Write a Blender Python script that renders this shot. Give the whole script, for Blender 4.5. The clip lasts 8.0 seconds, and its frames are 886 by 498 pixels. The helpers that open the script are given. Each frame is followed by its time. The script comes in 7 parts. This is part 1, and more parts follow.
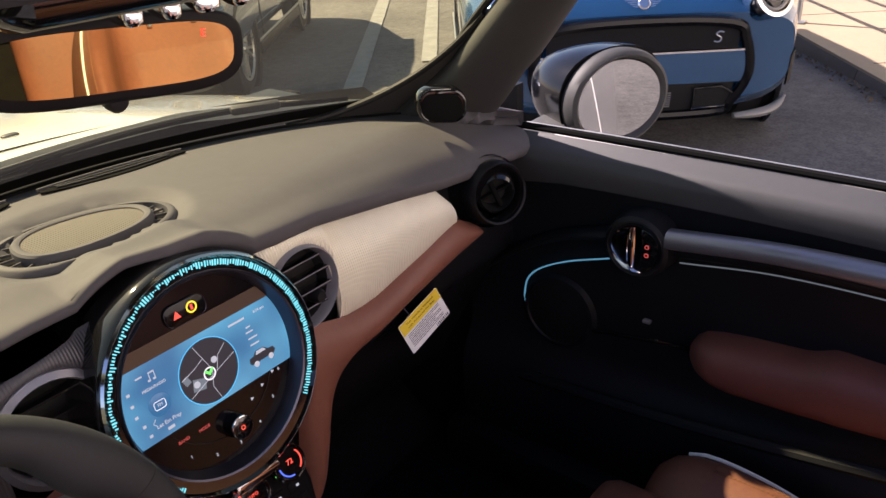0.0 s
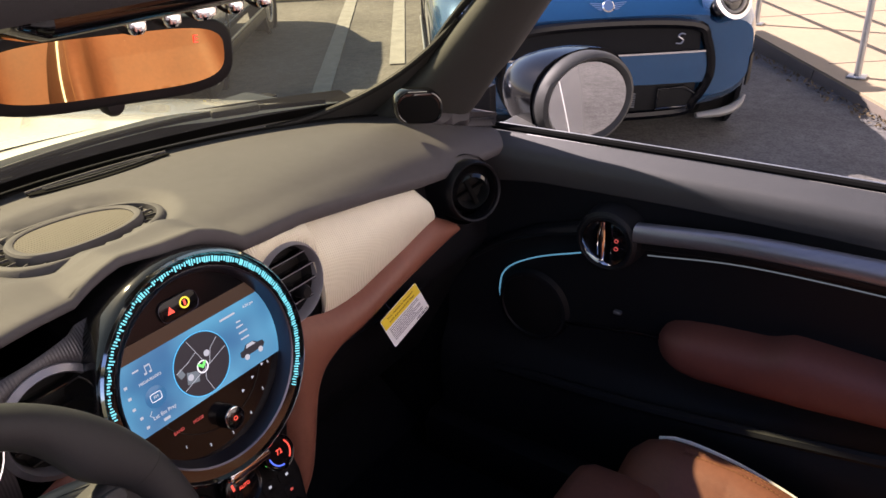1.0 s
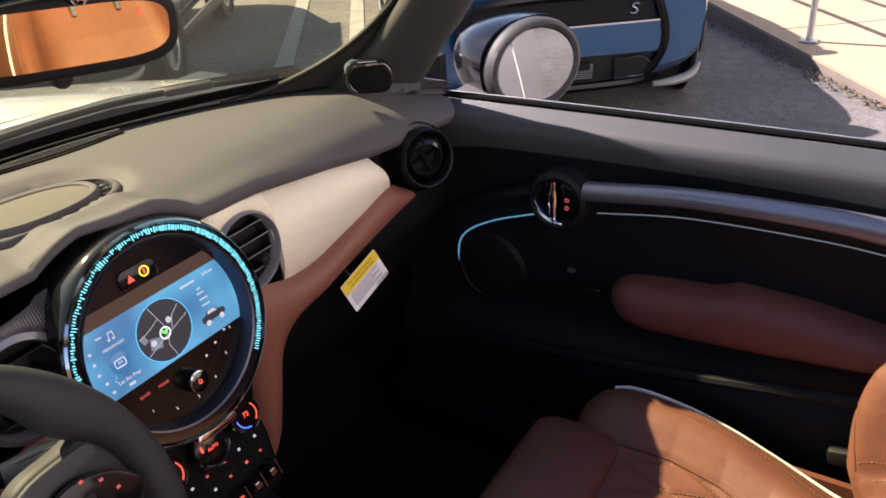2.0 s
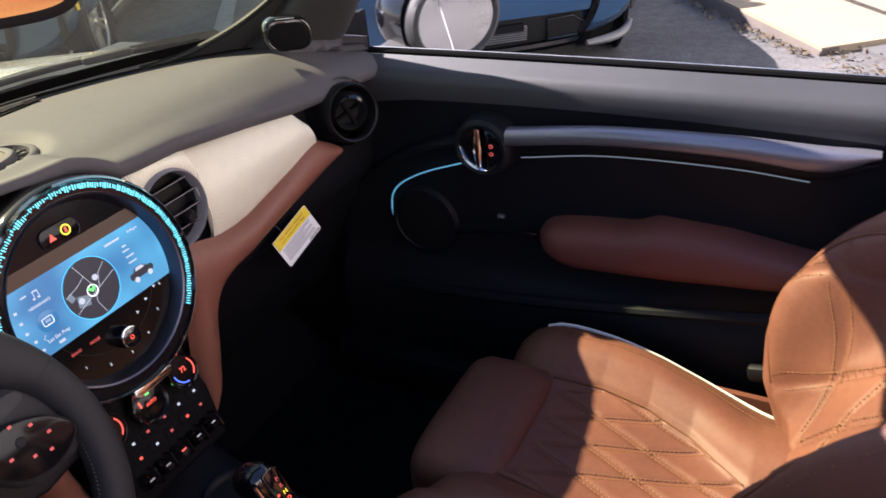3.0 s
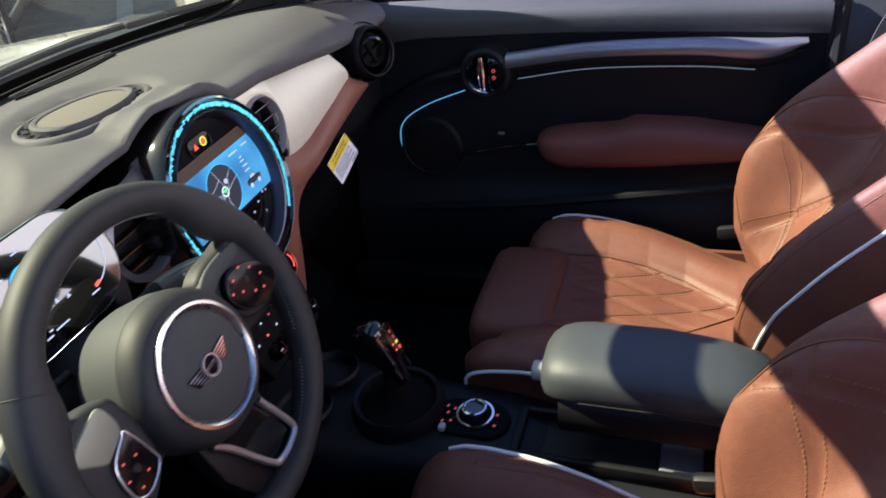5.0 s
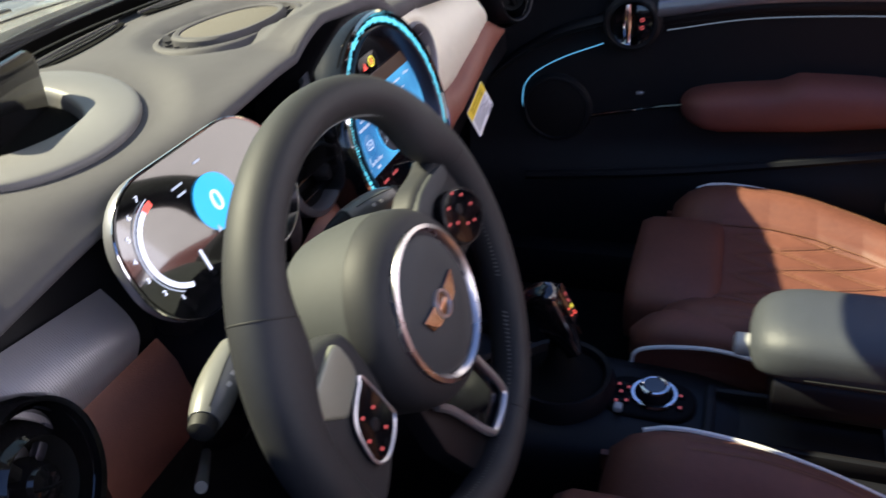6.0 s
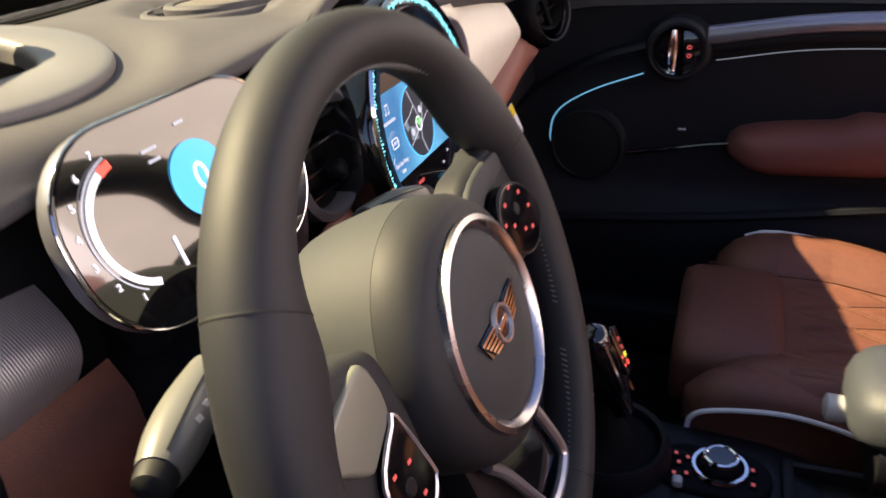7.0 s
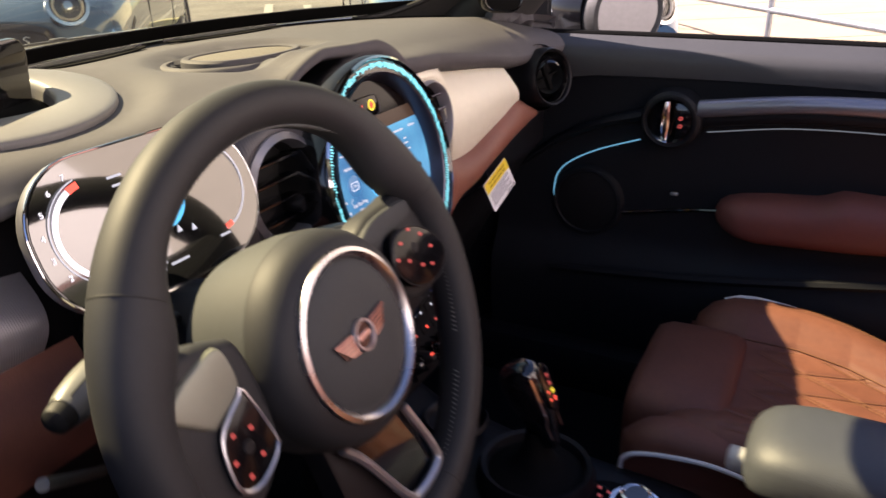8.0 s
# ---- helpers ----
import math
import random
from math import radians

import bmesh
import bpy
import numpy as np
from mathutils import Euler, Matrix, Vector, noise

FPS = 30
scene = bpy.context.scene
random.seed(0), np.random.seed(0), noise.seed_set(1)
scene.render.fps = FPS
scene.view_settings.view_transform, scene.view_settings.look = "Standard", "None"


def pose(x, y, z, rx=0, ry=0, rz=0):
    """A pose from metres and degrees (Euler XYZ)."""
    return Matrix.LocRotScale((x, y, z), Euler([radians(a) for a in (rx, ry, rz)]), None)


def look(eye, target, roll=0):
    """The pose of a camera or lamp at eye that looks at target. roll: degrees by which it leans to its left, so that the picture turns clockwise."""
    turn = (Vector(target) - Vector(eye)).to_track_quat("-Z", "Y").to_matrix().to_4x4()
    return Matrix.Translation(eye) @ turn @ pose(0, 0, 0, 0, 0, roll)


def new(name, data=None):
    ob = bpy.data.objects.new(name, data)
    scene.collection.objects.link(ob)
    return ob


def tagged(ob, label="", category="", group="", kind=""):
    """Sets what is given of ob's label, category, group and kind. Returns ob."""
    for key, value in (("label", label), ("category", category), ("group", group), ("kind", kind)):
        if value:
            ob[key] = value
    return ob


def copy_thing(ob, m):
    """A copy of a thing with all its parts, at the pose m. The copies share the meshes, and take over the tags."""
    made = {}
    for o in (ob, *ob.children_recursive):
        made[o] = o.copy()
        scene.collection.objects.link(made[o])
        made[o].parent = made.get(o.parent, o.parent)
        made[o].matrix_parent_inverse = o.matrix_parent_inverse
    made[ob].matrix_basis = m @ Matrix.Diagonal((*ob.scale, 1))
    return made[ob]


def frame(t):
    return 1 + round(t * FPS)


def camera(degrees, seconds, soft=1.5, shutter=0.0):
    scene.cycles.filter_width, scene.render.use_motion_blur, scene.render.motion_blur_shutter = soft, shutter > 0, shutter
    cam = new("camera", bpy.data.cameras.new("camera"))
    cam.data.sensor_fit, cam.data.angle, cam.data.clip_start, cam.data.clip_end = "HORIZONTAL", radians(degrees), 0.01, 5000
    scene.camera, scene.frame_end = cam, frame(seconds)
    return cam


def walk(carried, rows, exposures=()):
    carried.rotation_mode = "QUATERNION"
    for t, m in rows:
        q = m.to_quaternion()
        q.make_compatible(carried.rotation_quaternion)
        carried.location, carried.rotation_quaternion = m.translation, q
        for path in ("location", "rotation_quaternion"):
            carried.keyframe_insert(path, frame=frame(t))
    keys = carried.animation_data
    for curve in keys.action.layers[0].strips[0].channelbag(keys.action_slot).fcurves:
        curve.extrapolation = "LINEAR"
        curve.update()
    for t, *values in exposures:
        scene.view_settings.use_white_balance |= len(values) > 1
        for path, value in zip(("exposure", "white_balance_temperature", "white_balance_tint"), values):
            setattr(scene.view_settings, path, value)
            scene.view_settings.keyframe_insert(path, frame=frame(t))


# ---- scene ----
cam = camera(60.17, 8.0, soft=1.5, shutter=0.5)
# seconds, eye x y z, yaw, pitch, roll
ROWS = [
    (0, -0.3751, -0.3055, 1.4079, -51.00, -26.78, -3.12),
    (0.5, -0.4002, -0.3077, 1.4177, -52.66, -26.82, -2.41),
    (1, -0.4180, -0.3192, 1.4198, -53.63, -26.73, -2.81),
    (1.5, -0.4343, -0.3404, 1.4200, -54.58, -27.31, -3.59),
    (3, -0.4605, -0.4196, 1.3837, -59.52, -30.38, -6.03),
    (3.5, -0.5243, -0.4567, 1.4039, -61.76, -30.93, -6.81),
    (3.9, -0.6090, -0.4720, 1.4270, -63.30, -31.27, -7.40),
    (4, -0.6500, -0.4521, 1.4328, -64.87, -31.34, -7.07),
    (4.2, -0.7040, -0.4107, 1.4370, -66.81, -31.75, -6.72),
    (5.3, -0.8281, -0.2642, 1.3692, -68.20, -31.95, -8.00),
    (5.5, -0.8312, -0.2169, 1.3510, -68.28, -32.22, -7.13),
    (6, -0.8039, -0.0544, 1.2768, -67.27, -31.40, -6.59),
    (6.5, -0.7367, 0.0260, 1.1875, -69.58, -29.51, -4.31),
    (7, -0.7075, 0.0364, 1.1577, -68.55, -26.47, -3.52),
    (7.2, -0.6810, 0.0470, 1.1130, -67.08, -26.17, -2.60),
    (7.5, -0.6981, 0.0265, 1.1029, -65.32, -24.60, -1.30),
    (7.7, -0.7050, -0.0180, 1.1430, -64.21, -22.86, -1.50),
    (8, -0.7501, -0.1358, 1.1937, -62.47, -23.02, -1.02),
]
EXPOSURES = [(0.0, 1.46, 6600, 28), (1.5, 1.6, 6600, 28), (3.5, 1.93, 6000, 23), (4.2, 1.93, 6000, 23), (5.5, 1.77, 5300, 20), (6.0, 1.85, 5600, 23), (6.5, 2.0, 6400, 28), (7.0, 2.05, 6600, 29), (7.5, 1.92, 6600, 29), (8.0, 1.95, 6700, 29)]
walk(cam, [(t, pose(x, y, z, 90 + pitch, 0, yaw) @ pose(0, 0, 0, 0, 0, roll)) for t, x, y, z, yaw, pitch, roll in ROWS], EXPOSURES)
# PATH_END

# ---- world, sun, exposure ----
SUN_EL, SUN_AZ = 42.2, -5.0          # height, and degrees from the car's nose (+y) towards its right side (+x)
world = bpy.data.worlds.new("sky_world")
scene.world = world
world.use_nodes = True
wn = world.node_tree.nodes
wl = world.node_tree.links
sky = wn.new("ShaderNodeTexSky")
sky.sky_type = "NISHITA"
sky.sun_disc = False
sky.sun_elevation = radians(SUN_EL)
sky.sun_rotation = radians(SUN_AZ)
sky.dust_density = 0.8
sky.ozone_density = 3.0
wn["Background"].inputs["Strength"].default_value = 0.072
wl.new(sky.outputs["Color"], wn["Background"].inputs["Color"])
sun_data = bpy.data.lights.new("sun", "SUN")
sun_data.energy = 5.2
sun_data.angle = radians(0.6)
sun_data.color = (1.0, 0.93, 0.83)
sun = new("sun", sun_data)
sun_dir = Vector((math.sin(radians(SUN_AZ)) * math.cos(radians(SUN_EL)), math.cos(radians(SUN_AZ)) * math.cos(radians(SUN_EL)), math.sin(radians(SUN_EL))))
sun.matrix_world = look(sun_dir * 30, (0, 0, 0))

# ---- helpers of this scene ----
I4 = Matrix.Identity(4)


def finish(name, bm, mat, angle=40, smooth=True):
    me = bpy.data.meshes.new(name)
    bm.to_mesh(me)
    bm.free()
    if mat:
        me.materials.append(mat)
    if smooth:
        me.polygons.foreach_set("use_smooth", [True] * len(me.polygons))
        me.set_sharp_from_angle(angle=radians(angle))
    return me


def part(name, bm, mat, parent, label="", angle=40, smooth=True):
    ob = new(name, finish(name, bm, mat, angle, smooth))
    if parent is not None:
        ob.parent = parent
        ob.matrix_parent_inverse = world_of(parent).inverted()
    if label:
        ob["label"] = label
    return ob


def world_of(ob):
    m = ob.matrix_basis.copy()
    if ob.parent is not None:
        m = world_of(ob.parent) @ ob.matrix_parent_inverse @ m
    return m


def thing(name, at, label, category, group="", kind=""):
    ob = new(name)
    ob.empty_display_size = 0.05
    ob.matrix_basis = Matrix.Translation(at)
    return tagged(ob, label, category, group, kind)


def single(name, bm, mat, label, category, group="", kind="", angle=40, smooth=True):
    return tagged(part(name, bm, mat, None, angle=angle, smooth=smooth), label, category, group, kind)


def grid(fn, nu, nv, close_u=False, close_v=False, u0=0.0, u1=1.0, v0=0.0, v1=1.0, flip=False):
    """A sheet of quads from fn(u, v)."""
    bm = bmesh.new()
    cu, cv = nu + (0 if close_u else 1), nv + (0 if close_v else 1)
    vs = [[bm.verts.new(fn(u0 + (u1 - u0) * i / nu, v0 + (v1 - v0) * j / nv)) for j in range(cv)] for i in range(cu)]
    for i in range(nu):
        for j in range(nv):
            q = (vs[i][j], vs[(i + 1) % cu][j], vs[(i + 1) % cu][(j + 1) % cv], vs[i][(j + 1) % cv])
            try:
                bm.faces.new(q[::-1] if flip else q)
            except ValueError:
                pass
    return bm


def thick(bm, d, front=(0, 0, 1)):
    """Gives a sheet a thickness d, away from the way that its front looks."""
    bmesh.ops.recalc_face_normals(bm, faces=bm.faces)
    if sum(f.normal.dot(Vector(front)) * f.calc_area() for f in bm.faces) < 0:
        bmesh.ops.reverse_faces(bm, faces=bm.faces)
    bm.normal_update()
    faces, rim = bm.faces[:], [e for e in bm.edges if len(e.link_faces) == 1]
    twin = {v: bm.verts.new(v.co - v.normal * d) for v in bm.verts[:]}
    for e in rim:
        f = e.link_faces[0]
        a, b = next((l.vert, l.link_loop_next.vert) for l in f.loops if l.edge == e)
        bm.faces.new((b, a, twin[a], twin[b]))
    for f in faces:
        bm.faces.new([twin[v] for v in reversed(f.verts)])
    return bm


def loft(loops, cap=True, closed=True):
    bm = bmesh.new()
    rings = [[bm.verts.new(p) for p in loop] for loop in loops]
    n = len(rings[0])
    for a, b in zip(rings, rings[1:]):
        for k in range(n if closed else n - 1):
            bm.faces.new((a[k], a[(k + 1) % n], b[(k + 1) % n], b[k]))
    if cap and closed:
        bm.faces.new(rings[0][::-1])
        bm.faces.new(rings[-1])
    bmesh.ops.recalc_face_normals(bm, faces=bm.faces)
    return bm


def lathe(profile, m=I4, n=32, arc=(0, 360)):
    """Turns (radius, height) pairs round the local z axis."""
    full = abs(arc[1] - arc[0]) >= 360
    bm = grid(lambda u, v: (0, 0, 0), n, len(profile) - 1, close_u=full)
    k = 0
    bm.verts.ensure_lookup_table()
    for i in range(n if full else n + 1):
        a = radians(arc[0] + (arc[1] - arc[0]) * i / n)
        for r, h in profile:
            bm.verts[k].co = m @ Vector((r * math.cos(a), r * math.sin(a), h))
            k += 1
    bmesh.ops.remove_doubles(bm, verts=bm.verts, dist=1e-6)
    bmesh.ops.recalc_face_normals(bm, faces=bm.faces)
    return bm


def box(sx, sy, sz, m=I4, r=0.0, seg=2):
    bm = bmesh.new()
    bmesh.ops.create_cube(bm, size=1.0, matrix=Matrix.Diagonal((sx, sy, sz, 1)))
    if r:
        bmesh.ops.bevel(bm, geom=bm.edges[:], offset=r, segments=seg, profile=0.5, affect="EDGES")
    bm.transform(m)
    return bm


def prism(outline, depth, m=I4, r=0.0, seg=2):
    """A plate with the outline (x, y), its face at local z = 0 and its back at -depth, the face's edge rounded by r."""
    bm = bmesh.new()
    n = len(outline)
    cx = sum(p[0] for p in outline) / n
    cy = sum(p[1] for p in outline) / n
    rings = []
    steps = [(0.0, -depth)] + ([(r * (1 - math.cos(a)), -r + r * math.sin(a)) for a in [math.pi / 2 * k / seg for k in range(seg + 1)]] if r else [(0.0, 0.0)])
    for inset, h in steps:
        ring = []
        for x, y in outline:
            d = math.hypot(x - cx, y - cy) or 1
            ring.append(bm.verts.new((x - (x - cx) / d * inset, y - (y - cy) / d * inset, h)))
        rings.append(ring)
    for a, b in zip(rings, rings[1:]):
        for k in range(n):
            bm.faces.new((a[k], a[(k + 1) % n], b[(k + 1) % n], b[k]))
    bm.faces.new(rings[0][::-1])
    bm.faces.new(rings[-1])
    bmesh.ops.recalc_face_normals(bm, faces=bm.faces)
    bm.transform(m)
    return bm


def rrect(w, h, r, n=6):
    pts = []
    for cx, cy, a0 in ((w / 2 - r, h / 2 - r, 0), (-w / 2 + r, h / 2 - r, 90), (-w / 2 + r, -h / 2 + r, 180), (w / 2 - r, -h / 2 + r, 270)):
        for k in range(n + 1):
            a = radians(a0 + 90 * k / n)
            pts.append((cx + r * math.cos(a), cy + r * math.sin(a)))
    return pts


def oval(a, b, n=32, power=2.0):
    pts = []
    for k in range(n):
        t = 2 * math.pi * k / n
        c, s = math.cos(t), math.sin(t)
        pts.append((a * math.copysign(abs(c) ** (2 / power), c), b * math.copysign(abs(s) ** (2 / power), s)))
    return pts


def smooth_line(pts, n=8, closed=False):
    """Catmull-Rom through the points."""
    P = [Vector(p) for p in pts]
    out = []
    m = len(P)
    for i in range(m if closed else m - 1):
        p0, p1, p2, p3 = (P[(i - 1) % m] if closed or i > 0 else P[0] * 2 - P[1]), P[i], P[(i + 1) % m], (P[(i + 2) % m] if closed or i + 2 < m else P[-1] * 2 - P[-2])
        for k in range(n):
            t = k / n
            out.append(0.5 * ((2 * p1) + (p2 - p0) * t + (2 * p0 - 5 * p1 + 4 * p2 - p3) * t * t + (3 * p1 - p0 - 3 * p2 + p3) * t ** 3))
    if not closed:
        out.append(P[-1])
    return out


def tube(pts, radius, n=10, closed=False, squash=1.0):
    """A round bar along the points; radius may be a list."""
    P = [Vector(p) for p in pts]
    m = len(P)
    rad = radius if isinstance(radius, (list, tuple)) else [radius] * m
    loops = []
    up = Vector((0, 0, 1))
    for i in range(m):
        d = (P[(i + 1) % m] - P[i - 1]) if closed or 0 < i < m - 1 else (P[1] - P[0] if i == 0 else P[-1] - P[-2])
        d.normalize()
        if i == 0:
            side = d.orthogonal().normalized() if abs(d.dot(up)) > 0.95 else d.cross(up).normalized()
        else:
            side = (side - d * side.dot(d)).normalized()
        o = d.cross(side)
        loops.append([P[i] + (side * math.cos(2 * math.pi * k / n) + o * math.sin(2 * math.pi * k / n) * squash) * rad[i] for k in range(n)])
    if closed:
        loops.append(loops[0])
        bm = loft(loops, cap=False)
        bmesh.ops.remove_doubles(bm, verts=bm.verts, dist=1e-7)
        return bm
    return loft(loops)


def join(*bms):
    out = bms[0]
    for b in bms[1:]:
        me = bpy.data.meshes.new("tmp")
        b.to_mesh(me)
        b.free()
        out.from_mesh(me)
        bpy.data.meshes.remove(me)
    return out


def interp(x, xs, ys):
    return float(np.interp(x, xs, ys))


def plane_at(origin, right, up):
    """A matrix whose x runs right, y up and z towards the viewer of a panel."""
    r, u = Vector(right).normalized(), Vector(up).normalized()
    w = r.cross(u)
    m = Matrix((r, u, w)).transposed().to_4x4()
    m.translation = origin
    return m


def words(text, size, m, mat, parent, name="lettering", depth=0.0003, align="CENTER"):
    cu = bpy.data.curves.new("tmp_text", "FONT")
    cu.body, cu.size, cu.align_x, cu.align_y, cu.extrude = text, size, align, "CENTER", depth
    ob = new("tmp_text", cu)
    bpy.context.view_layer.update()
    me = bpy.data.meshes.new_from_object(ob.evaluated_get(bpy.context.evaluated_depsgraph_get()))
    bpy.data.objects.remove(ob)
    bpy.data.curves.remove(cu)
    me.transform(m)
    me.name = name
    me.materials.clear()
    me.materials.append(mat)
    out = new(name, me)
    if parent is not None:
        out.parent = parent
        out.matrix_parent_inverse = world_of(parent).inverted()
    return out


# ---- materials ----
def material(name, color, rough=0.5, metal=0.0, vary=0.12, scale=8.0, bump=0.0, bump_scale=300.0, coat=0.0, spec=0.5, tint=None, rough_vary=0.08, emit=None, emit_strength=0.0, sheen=0.0):
    mat = bpy.data.materials.new(name)
    mat.use_nodes = True
    nt = mat.node_tree
    N, L = nt.nodes, nt.links
    b = N["Principled BSDF"]
    b.inputs["Base Color"].default_value = (*color, 1)
    b.inputs["Roughness"].default_value = rough
    b.inputs["Metallic"].default_value = metal
    b.inputs["Specular IOR Level"].default_value = spec
    b.inputs["Coat Weight"].default_value = coat
    b.inputs["Coat Roughness"].default_value = 0.04
    if sheen:
        b.inputs["Sheen Weight"].default_value = sheen
    co = N.new("ShaderNodeTexCoord")
    if vary:
        n1 = N.new("ShaderNodeTexNoise")
        n1.inputs["Scale"].default_value = scale
        n1.inputs["Detail"].default_value = 6
        n2 = N.new("ShaderNodeTexNoise")
        n2.inputs["Scale"].default_value = scale * 14
        n2.inputs["Detail"].default_value = 3
        L.new(co.outputs["Object"], n1.inputs["Vector"])
        L.new(co.outputs["Object"], n2.inputs["Vector"])
        add = N.new("ShaderNodeMath")
        add.operation = "MULTIPLY_ADD"
        L.new(n2.outputs["Fac"], add.inputs[0])
        add.inputs[1].default_value = 0.5
        L.new(n1.outputs["Fac"], add.inputs[2])
        ramp = N.new("ShaderNodeMapRange")
        ramp.inputs["From Min"].default_value = 0.45
        ramp.inputs["From Max"].default_value = 1.05
        L.new(add.outputs[0], ramp.inputs["Value"])
        mix = N.new("ShaderNodeMix")
        mix.data_type = "RGBA"
        dark = tuple(c * (1 - vary) for c in color)
        light = tuple(min(1, c * (1 + vary)) for c in (tint or color))
        mix.inputs["A"].default_value = (*dark, 1)
        mix.inputs["B"].default_value = (*light, 1)
        L.new(ramp.outputs[0], mix.inputs["Factor"])
        L.new(mix.outputs["Result"], b.inputs["Base Color"])
        if rough_vary:
            rr = N.new("ShaderNodeMapRange")
            rr.inputs["To Min"].default_value = max(0.02, rough - rough_vary)
            rr.inputs["To Max"].default_value = min(1, rough + rough_vary)
            L.new(n1.outputs["Fac"], rr.inputs["Value"])
            L.new(rr.outputs[0], b.inputs["Roughness"])
    if bump:
        nb = N.new("ShaderNodeTexVoronoi" if bump_scale > 400 else "ShaderNodeTexNoise")
        nb.inputs["Scale"].default_value = bump_scale
        L.new(co.outputs["Object"], nb.inputs["Vector"])
        bp = N.new("ShaderNodeBump")
        bp.inputs["Strength"].default_value = bump
        bp.inputs["Distance"].default_value = 0.001
        L.new(nb.outputs[0], bp.inputs["Height"])
        L.new(bp.outputs["Normal"], b.inputs["Normal"])
    if emit:
        b.inputs["Emission Color"].default_value = (*emit, 1)
        b.inputs["Emission Strength"].default_value = emit_strength
    return mat


def ribbed(name, color, rough, metal, axis, period, strength, bands=True):
    """Fine ribs across one axis."""
    mat = material(name, color, rough, metal, vary=0.05, scale=5)
    N, L = mat.node_tree.nodes, mat.node_tree.links
    co = N.new("ShaderNodeTexCoord")
    wv = N.new("ShaderNodeTexWave")
    wv.wave_type = "BANDS"
    wv.bands_direction = axis
    wv.inputs["Scale"].default_value = 2 * math.pi / period / 20
    L.new(co.outputs["Object"], wv.inputs["Vector"])
    bp = N.new("ShaderNodeBump")
    bp.inputs["Strength"].default_value = strength
    bp.inputs["Distance"].default_value = 0.0016
    L.new(wv.outputs["Fac"], bp.inputs["Height"])
    L.new(bp.outputs["Normal"], N["Principled BSDF"].inputs["Normal"])
    return mat


def glow(name, color, strength):
    mat = bpy.data.materials.new(name)
    mat.use_nodes = True
    b = mat.node_tree.nodes["Principled BSDF"]
    b.inputs["Base Color"].default_value = (*[c * 0.2 for c in color], 1)
    b.inputs["Emission Color"].default_value = (*color, 1)
    b.inputs["Emission Strength"].default_value = strength * 0.55
    b.inputs["Roughness"].default_value = 0.3
    return mat


def clear_glass(name, tint=(1, 1, 1), gloss=0.06, dust=0.0):
    mat = bpy.data.materials.new(name)
    mat.use_nodes = True
    N, L = mat.node_tree.nodes, mat.node_tree.links
    N.clear()
    out = N.new("ShaderNodeOutputMaterial")
    tr = N.new("ShaderNodeBsdfTransparent")
    tr.inputs["Color"].default_value = (*tint, 1)
    gl = N.new("ShaderNodeBsdfGlossy")
    gl.inputs["Roughness"].default_value = 0.01
    fr = N.new("ShaderNodeFresnel")
    fr.inputs["IOR"].default_value = 1.4
    mul = N.new("ShaderNodeMath")
    mul.operation = "MULTIPLY"
    mul.inputs[1].default_value = gloss
    mx = N.new("ShaderNodeMixShader")
    L.new(fr.outputs[0], mul.inputs[0])
    L.new(mul.outputs[0], mx.inputs[0])
    L.new(tr.outputs[0], mx.inputs[1])
    L.new(gl.outputs[0], mx.inputs[2])
    last = mx
    if dust:
        # a thin film of dust, uneven over the pane
        co = N.new("ShaderNodeTexCoord")
        nz = N.new("ShaderNodeTexNoise")
        nz.inputs["Scale"].default_value = 7
        nz.inputs["Detail"].default_value = 8
        L.new(co.outputs["Object"], nz.inputs["Vector"])
        mr = N.new("ShaderNodeMapRange")
        mr.inputs["From Min"].default_value = 0.25
        mr.inputs["From Max"].default_value = 0.75
        mr.inputs["To Min"].default_value = dust * 0.7
        mr.inputs["To Max"].default_value = dust * 1.3
        L.new(nz.outputs["Fac"], mr.inputs["Value"])
        df = N.new("ShaderNodeBsdfTranslucent")
        df.inputs["Color"].default_value = (0.8, 0.79, 0.74, 1)
        last = N.new("ShaderNodeMixShader")
        L.new(mr.outputs[0], last.inputs[0])
        L.new(mx.outputs[0], last.inputs[1])
        L.new(df.outputs[0], last.inputs[2])
    L.new(last.outputs[0], out.inputs["Surface"])
    return mat


M_SOFT = material("soft_dash_plastic", (0.073, 0.070, 0.077), 0.7, vary=0.10, scale=5, bump=0.15, bump_scale=1300, spec=0.2)
M_PILLAR = material("pillar_plastic", (0.046, 0.046, 0.045), 0.6, vary=0.1, scale=6, bump=0.12, bump_scale=1200, spec=0.35)
M_BLACK = material("black_plastic", (0.0065, 0.0065, 0.0085), 0.5, vary=0.15, scale=12, bump=0.1, bump_scale=700, spec=0.25)
M_DOOR = material("door_plastic", (0.0052, 0.0060, 0.0082), 0.55, vary=0.12, scale=6, bump=0.15, bump_scale=900, spec=0.25)
M_DOORTOP = material("door_top_plastic", (0.038, 0.039, 0.041), 0.5, vary=0.1, scale=6, bump=0.2, bump_scale=900, spec=0.4)
M_CARPET = material("floor_carpet", (0.007, 0.007, 0.008), 0.95, vary=0.3, scale=30, bump=0.6, bump_scale=350, spec=0.1)
M_PANEL = material("black_switch_panel", (0.0030, 0.0030, 0.0040), 0.7, vary=0.1, scale=20, spec=0.12)
M_PIANO = material("piano_black", (0.006, 0.006, 0.007), 0.06, vary=0.0, coat=0.6)
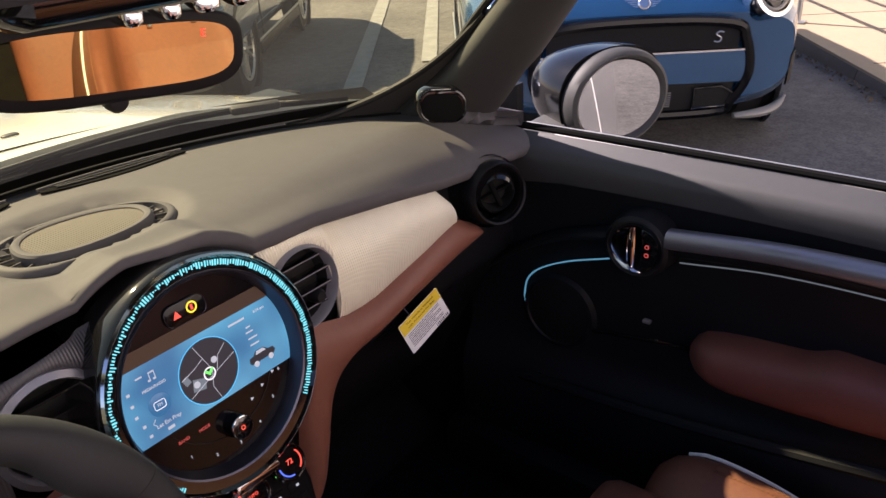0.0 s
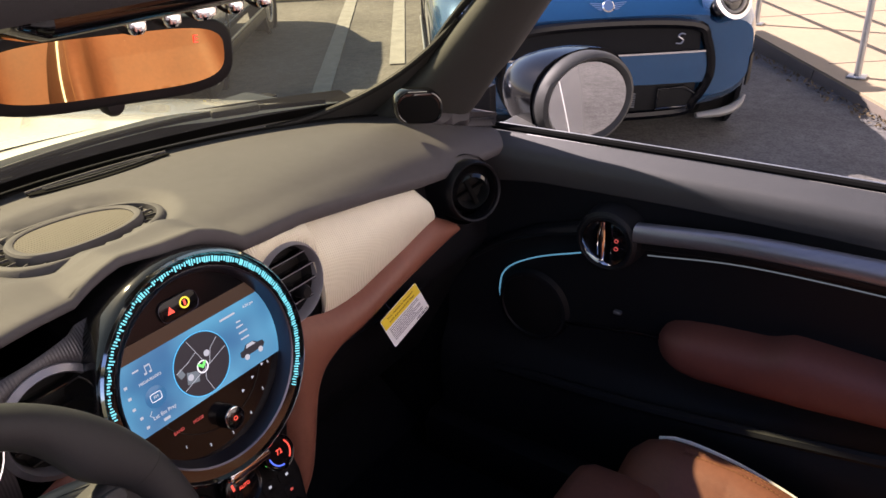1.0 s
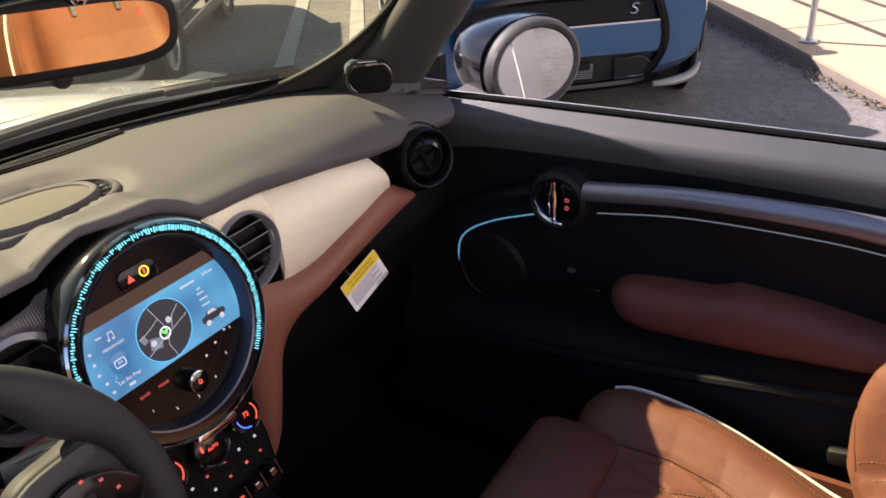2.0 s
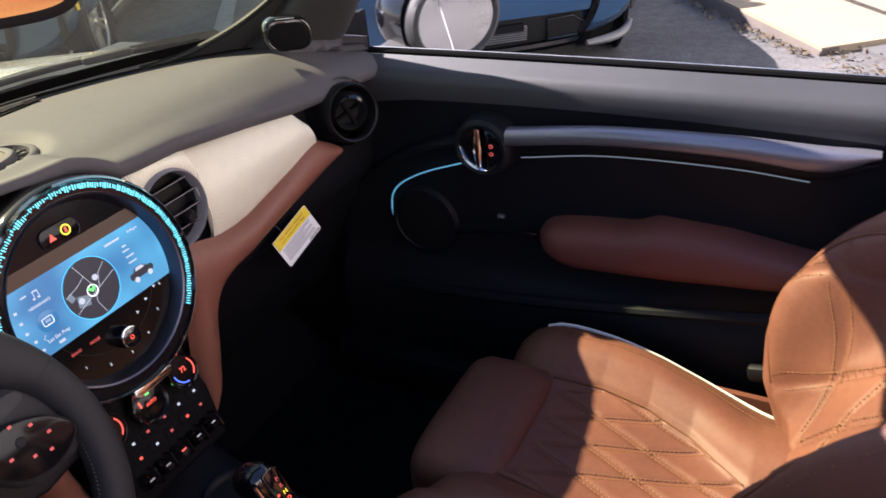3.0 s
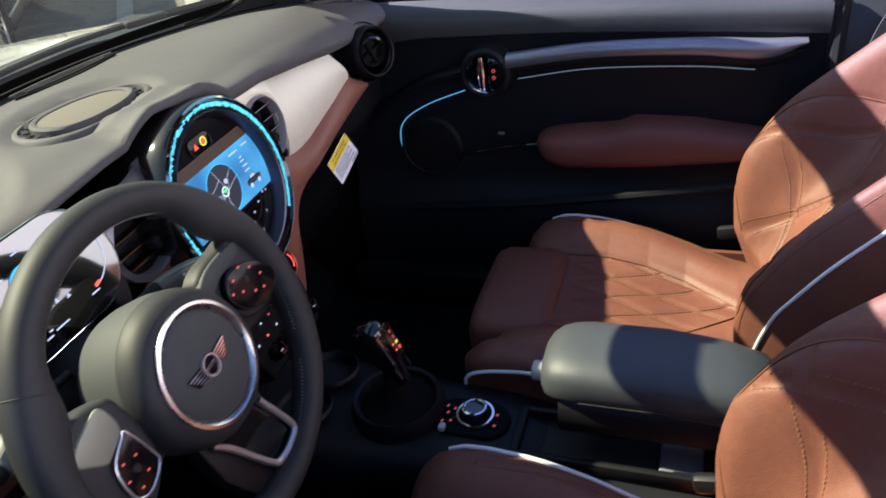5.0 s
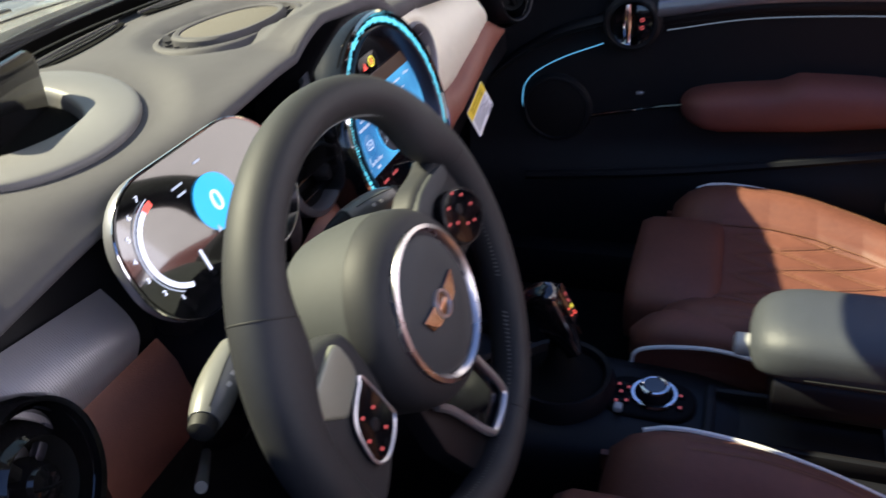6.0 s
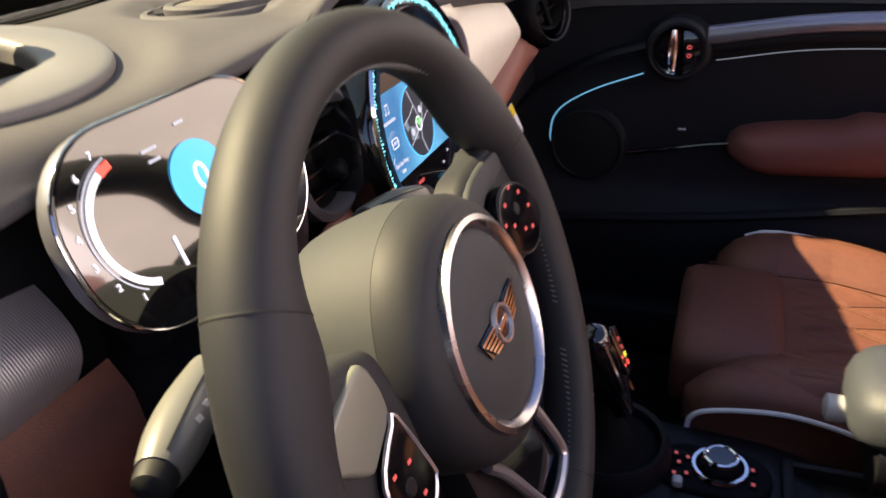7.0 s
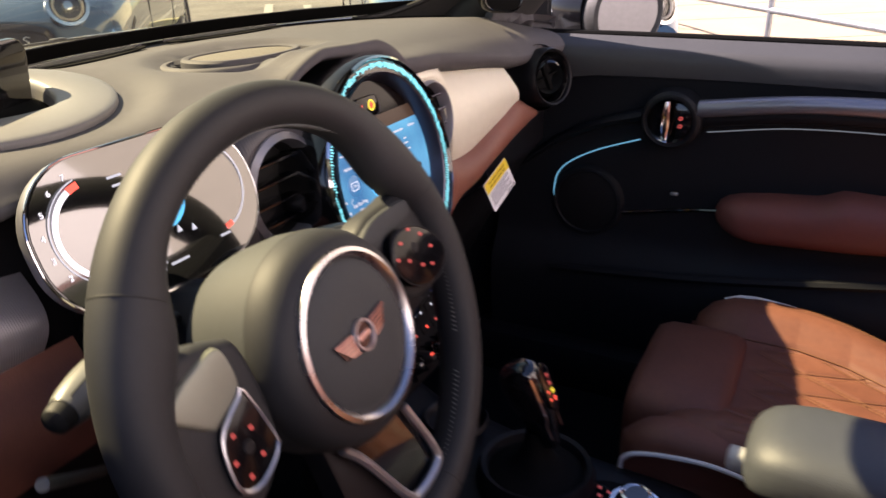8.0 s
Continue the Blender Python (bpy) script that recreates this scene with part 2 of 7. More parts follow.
M_DISPFACE = material("display_black", (0.004, 0.004, 0.005), 0.12, vary=0.0, spec=0.22)
M_BEVEL = material("dark_satin_bevel", (0.075, 0.075, 0.105), 0.3, 0.85, vary=0.04, scale=9)
M_BRUSHED = material("brushed_ring", (0.52, 0.50, 0.51), 0.27, 1.0, vary=0.05, scale=30)
M_VENTLIP = material("vent_surround_paint", (0.26, 0.255, 0.29), 0.34, 0.35, vary=0.05, scale=12)
M_CHROME = material("chrome", (0.78, 0.78, 0.8), 0.08, 1.0, vary=0.04, scale=20, rough_vary=0.03)
M_SATIN = material("satin_silver", (0.5, 0.5, 0.53), 0.32, 0.85, vary=0.04, scale=9)
M_PULL = material("grey_pull_paint", (0.22, 0.22, 0.25), 0.33, 0.6, vary=0.05, scale=9)
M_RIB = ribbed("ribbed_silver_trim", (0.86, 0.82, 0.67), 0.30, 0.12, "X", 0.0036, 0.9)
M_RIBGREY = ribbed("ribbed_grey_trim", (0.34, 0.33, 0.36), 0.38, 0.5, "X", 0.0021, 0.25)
# the silver trim again, with the shade under the brow put into its colour
M_RIBSHADE = ribbed("ribbed_shaded_trim", (0.055, 0.055, 0.065), 0.4, 0.4, "X", 0.0034, 0.3)
M_RIBSPK = ribbed("speaker_ribs", (0.085, 0.072, 0.058), 0.7, 0.0, "X", 0.0030, 0.9)
M_LEATHER = material("saddle_leather", (0.130, 0.048, 0.032), 0.55, vary=0.15, scale=9, bump=0.22, bump_scale=600, tint=(0.146, 0.055, 0.034), spec=0.35)
M_PADLEATHER = material("brown_pad_leather", (0.145, 0.052, 0.042), 0.5, vary=0.12, scale=10, bump=0.22, bump_scale=700, spec=0.3)
M_TRIMLEATHER = material("brown_trim_leather", (0.195, 0.076, 0.052), 0.45, vary=0.12, scale=10, bump=0.22, bump_scale=700, spec=0.4)
M_STITCH = material("stitching_thread", (0.20, 0.090, 0.040), 0.7, vary=0.1)
M_STITCHDARK = material("seam_groove", (0.13, 0.045, 0.015), 0.7, vary=0.1)
M_PIPING = material("white_piping", (0.75, 0.74, 0.72), 0.5, vary=0.05)
M_RIM = material("wheel_leather", (0.0185, 0.0192, 0.0215), 0.60, vary=0.12, scale=14, bump=0.06, bump_scale=1500, spec=0.28)
M_HUB = material("airbag_cover", (0.038, 0.041, 0.043), 0.65, vary=0.08, scale=10, bump=0.08, bump_scale=1600, spec=0.28)
M_ARM = material("armrest_vinyl", (0.040, 0.044, 0.052), 0.5, vary=0.1, scale=9, bump=0.25, bump_scale=800, spec=0.4)
M_RUBBER = material("rubber", (0.012, 0.012, 0.012), 0.6, vary=0.2, scale=20, spec=0.3)
M_WHITE = material("white_body_paint", (0.60, 0.595, 0.585), 0.12, vary=0.02, coat=0.8, scale=2)
M_BLUE = material("blue_body_paint", (0.013, 0.080, 0.19), 0.22, 0.45, vary=0.06, scale=3, coat=1.0, rough_vary=0.04)
M_DKBLUE = material("dusk_blue_paint", (0.028, 0.075, 0.15), 0.25, 0.35, vary=0.06, scale=3, coat=1.0, rough_vary=0.04)
M_LIP = material("pale_bumper_paint", (0.24, 0.235, 0.22), 0.35, vary=0.06, scale=6, coat=0.4)
M_TYRE = material("tyre_rubber", (0.02, 0.02, 0.021), 0.75, vary=0.25, scale=15, bump=0.2, bump_scale=120, spec=0.3)
M_ALLOY = material("alloy_rim", (0.55, 0.55, 0.56), 0.3, 0.8, vary=0.06, scale=10)
M_MESH = material("grille_mesh", (0.008, 0.008, 0.009), 0.6, vary=0.2, scale=40, bump=0.6, bump_scale=90, spec=0.15)
M_FRIT = material("black_glass_edge", (0.007, 0.007, 0.007), 0.9, vary=0.1, scale=20, spec=0.04)
M_CARGLASS = material("dark_car_glass", (0.012, 0.014, 0.016), 0.03, vary=0.0, coat=0.5)
M_MIRROR = material("mirror_glass", (0.60, 0.60, 0.61), 0.01, 1.0, vary=0.0)
M_DIMMIRROR = material("tinted_mirror_glass", (0.74, 0.62, 0.26), 0.015, 1.0, vary=0.0)
M_MIRFOOT = material("mirror_foot_plastic", (0.055, 0.055, 0.052), 0.5, vary=0.08, scale=12)
M_GLASS = clear_glass("windscreen_glass", (0.90, 0.89, 0.54), 0.8, 0.007)
M_LENS = clear_glass("lamp_lens", (0.97, 0.97, 0.97), 0.9)
M_TAGWHITE = material("tag_card", (0.80, 0.80, 0.82), 0.6, vary=0.02, scale=30)
M_TAGYELLOW = material("tag_yellow", (0.80, 0.60, 0.03), 0.6, vary=0.03, scale=30)
M_INK = material("tag_ink", (0.10, 0.10, 0.14), 0.7, vary=0.0)
M_INKYEL = material("tag_ink_on_yellow", (0.35, 0.24, 0.03), 0.7, vary=0.0)
M_GREYBTN = material("grey_button", (0.48, 0.47, 0.45), 0.5, vary=0.04)
M_STALK = material("stalk_satin_grey", (0.14, 0.14, 0.13), 0.32, vary=0.05, scale=15, spec=0.6)
M_SPOKE = material("spoke_satin", (0.20, 0.21, 0.17), 0.42, 0.35, vary=0.05, scale=12)
M_REDPLASTIC = material("red_buckle", (0.55, 0.04, 0.02), 0.4, vary=0.08, scale=30)
G_CYAN = glow("led_cyan", (0.12, 0.60, 0.66), 1.0)
G_LINE = glow("door_light_line", (0.12, 0.42, 0.60), 0.42)
G_RED = glow("red_backlight", (1.0, 0.10, 0.06), 0.9)
G_REDDIM = glow("dim_red_backlight", (0.85, 0.13, 0.11), 0.38)
G_KEY = glow("faint_red_backlight", (0.70, 0.12, 0.11), 0.22)
G_GREEN = glow("green_backlight", (0.12, 0.9, 0.15), 0.9)
G_AMBER = glow("amber_backlight", (0.9, 0.75, 0.05), 0.9)
G_WHITE = glow("white_graphics", (0.85, 0.88, 0.92), 0.8)
G_WHITEDIM = glow("dim_white_graphics", (0.6, 0.66, 0.72), 0.5)
G_BLUEDOT = glow("blue_backlight", (0.1, 0.2, 1.0), 0.8)
G_DISC = glow("gauge_blue", (0.05, 0.42, 0.72), 0.85)
G_DISCDIM = glow("dim_blue_disc", (0.04, 0.20, 0.40), 0.5)
G_PALELINE = glow("pale_light_line", (0.4, 0.5, 0.55), 0.14)
G_MAP = glow("map_dark", (0.022, 0.024, 0.030), 0.8)
G_MAPLAND = glow("map_land", (0.13, 0.17, 0.19), 0.8)
G_BROWN = glow("screen_band_brown", (0.05, 0.03, 0.019), 0.6)


def asphalt():
    mat = material("asphalt", (0.082, 0.078, 0.075), 0.85, vary=0.35, scale=0.9, bump=0.7, bump_scale=160, spec=0.25, tint=(0.12, 0.115, 0.11))
    N, L = mat.node_tree.nodes, mat.node_tree.links
    co = N.new("ShaderNodeTexCoord")
    vo = N.new("ShaderNodeTexVoronoi")
    vo.inputs["Scale"].default_value = 70
    L.new(co.outputs["Object"], vo.inputs["Vector"])
    mr = N.new("ShaderNodeMapRange")
    mr.inputs["To Min"].default_value = 1.35
    mr.inputs["To Max"].default_value = 0.7
    L.new(vo.outputs["Distance"], mr.inputs["Value"])
    mx = N.new("ShaderNodeMix")
    mx.data_type, mx.blend_type = "RGBA", "MULTIPLY"
    mx.inputs["Factor"].default_value = 1.0
    b = N["Principled BSDF"]
    src = b.inputs["Base Color"].links[0].from_socket
    L.new(src, mx.inputs["A"])
    cmb = N.new("ShaderNodeCombineColor")
    for k in range(3):
        L.new(mr.outputs[0], cmb.inputs[k])
    L.new(cmb.outputs[0], mx.inputs["B"])
    L.new(mx.outputs["Result"], b.inputs["Base Color"])
    return mat


def screen_blue():
    """The lit screen: a deep blue that brightens to cyan in the middle."""
    mat = bpy.data.materials.new("screen_blue")
    mat.use_nodes = True
    N, L = mat.node_tree.nodes, mat.node_tree.links
    b = N["Principled BSDF"]
    b.inputs["Base Color"].default_value = (0.01, 0.02, 0.03, 1)
    b.inputs["Roughness"].default_value = 0.15
    co = N.new("ShaderNodeTexCoord")
    nz = N.new("ShaderNodeTexNoise")
    nz.inputs["Scale"].default_value = 11
    nz.inputs["Detail"].default_value = 2
    L.new(co.outputs["Object"], nz.inputs["Vector"])
    cr = N.new("ShaderNodeValToRGB")
    cr.color_ramp.elements[0].position = 0.3
    cr.color_ramp.elements[0].color = (0.025, 0.10, 0.24, 1)
    cr.color_ramp.elements[1].position = 0.72
    cr.color_ramp.elements[1].color = (0.10, 0.42, 0.60, 1)
    L.new(nz.outputs["Fac"], cr.inputs[0])
    L.new(cr.outputs[0], b.inputs["Emission Color"])
    b.inputs["Emission Strength"].default_value = 0.42
    return mat


M_ASPHALT = asphalt()
M_SCREEN = screen_blue()
M_LINEPAINT = material("worn_white_line", (0.22, 0.22, 0.215), 0.8, vary=0.25, scale=9, bump=0.4, bump_scale=150)
M_YELLOWLINE = material("pale_yellow_paint", (0.40, 0.38, 0.2), 0.8, vary=0.15, scale=6)
M_CONCRETE = material("cream_concrete", (0.31, 0.245, 0.16), 0.88, vary=0.10, scale=1.6, bump=0.4, bump_scale=140)
M_GREYCONC = material("grey_concrete", (0.102, 0.099, 0.096), 0.9, vary=0.16, scale=2.5, bump=0.5, bump_scale=140)
# the shade on the kerb's face is put into this colour; the joints share it
M_KERB = material("shaded_kerb_concrete", (0.11, 0.09, 0.075), 0.9, vary=0.22, scale=5, bump=0.5, bump_scale=120)
M_STEEL = material("galvanised_steel", (0.42, 0.43, 0.44), 0.4, 0.8, vary=0.12, scale=20)
M_LEAF = material("dry_leaves", (0.10, 0.07, 0.035), 0.85, vary=0.4, scale=40)
M_WALL = material("cream_wall_paint", (0.50, 0.46, 0.37), 0.85, vary=0.08, scale=1.2)

# ---- ground, pavement, parking lot ----
LOT = Vector((0.79, 0.613, 0)).normalized()      # the way the parking bays run
SIDE = Vector((LOT.y, -LOT.x, 0))                # across the bays


def lot(a, b, z=0.0):
    return LOT * a + SIDE * b + Vector((0, 0, z))


def ground_sheet(u, v):
    x, y = (u - 0.5), (v - 0.5)
    s = 1600
    return (x * abs(x) * 4 * s, y * abs(y) * 4 * s, 0.006 * noise.noise(Vector((x * 300, y * 300, 0))) if abs(x) < 0.2 and abs(y) < 0.2 else 0)


single("ground", grid(ground_sheet, 60, 60), M_ASPHALT, "worn grey asphalt of a parking lot", "ground", kind="structure")


def lot_of(p):
    v = Vector((p[0], p[1], 0))
    return v.dot(LOT), v.dot(SIDE)


def stripe(name, p, q, width, mat, label):
    a0, b0 = lot_of(p)
    a1, b1 = lot_of(q)
    bm = grid(lambda u, v: lot(a0 + (a1 - a0) * u, b0 + (b1 - b0) * u + (v - 0.5) * width * (1 + 0.06 * noise.noise(Vector((u * 40, v * 3, 1)))), 0.011), 60, 2)
    return single(name, thick(bm, 0.003), mat, label, "parking line", group="parking bay lines", kind="structure")


stripe("parking_line", (2.2, 2.55), (9.8, 8.55), 0.135, M_LINEPAINT, "worn white painted bay line on asphalt")
stripe("parking_line", (4.34, 3.55), (9.9, 7.85), 0.125, M_LINEPAINT, "worn pale painted bay line on asphalt")

# a raised concrete walk with its kerb, on the far side of the parked blue car
KB = lot_of((5.404, 0.824))[1]
A0, A1 = lot_of((4.0, -0.16))[0], 16.0
walk_ob = thing("pavement", lot(6, KB + 1.5), "raised cream concrete walk behind a kerb coloured as in shade", "pavement", kind="structure")


def slab_z(a):
    """The walk ramps down towards its end."""
    return 0.045 + 0.115 * min(1.0, max(0.0, (a - A0) / 4.0))


def slab_top(u, v):
    a = A0 + (A1 - A0) * u
    return lot(a, KB + 0.022 + 5.6 * v, slab_z(a))


part("slab", thick(grid(slab_top, 90, 6), 0.15), M_CONCRETE, walk_ob, "cream concrete slab")


def kerb_profile(a, top):
    return [lot(a, KB, -0.02), lot(a, KB + 0.012, top - 0.02), lot(a, KB + 0.03, top), lot(a, KB + 0.128, top + 0.004), lot(a, KB + 0.128, -0.02)]


n_kerb = 9
for k in range(n_kerb):
    a = A0 + (A1 - A0) * k / n_kerb
    b = A0 + (A1 - A0) * (k + 1) / n_kerb - 0.012
    part("kerbstone", loft([kerb_profile(q, slab_z(q) - 0.009) for q in (a, a * 0.75 + b * 0.25, a * 0.5 + b * 0.5, a * 0.25 + b * 0.75, b)]), M_KERB, walk_ob)
for k in range(1, 8):
    a = A0 + 1.5 * k
    part("joint", box(0.012, 5.4, 0.004, Matrix.Translation(lot(a, KB + 2.85, slab_z(a))) @ Matrix.Rotation(math.atan2(LOT.y, LOT.x), 4, "Z")), M_KERB, walk_ob)

single("pavement_apron", thick(grid(lambda u, v: lot(A0 - 3.0 + 2.98 * u, KB + 0.25 + 5.4 * v, 0.018 + 0.06 * v + 0.003 * noise.noise(Vector((u * 9, v * 9, 2)))), 24, 24), 0.05), M_GREYCONC, "grey concrete apron at the end of the walk", "pavement", kind="structure")


def litter():
    bm = bmesh.new()
    rnd = random.Random(5)
    for _ in range(520):
        a = A0 + rnd.random() ** 1.5 * 3.2 - 0.5
        b = KB - 0.03 - abs(rnd.gauss(0, 0.05)) if a > A0 else KB + 0.1 + rnd.gauss(0, 0.12)
        p = lot(a, b, 0.012 + rnd.random() * 0.012)
        s = 0.006 + rnd.random() * 0.016
        m = Matrix.Translation(p) @ Euler((rnd.gauss(0, 0.5), rnd.gauss(0, 0.5), rnd.random() * 6.3)).to_matrix().to_4x4()
        q = [bm.verts.new(m @ Vector(c)) for c in ((-s, 0, 0), (0, -s * 0.45, s * 0.2), (s, 0, 0), (0, s * 0.45, s * 0.2))]
        bm.faces.new(q)
    return bm


single("leaf_litter", litter(), M_LEAF, "dry brown leaf litter along the foot of the kerb", "leaves", kind="stuff")


def railing():
    feet = [lot(A0 - 0.42 + 1.58 * k, KB + 0.16) for k in range(9)]
    ob = thing("railing", feet[0], "grey galvanised steel pipe railing on a concrete walk", "railing")
    for k, f in enumerate(feet):
        z0 = 0.02 if k == 0 else slab_z(A0 - 0.42 + 1.58 * k)
        part("post", tube([f + Vector((0, 0, z0)), f + Vector((0, 0, 1.12))], 0.021, 12), M_STEEL, ob)
        part("base_plate", box(0.11, 0.11, 0.012, Matrix.Translation(f + Vector((0, 0, z0 + 0.008))), 0.004), M_STEEL, ob)
    for z in (0.62, 1.12):
        part("rail", tube([feet[0] + Vector((0, 0, z)), feet[-1] + Vector((0, 0, z))], 0.021, 12), M_STEEL, ob)
    return ob


railing()

# a pale wall closes the lot far behind the walk, and one far behind the bays
single("wall_east", box(60, 0.3, 8.0, Matrix.Translation(lot(14, KB + 9.0, 4.0)) @ Matrix.Rotation(math.atan2(LOT.y, LOT.x), 4, "Z")), M_WALL, "cream rendered wall behind the walk", "wall", kind="structure")
single("wheel_stop", prism([(-0.9, 0.0), (0.9, 0.0), (0.86, 0.11), (-0.86, 0.11)], 0.16, Matrix.Translation((6.35, 6.9, 0.01)) @ Matrix.Rotation(math.atan2(SIDE.y, SIDE.x), 4, "Z") @ Matrix.Rotation(radians(90), 4, "X"), 0.01), M_YELLOWLINE, "pale yellow concrete wheel stop on asphalt", "wheel stop")


# ---- parked cars ----
def nose(x, z):
    """How far the front face lies back at width x and height z (local, the car's front towards -y)."""
    return 0.24 * (abs(x) / 0.86) ** 7 + 0.05 * max(0.0, (0.45 - z) / 0.25) ** 2 + 0.10 * max(0.0, (z - 0.66) / 0.2) ** 2


def parked_car(m, paint, label, group):
    ob = new("parked_car")
    tagged(ob, label, "car", group)
    mb = []

    def body_loop(y, hw, z0, z1, p=3.4):
        return [Vector((px * hw, y, z0 + (pz + 1) / 2 * (z1 - z0))) for px, pz in oval(1, 1, 44, p)]

    secs = [(0.0, 0.79, 0.28, 0.72), (0.03, 0.825, 0.23, 0.79), (0.10, 0.84, 0.20, 0.85), (0.25, 0.85, 0.19, 0.905), (0.55, 0.858, 0.18, 0.965), (0.95, 0.863, 0.18, 1.005), (1.2, 0.863, 0.18, 1.01), (2.0, 0.863, 0.18, 1.0), (3.1, 0.86, 0.18, 1.0), (3.6, 0.83, 0.2, 0.97), (3.8, 0.76, 0.26, 0.9)]
    loops = []
    for y, hw, z0, z1 in secs:
        lp = body_loop(y, hw, z0, z1)
        fade = max(0.0, 1 - y / 0.9)
        loops.append([Vector((p.x, p.y + nose(p.x, p.z) * fade, p.z)) for p in lp])
    mb.append(("body", loft(loops), paint, "painted steel body"))
    cab = []
    for y, hw, z0, z1 in [(0.98, 0.74, 0.95, 0.99), (1.25, 0.73, 0.95, 1.18), (1.62, 0.69, 0.95, 1.375), (2.3, 0.68, 0.95, 1.41), (3.1, 0.67, 0.95, 1.38), (3.55, 0.66, 0.95, 1.12), (3.68, 0.66, 0.95, 1.0)]:
        cab.append([Vector((px * hw, y, z0 + (pz + 1) / 2 * (z1 - z0))) for px, pz in oval(1, 1, 32, 4.5)])
    mb.append(("windows", loft(cab), M_CARGLASS, "dark glasshouse"))
    mb.append(("roof", loft([[Vector((px * 0.675, y, z + (pz + 1) * 0.012)) for px, pz in oval(1, 1, 24, 5)] for y, z in ((1.6, 1.372), (2.3, 1.405), (3.12, 1.376))]), M_PIANO, "black roof"))
    for ob_name, bm, mat, lab in mb:
        part(ob_name, bm, mat, ob, lab)

    def face(pts2, depth, off, mat, name, lab="", bevel=0.0):
        """A piece laid on the nose, following its curve."""
        bm = bmesh.new()
        fr = [bm.verts.new((x, nose(x, z) - off, z)) for x, z in pts2]
        bk = [bm.verts.new((x, nose(x, z) - off + depth, z)) for x, z in pts2]
        n = len(pts2)
        c = bm.verts.new((sum(p[0] for p in pts2) / n, sum(nose(*p) for p in pts2) / n - off - 0.004, sum(p[1] for p in pts2) / n))
        for k in range(n):
            bm.faces.new((fr[k], fr[(k + 1) % n], c))
            bm.faces.new((fr[k], bk[k], bk[(k + 1) % n], fr[(k + 1) % n]))
        bmesh.ops.recalc_face_normals(bm, faces=bm.faces)
        return part(name, bm, mat, ob, lab)

    def strip(pts2, width, off, mat, name, lab="", closed=True):
        P = [Vector((x, nose(x, z) - off, z)) for x, z in pts2]
        return part(name, tube(P, width, 8, closed=closed), mat, ob, lab)

    def panel(x0, x1, z0, z1, off, mat, name, lab="", nx=26, nz=4):
        bm = grid(lambda u, v: (x0 + (x1 - x0) * u, nose(x0 + (x1 - x0) * u, z0 + (z1 - z0) * v) - off, z0 + (z1 - z0) * v), nx, nz)
        return part(name, thick(bm, 0.02, (0, -1, 0)), mat, ob, lab)

    hexa = [(-0.36, 0.222), (0.36, 0.222), (0.46, 0.29), (0.525, 0.43), (0.495, 0.59), (0.415, 0.668), (0.0, 0.690), (-0.415, 0.668), (-0.495, 0.59), (-0.525, 0.43), (-0.46, 0.29)]
    hexs = [(p.x, p.y) for p in smooth_line([(x, z, 0) for x, z in hexa], 5, True)]
    strip(hexs, 0.026, 0.014, M_DISPFACE, "grille_frame", "gloss black grille surround")
    panel(-0.46, 0.46, 0.548, 0.664, 0.012, M_MESH, "upper_grille", "black mesh grille")
    panel(-0.505, 0.505, 0.385, 0.540, 0.02, paint, "bumper_bar", "body-coloured bumper bar")
    panel(-0.49, 0.49, 0.536, 0.545, 0.026, M_CHROME, "chrome_strip", "slim bright strip")
    panel(-0.46, 0.46, 0.236, 0.382, 0.006, M_RUBBER, "lower_grille", "black lower intake")
    panel(-0.14, 0.14, 0.315, 0.355, 0.022, M_BLACK, "plate_mount", "blank black plate mount")
    for k in range(7):
        panel(-0.16, 0.16, 0.262 + k * 0.012, 0.267 + k * 0.012, 0.012, M_STEEL, "intake_slat")
    for s in (-1, 1):
        face([(s * 0.27, 0.25), (s * 0.43, 0.26), (s * 0.455, 0.33), (s * 0.40, 0.365), (s * 0.27, 0.36)], 0.03, 0.02, M_RUBBER, "brake_duct", "dark brake duct")
        strip([(s * 0.27, 0.25), (s * 0.43, 0.26), (s * 0.455, 0.33), (s * 0.40, 0.365), (s * 0.27, 0.36)], 0.008, 0.02, M_PIANO, "duct_frame")
        lip = [(s * 0.50, 0.190), (s * 0.62, 0.192), (s * 0.70, 0.200), (s * 0.755, 0.222), (s * 0.785, 0.258)]
        part("bumper_lip", tube([Vector((p.x, nose(p.x, p.z) - 0.004, p.z)) for p in smooth_line([(x, 0, z) for x, z in lip], 6)], [0.012 + 0.018 * math.sin(math.pi * min(1, (k + 3) / 26)) for k in range(25)], 10, squash=0.8), M_LIP, ob, "pale grey bumper corner")
        face([(s * 0.765, 0.32), (s * 0.80, 0.34), (s * 0.803, 0.50), (s * 0.775, 0.47)], 0.02, 0.012, M_RUBBER, "air_curtain", "black air slot")
        c = Vector((s * 0.60, nose(0.60, 0.76) - 0.005, 0.785))
        lm = Matrix.Translation(c) @ Matrix.Rotation(radians(s * 24), 4, "Z") @ Matrix.Rotation(radians(68), 4, "X")
        lamp = part("headlight", lathe([(0.0, 0.01), (0.09, 0.012), (0.098, 0.03), (0.10, 0.0), (0.10, -0.12), (0, -0.12)], lm, 32), M_PIANO, ob, "round headlight with a bright ring")
        part("ring", lathe([(0.098, 0.03), (0.118, 0.028), (0.122, 0.0), (0.12, -0.06)], lm, 36), M_CHROME, lamp, "bright chrome ring")
        part("light_tube", lathe([(0.072, 0.018), (0.078, 0.026), (0.086, 0.026), (0.09, 0.018)], lm, 32), M_GREYBTN, lamp)
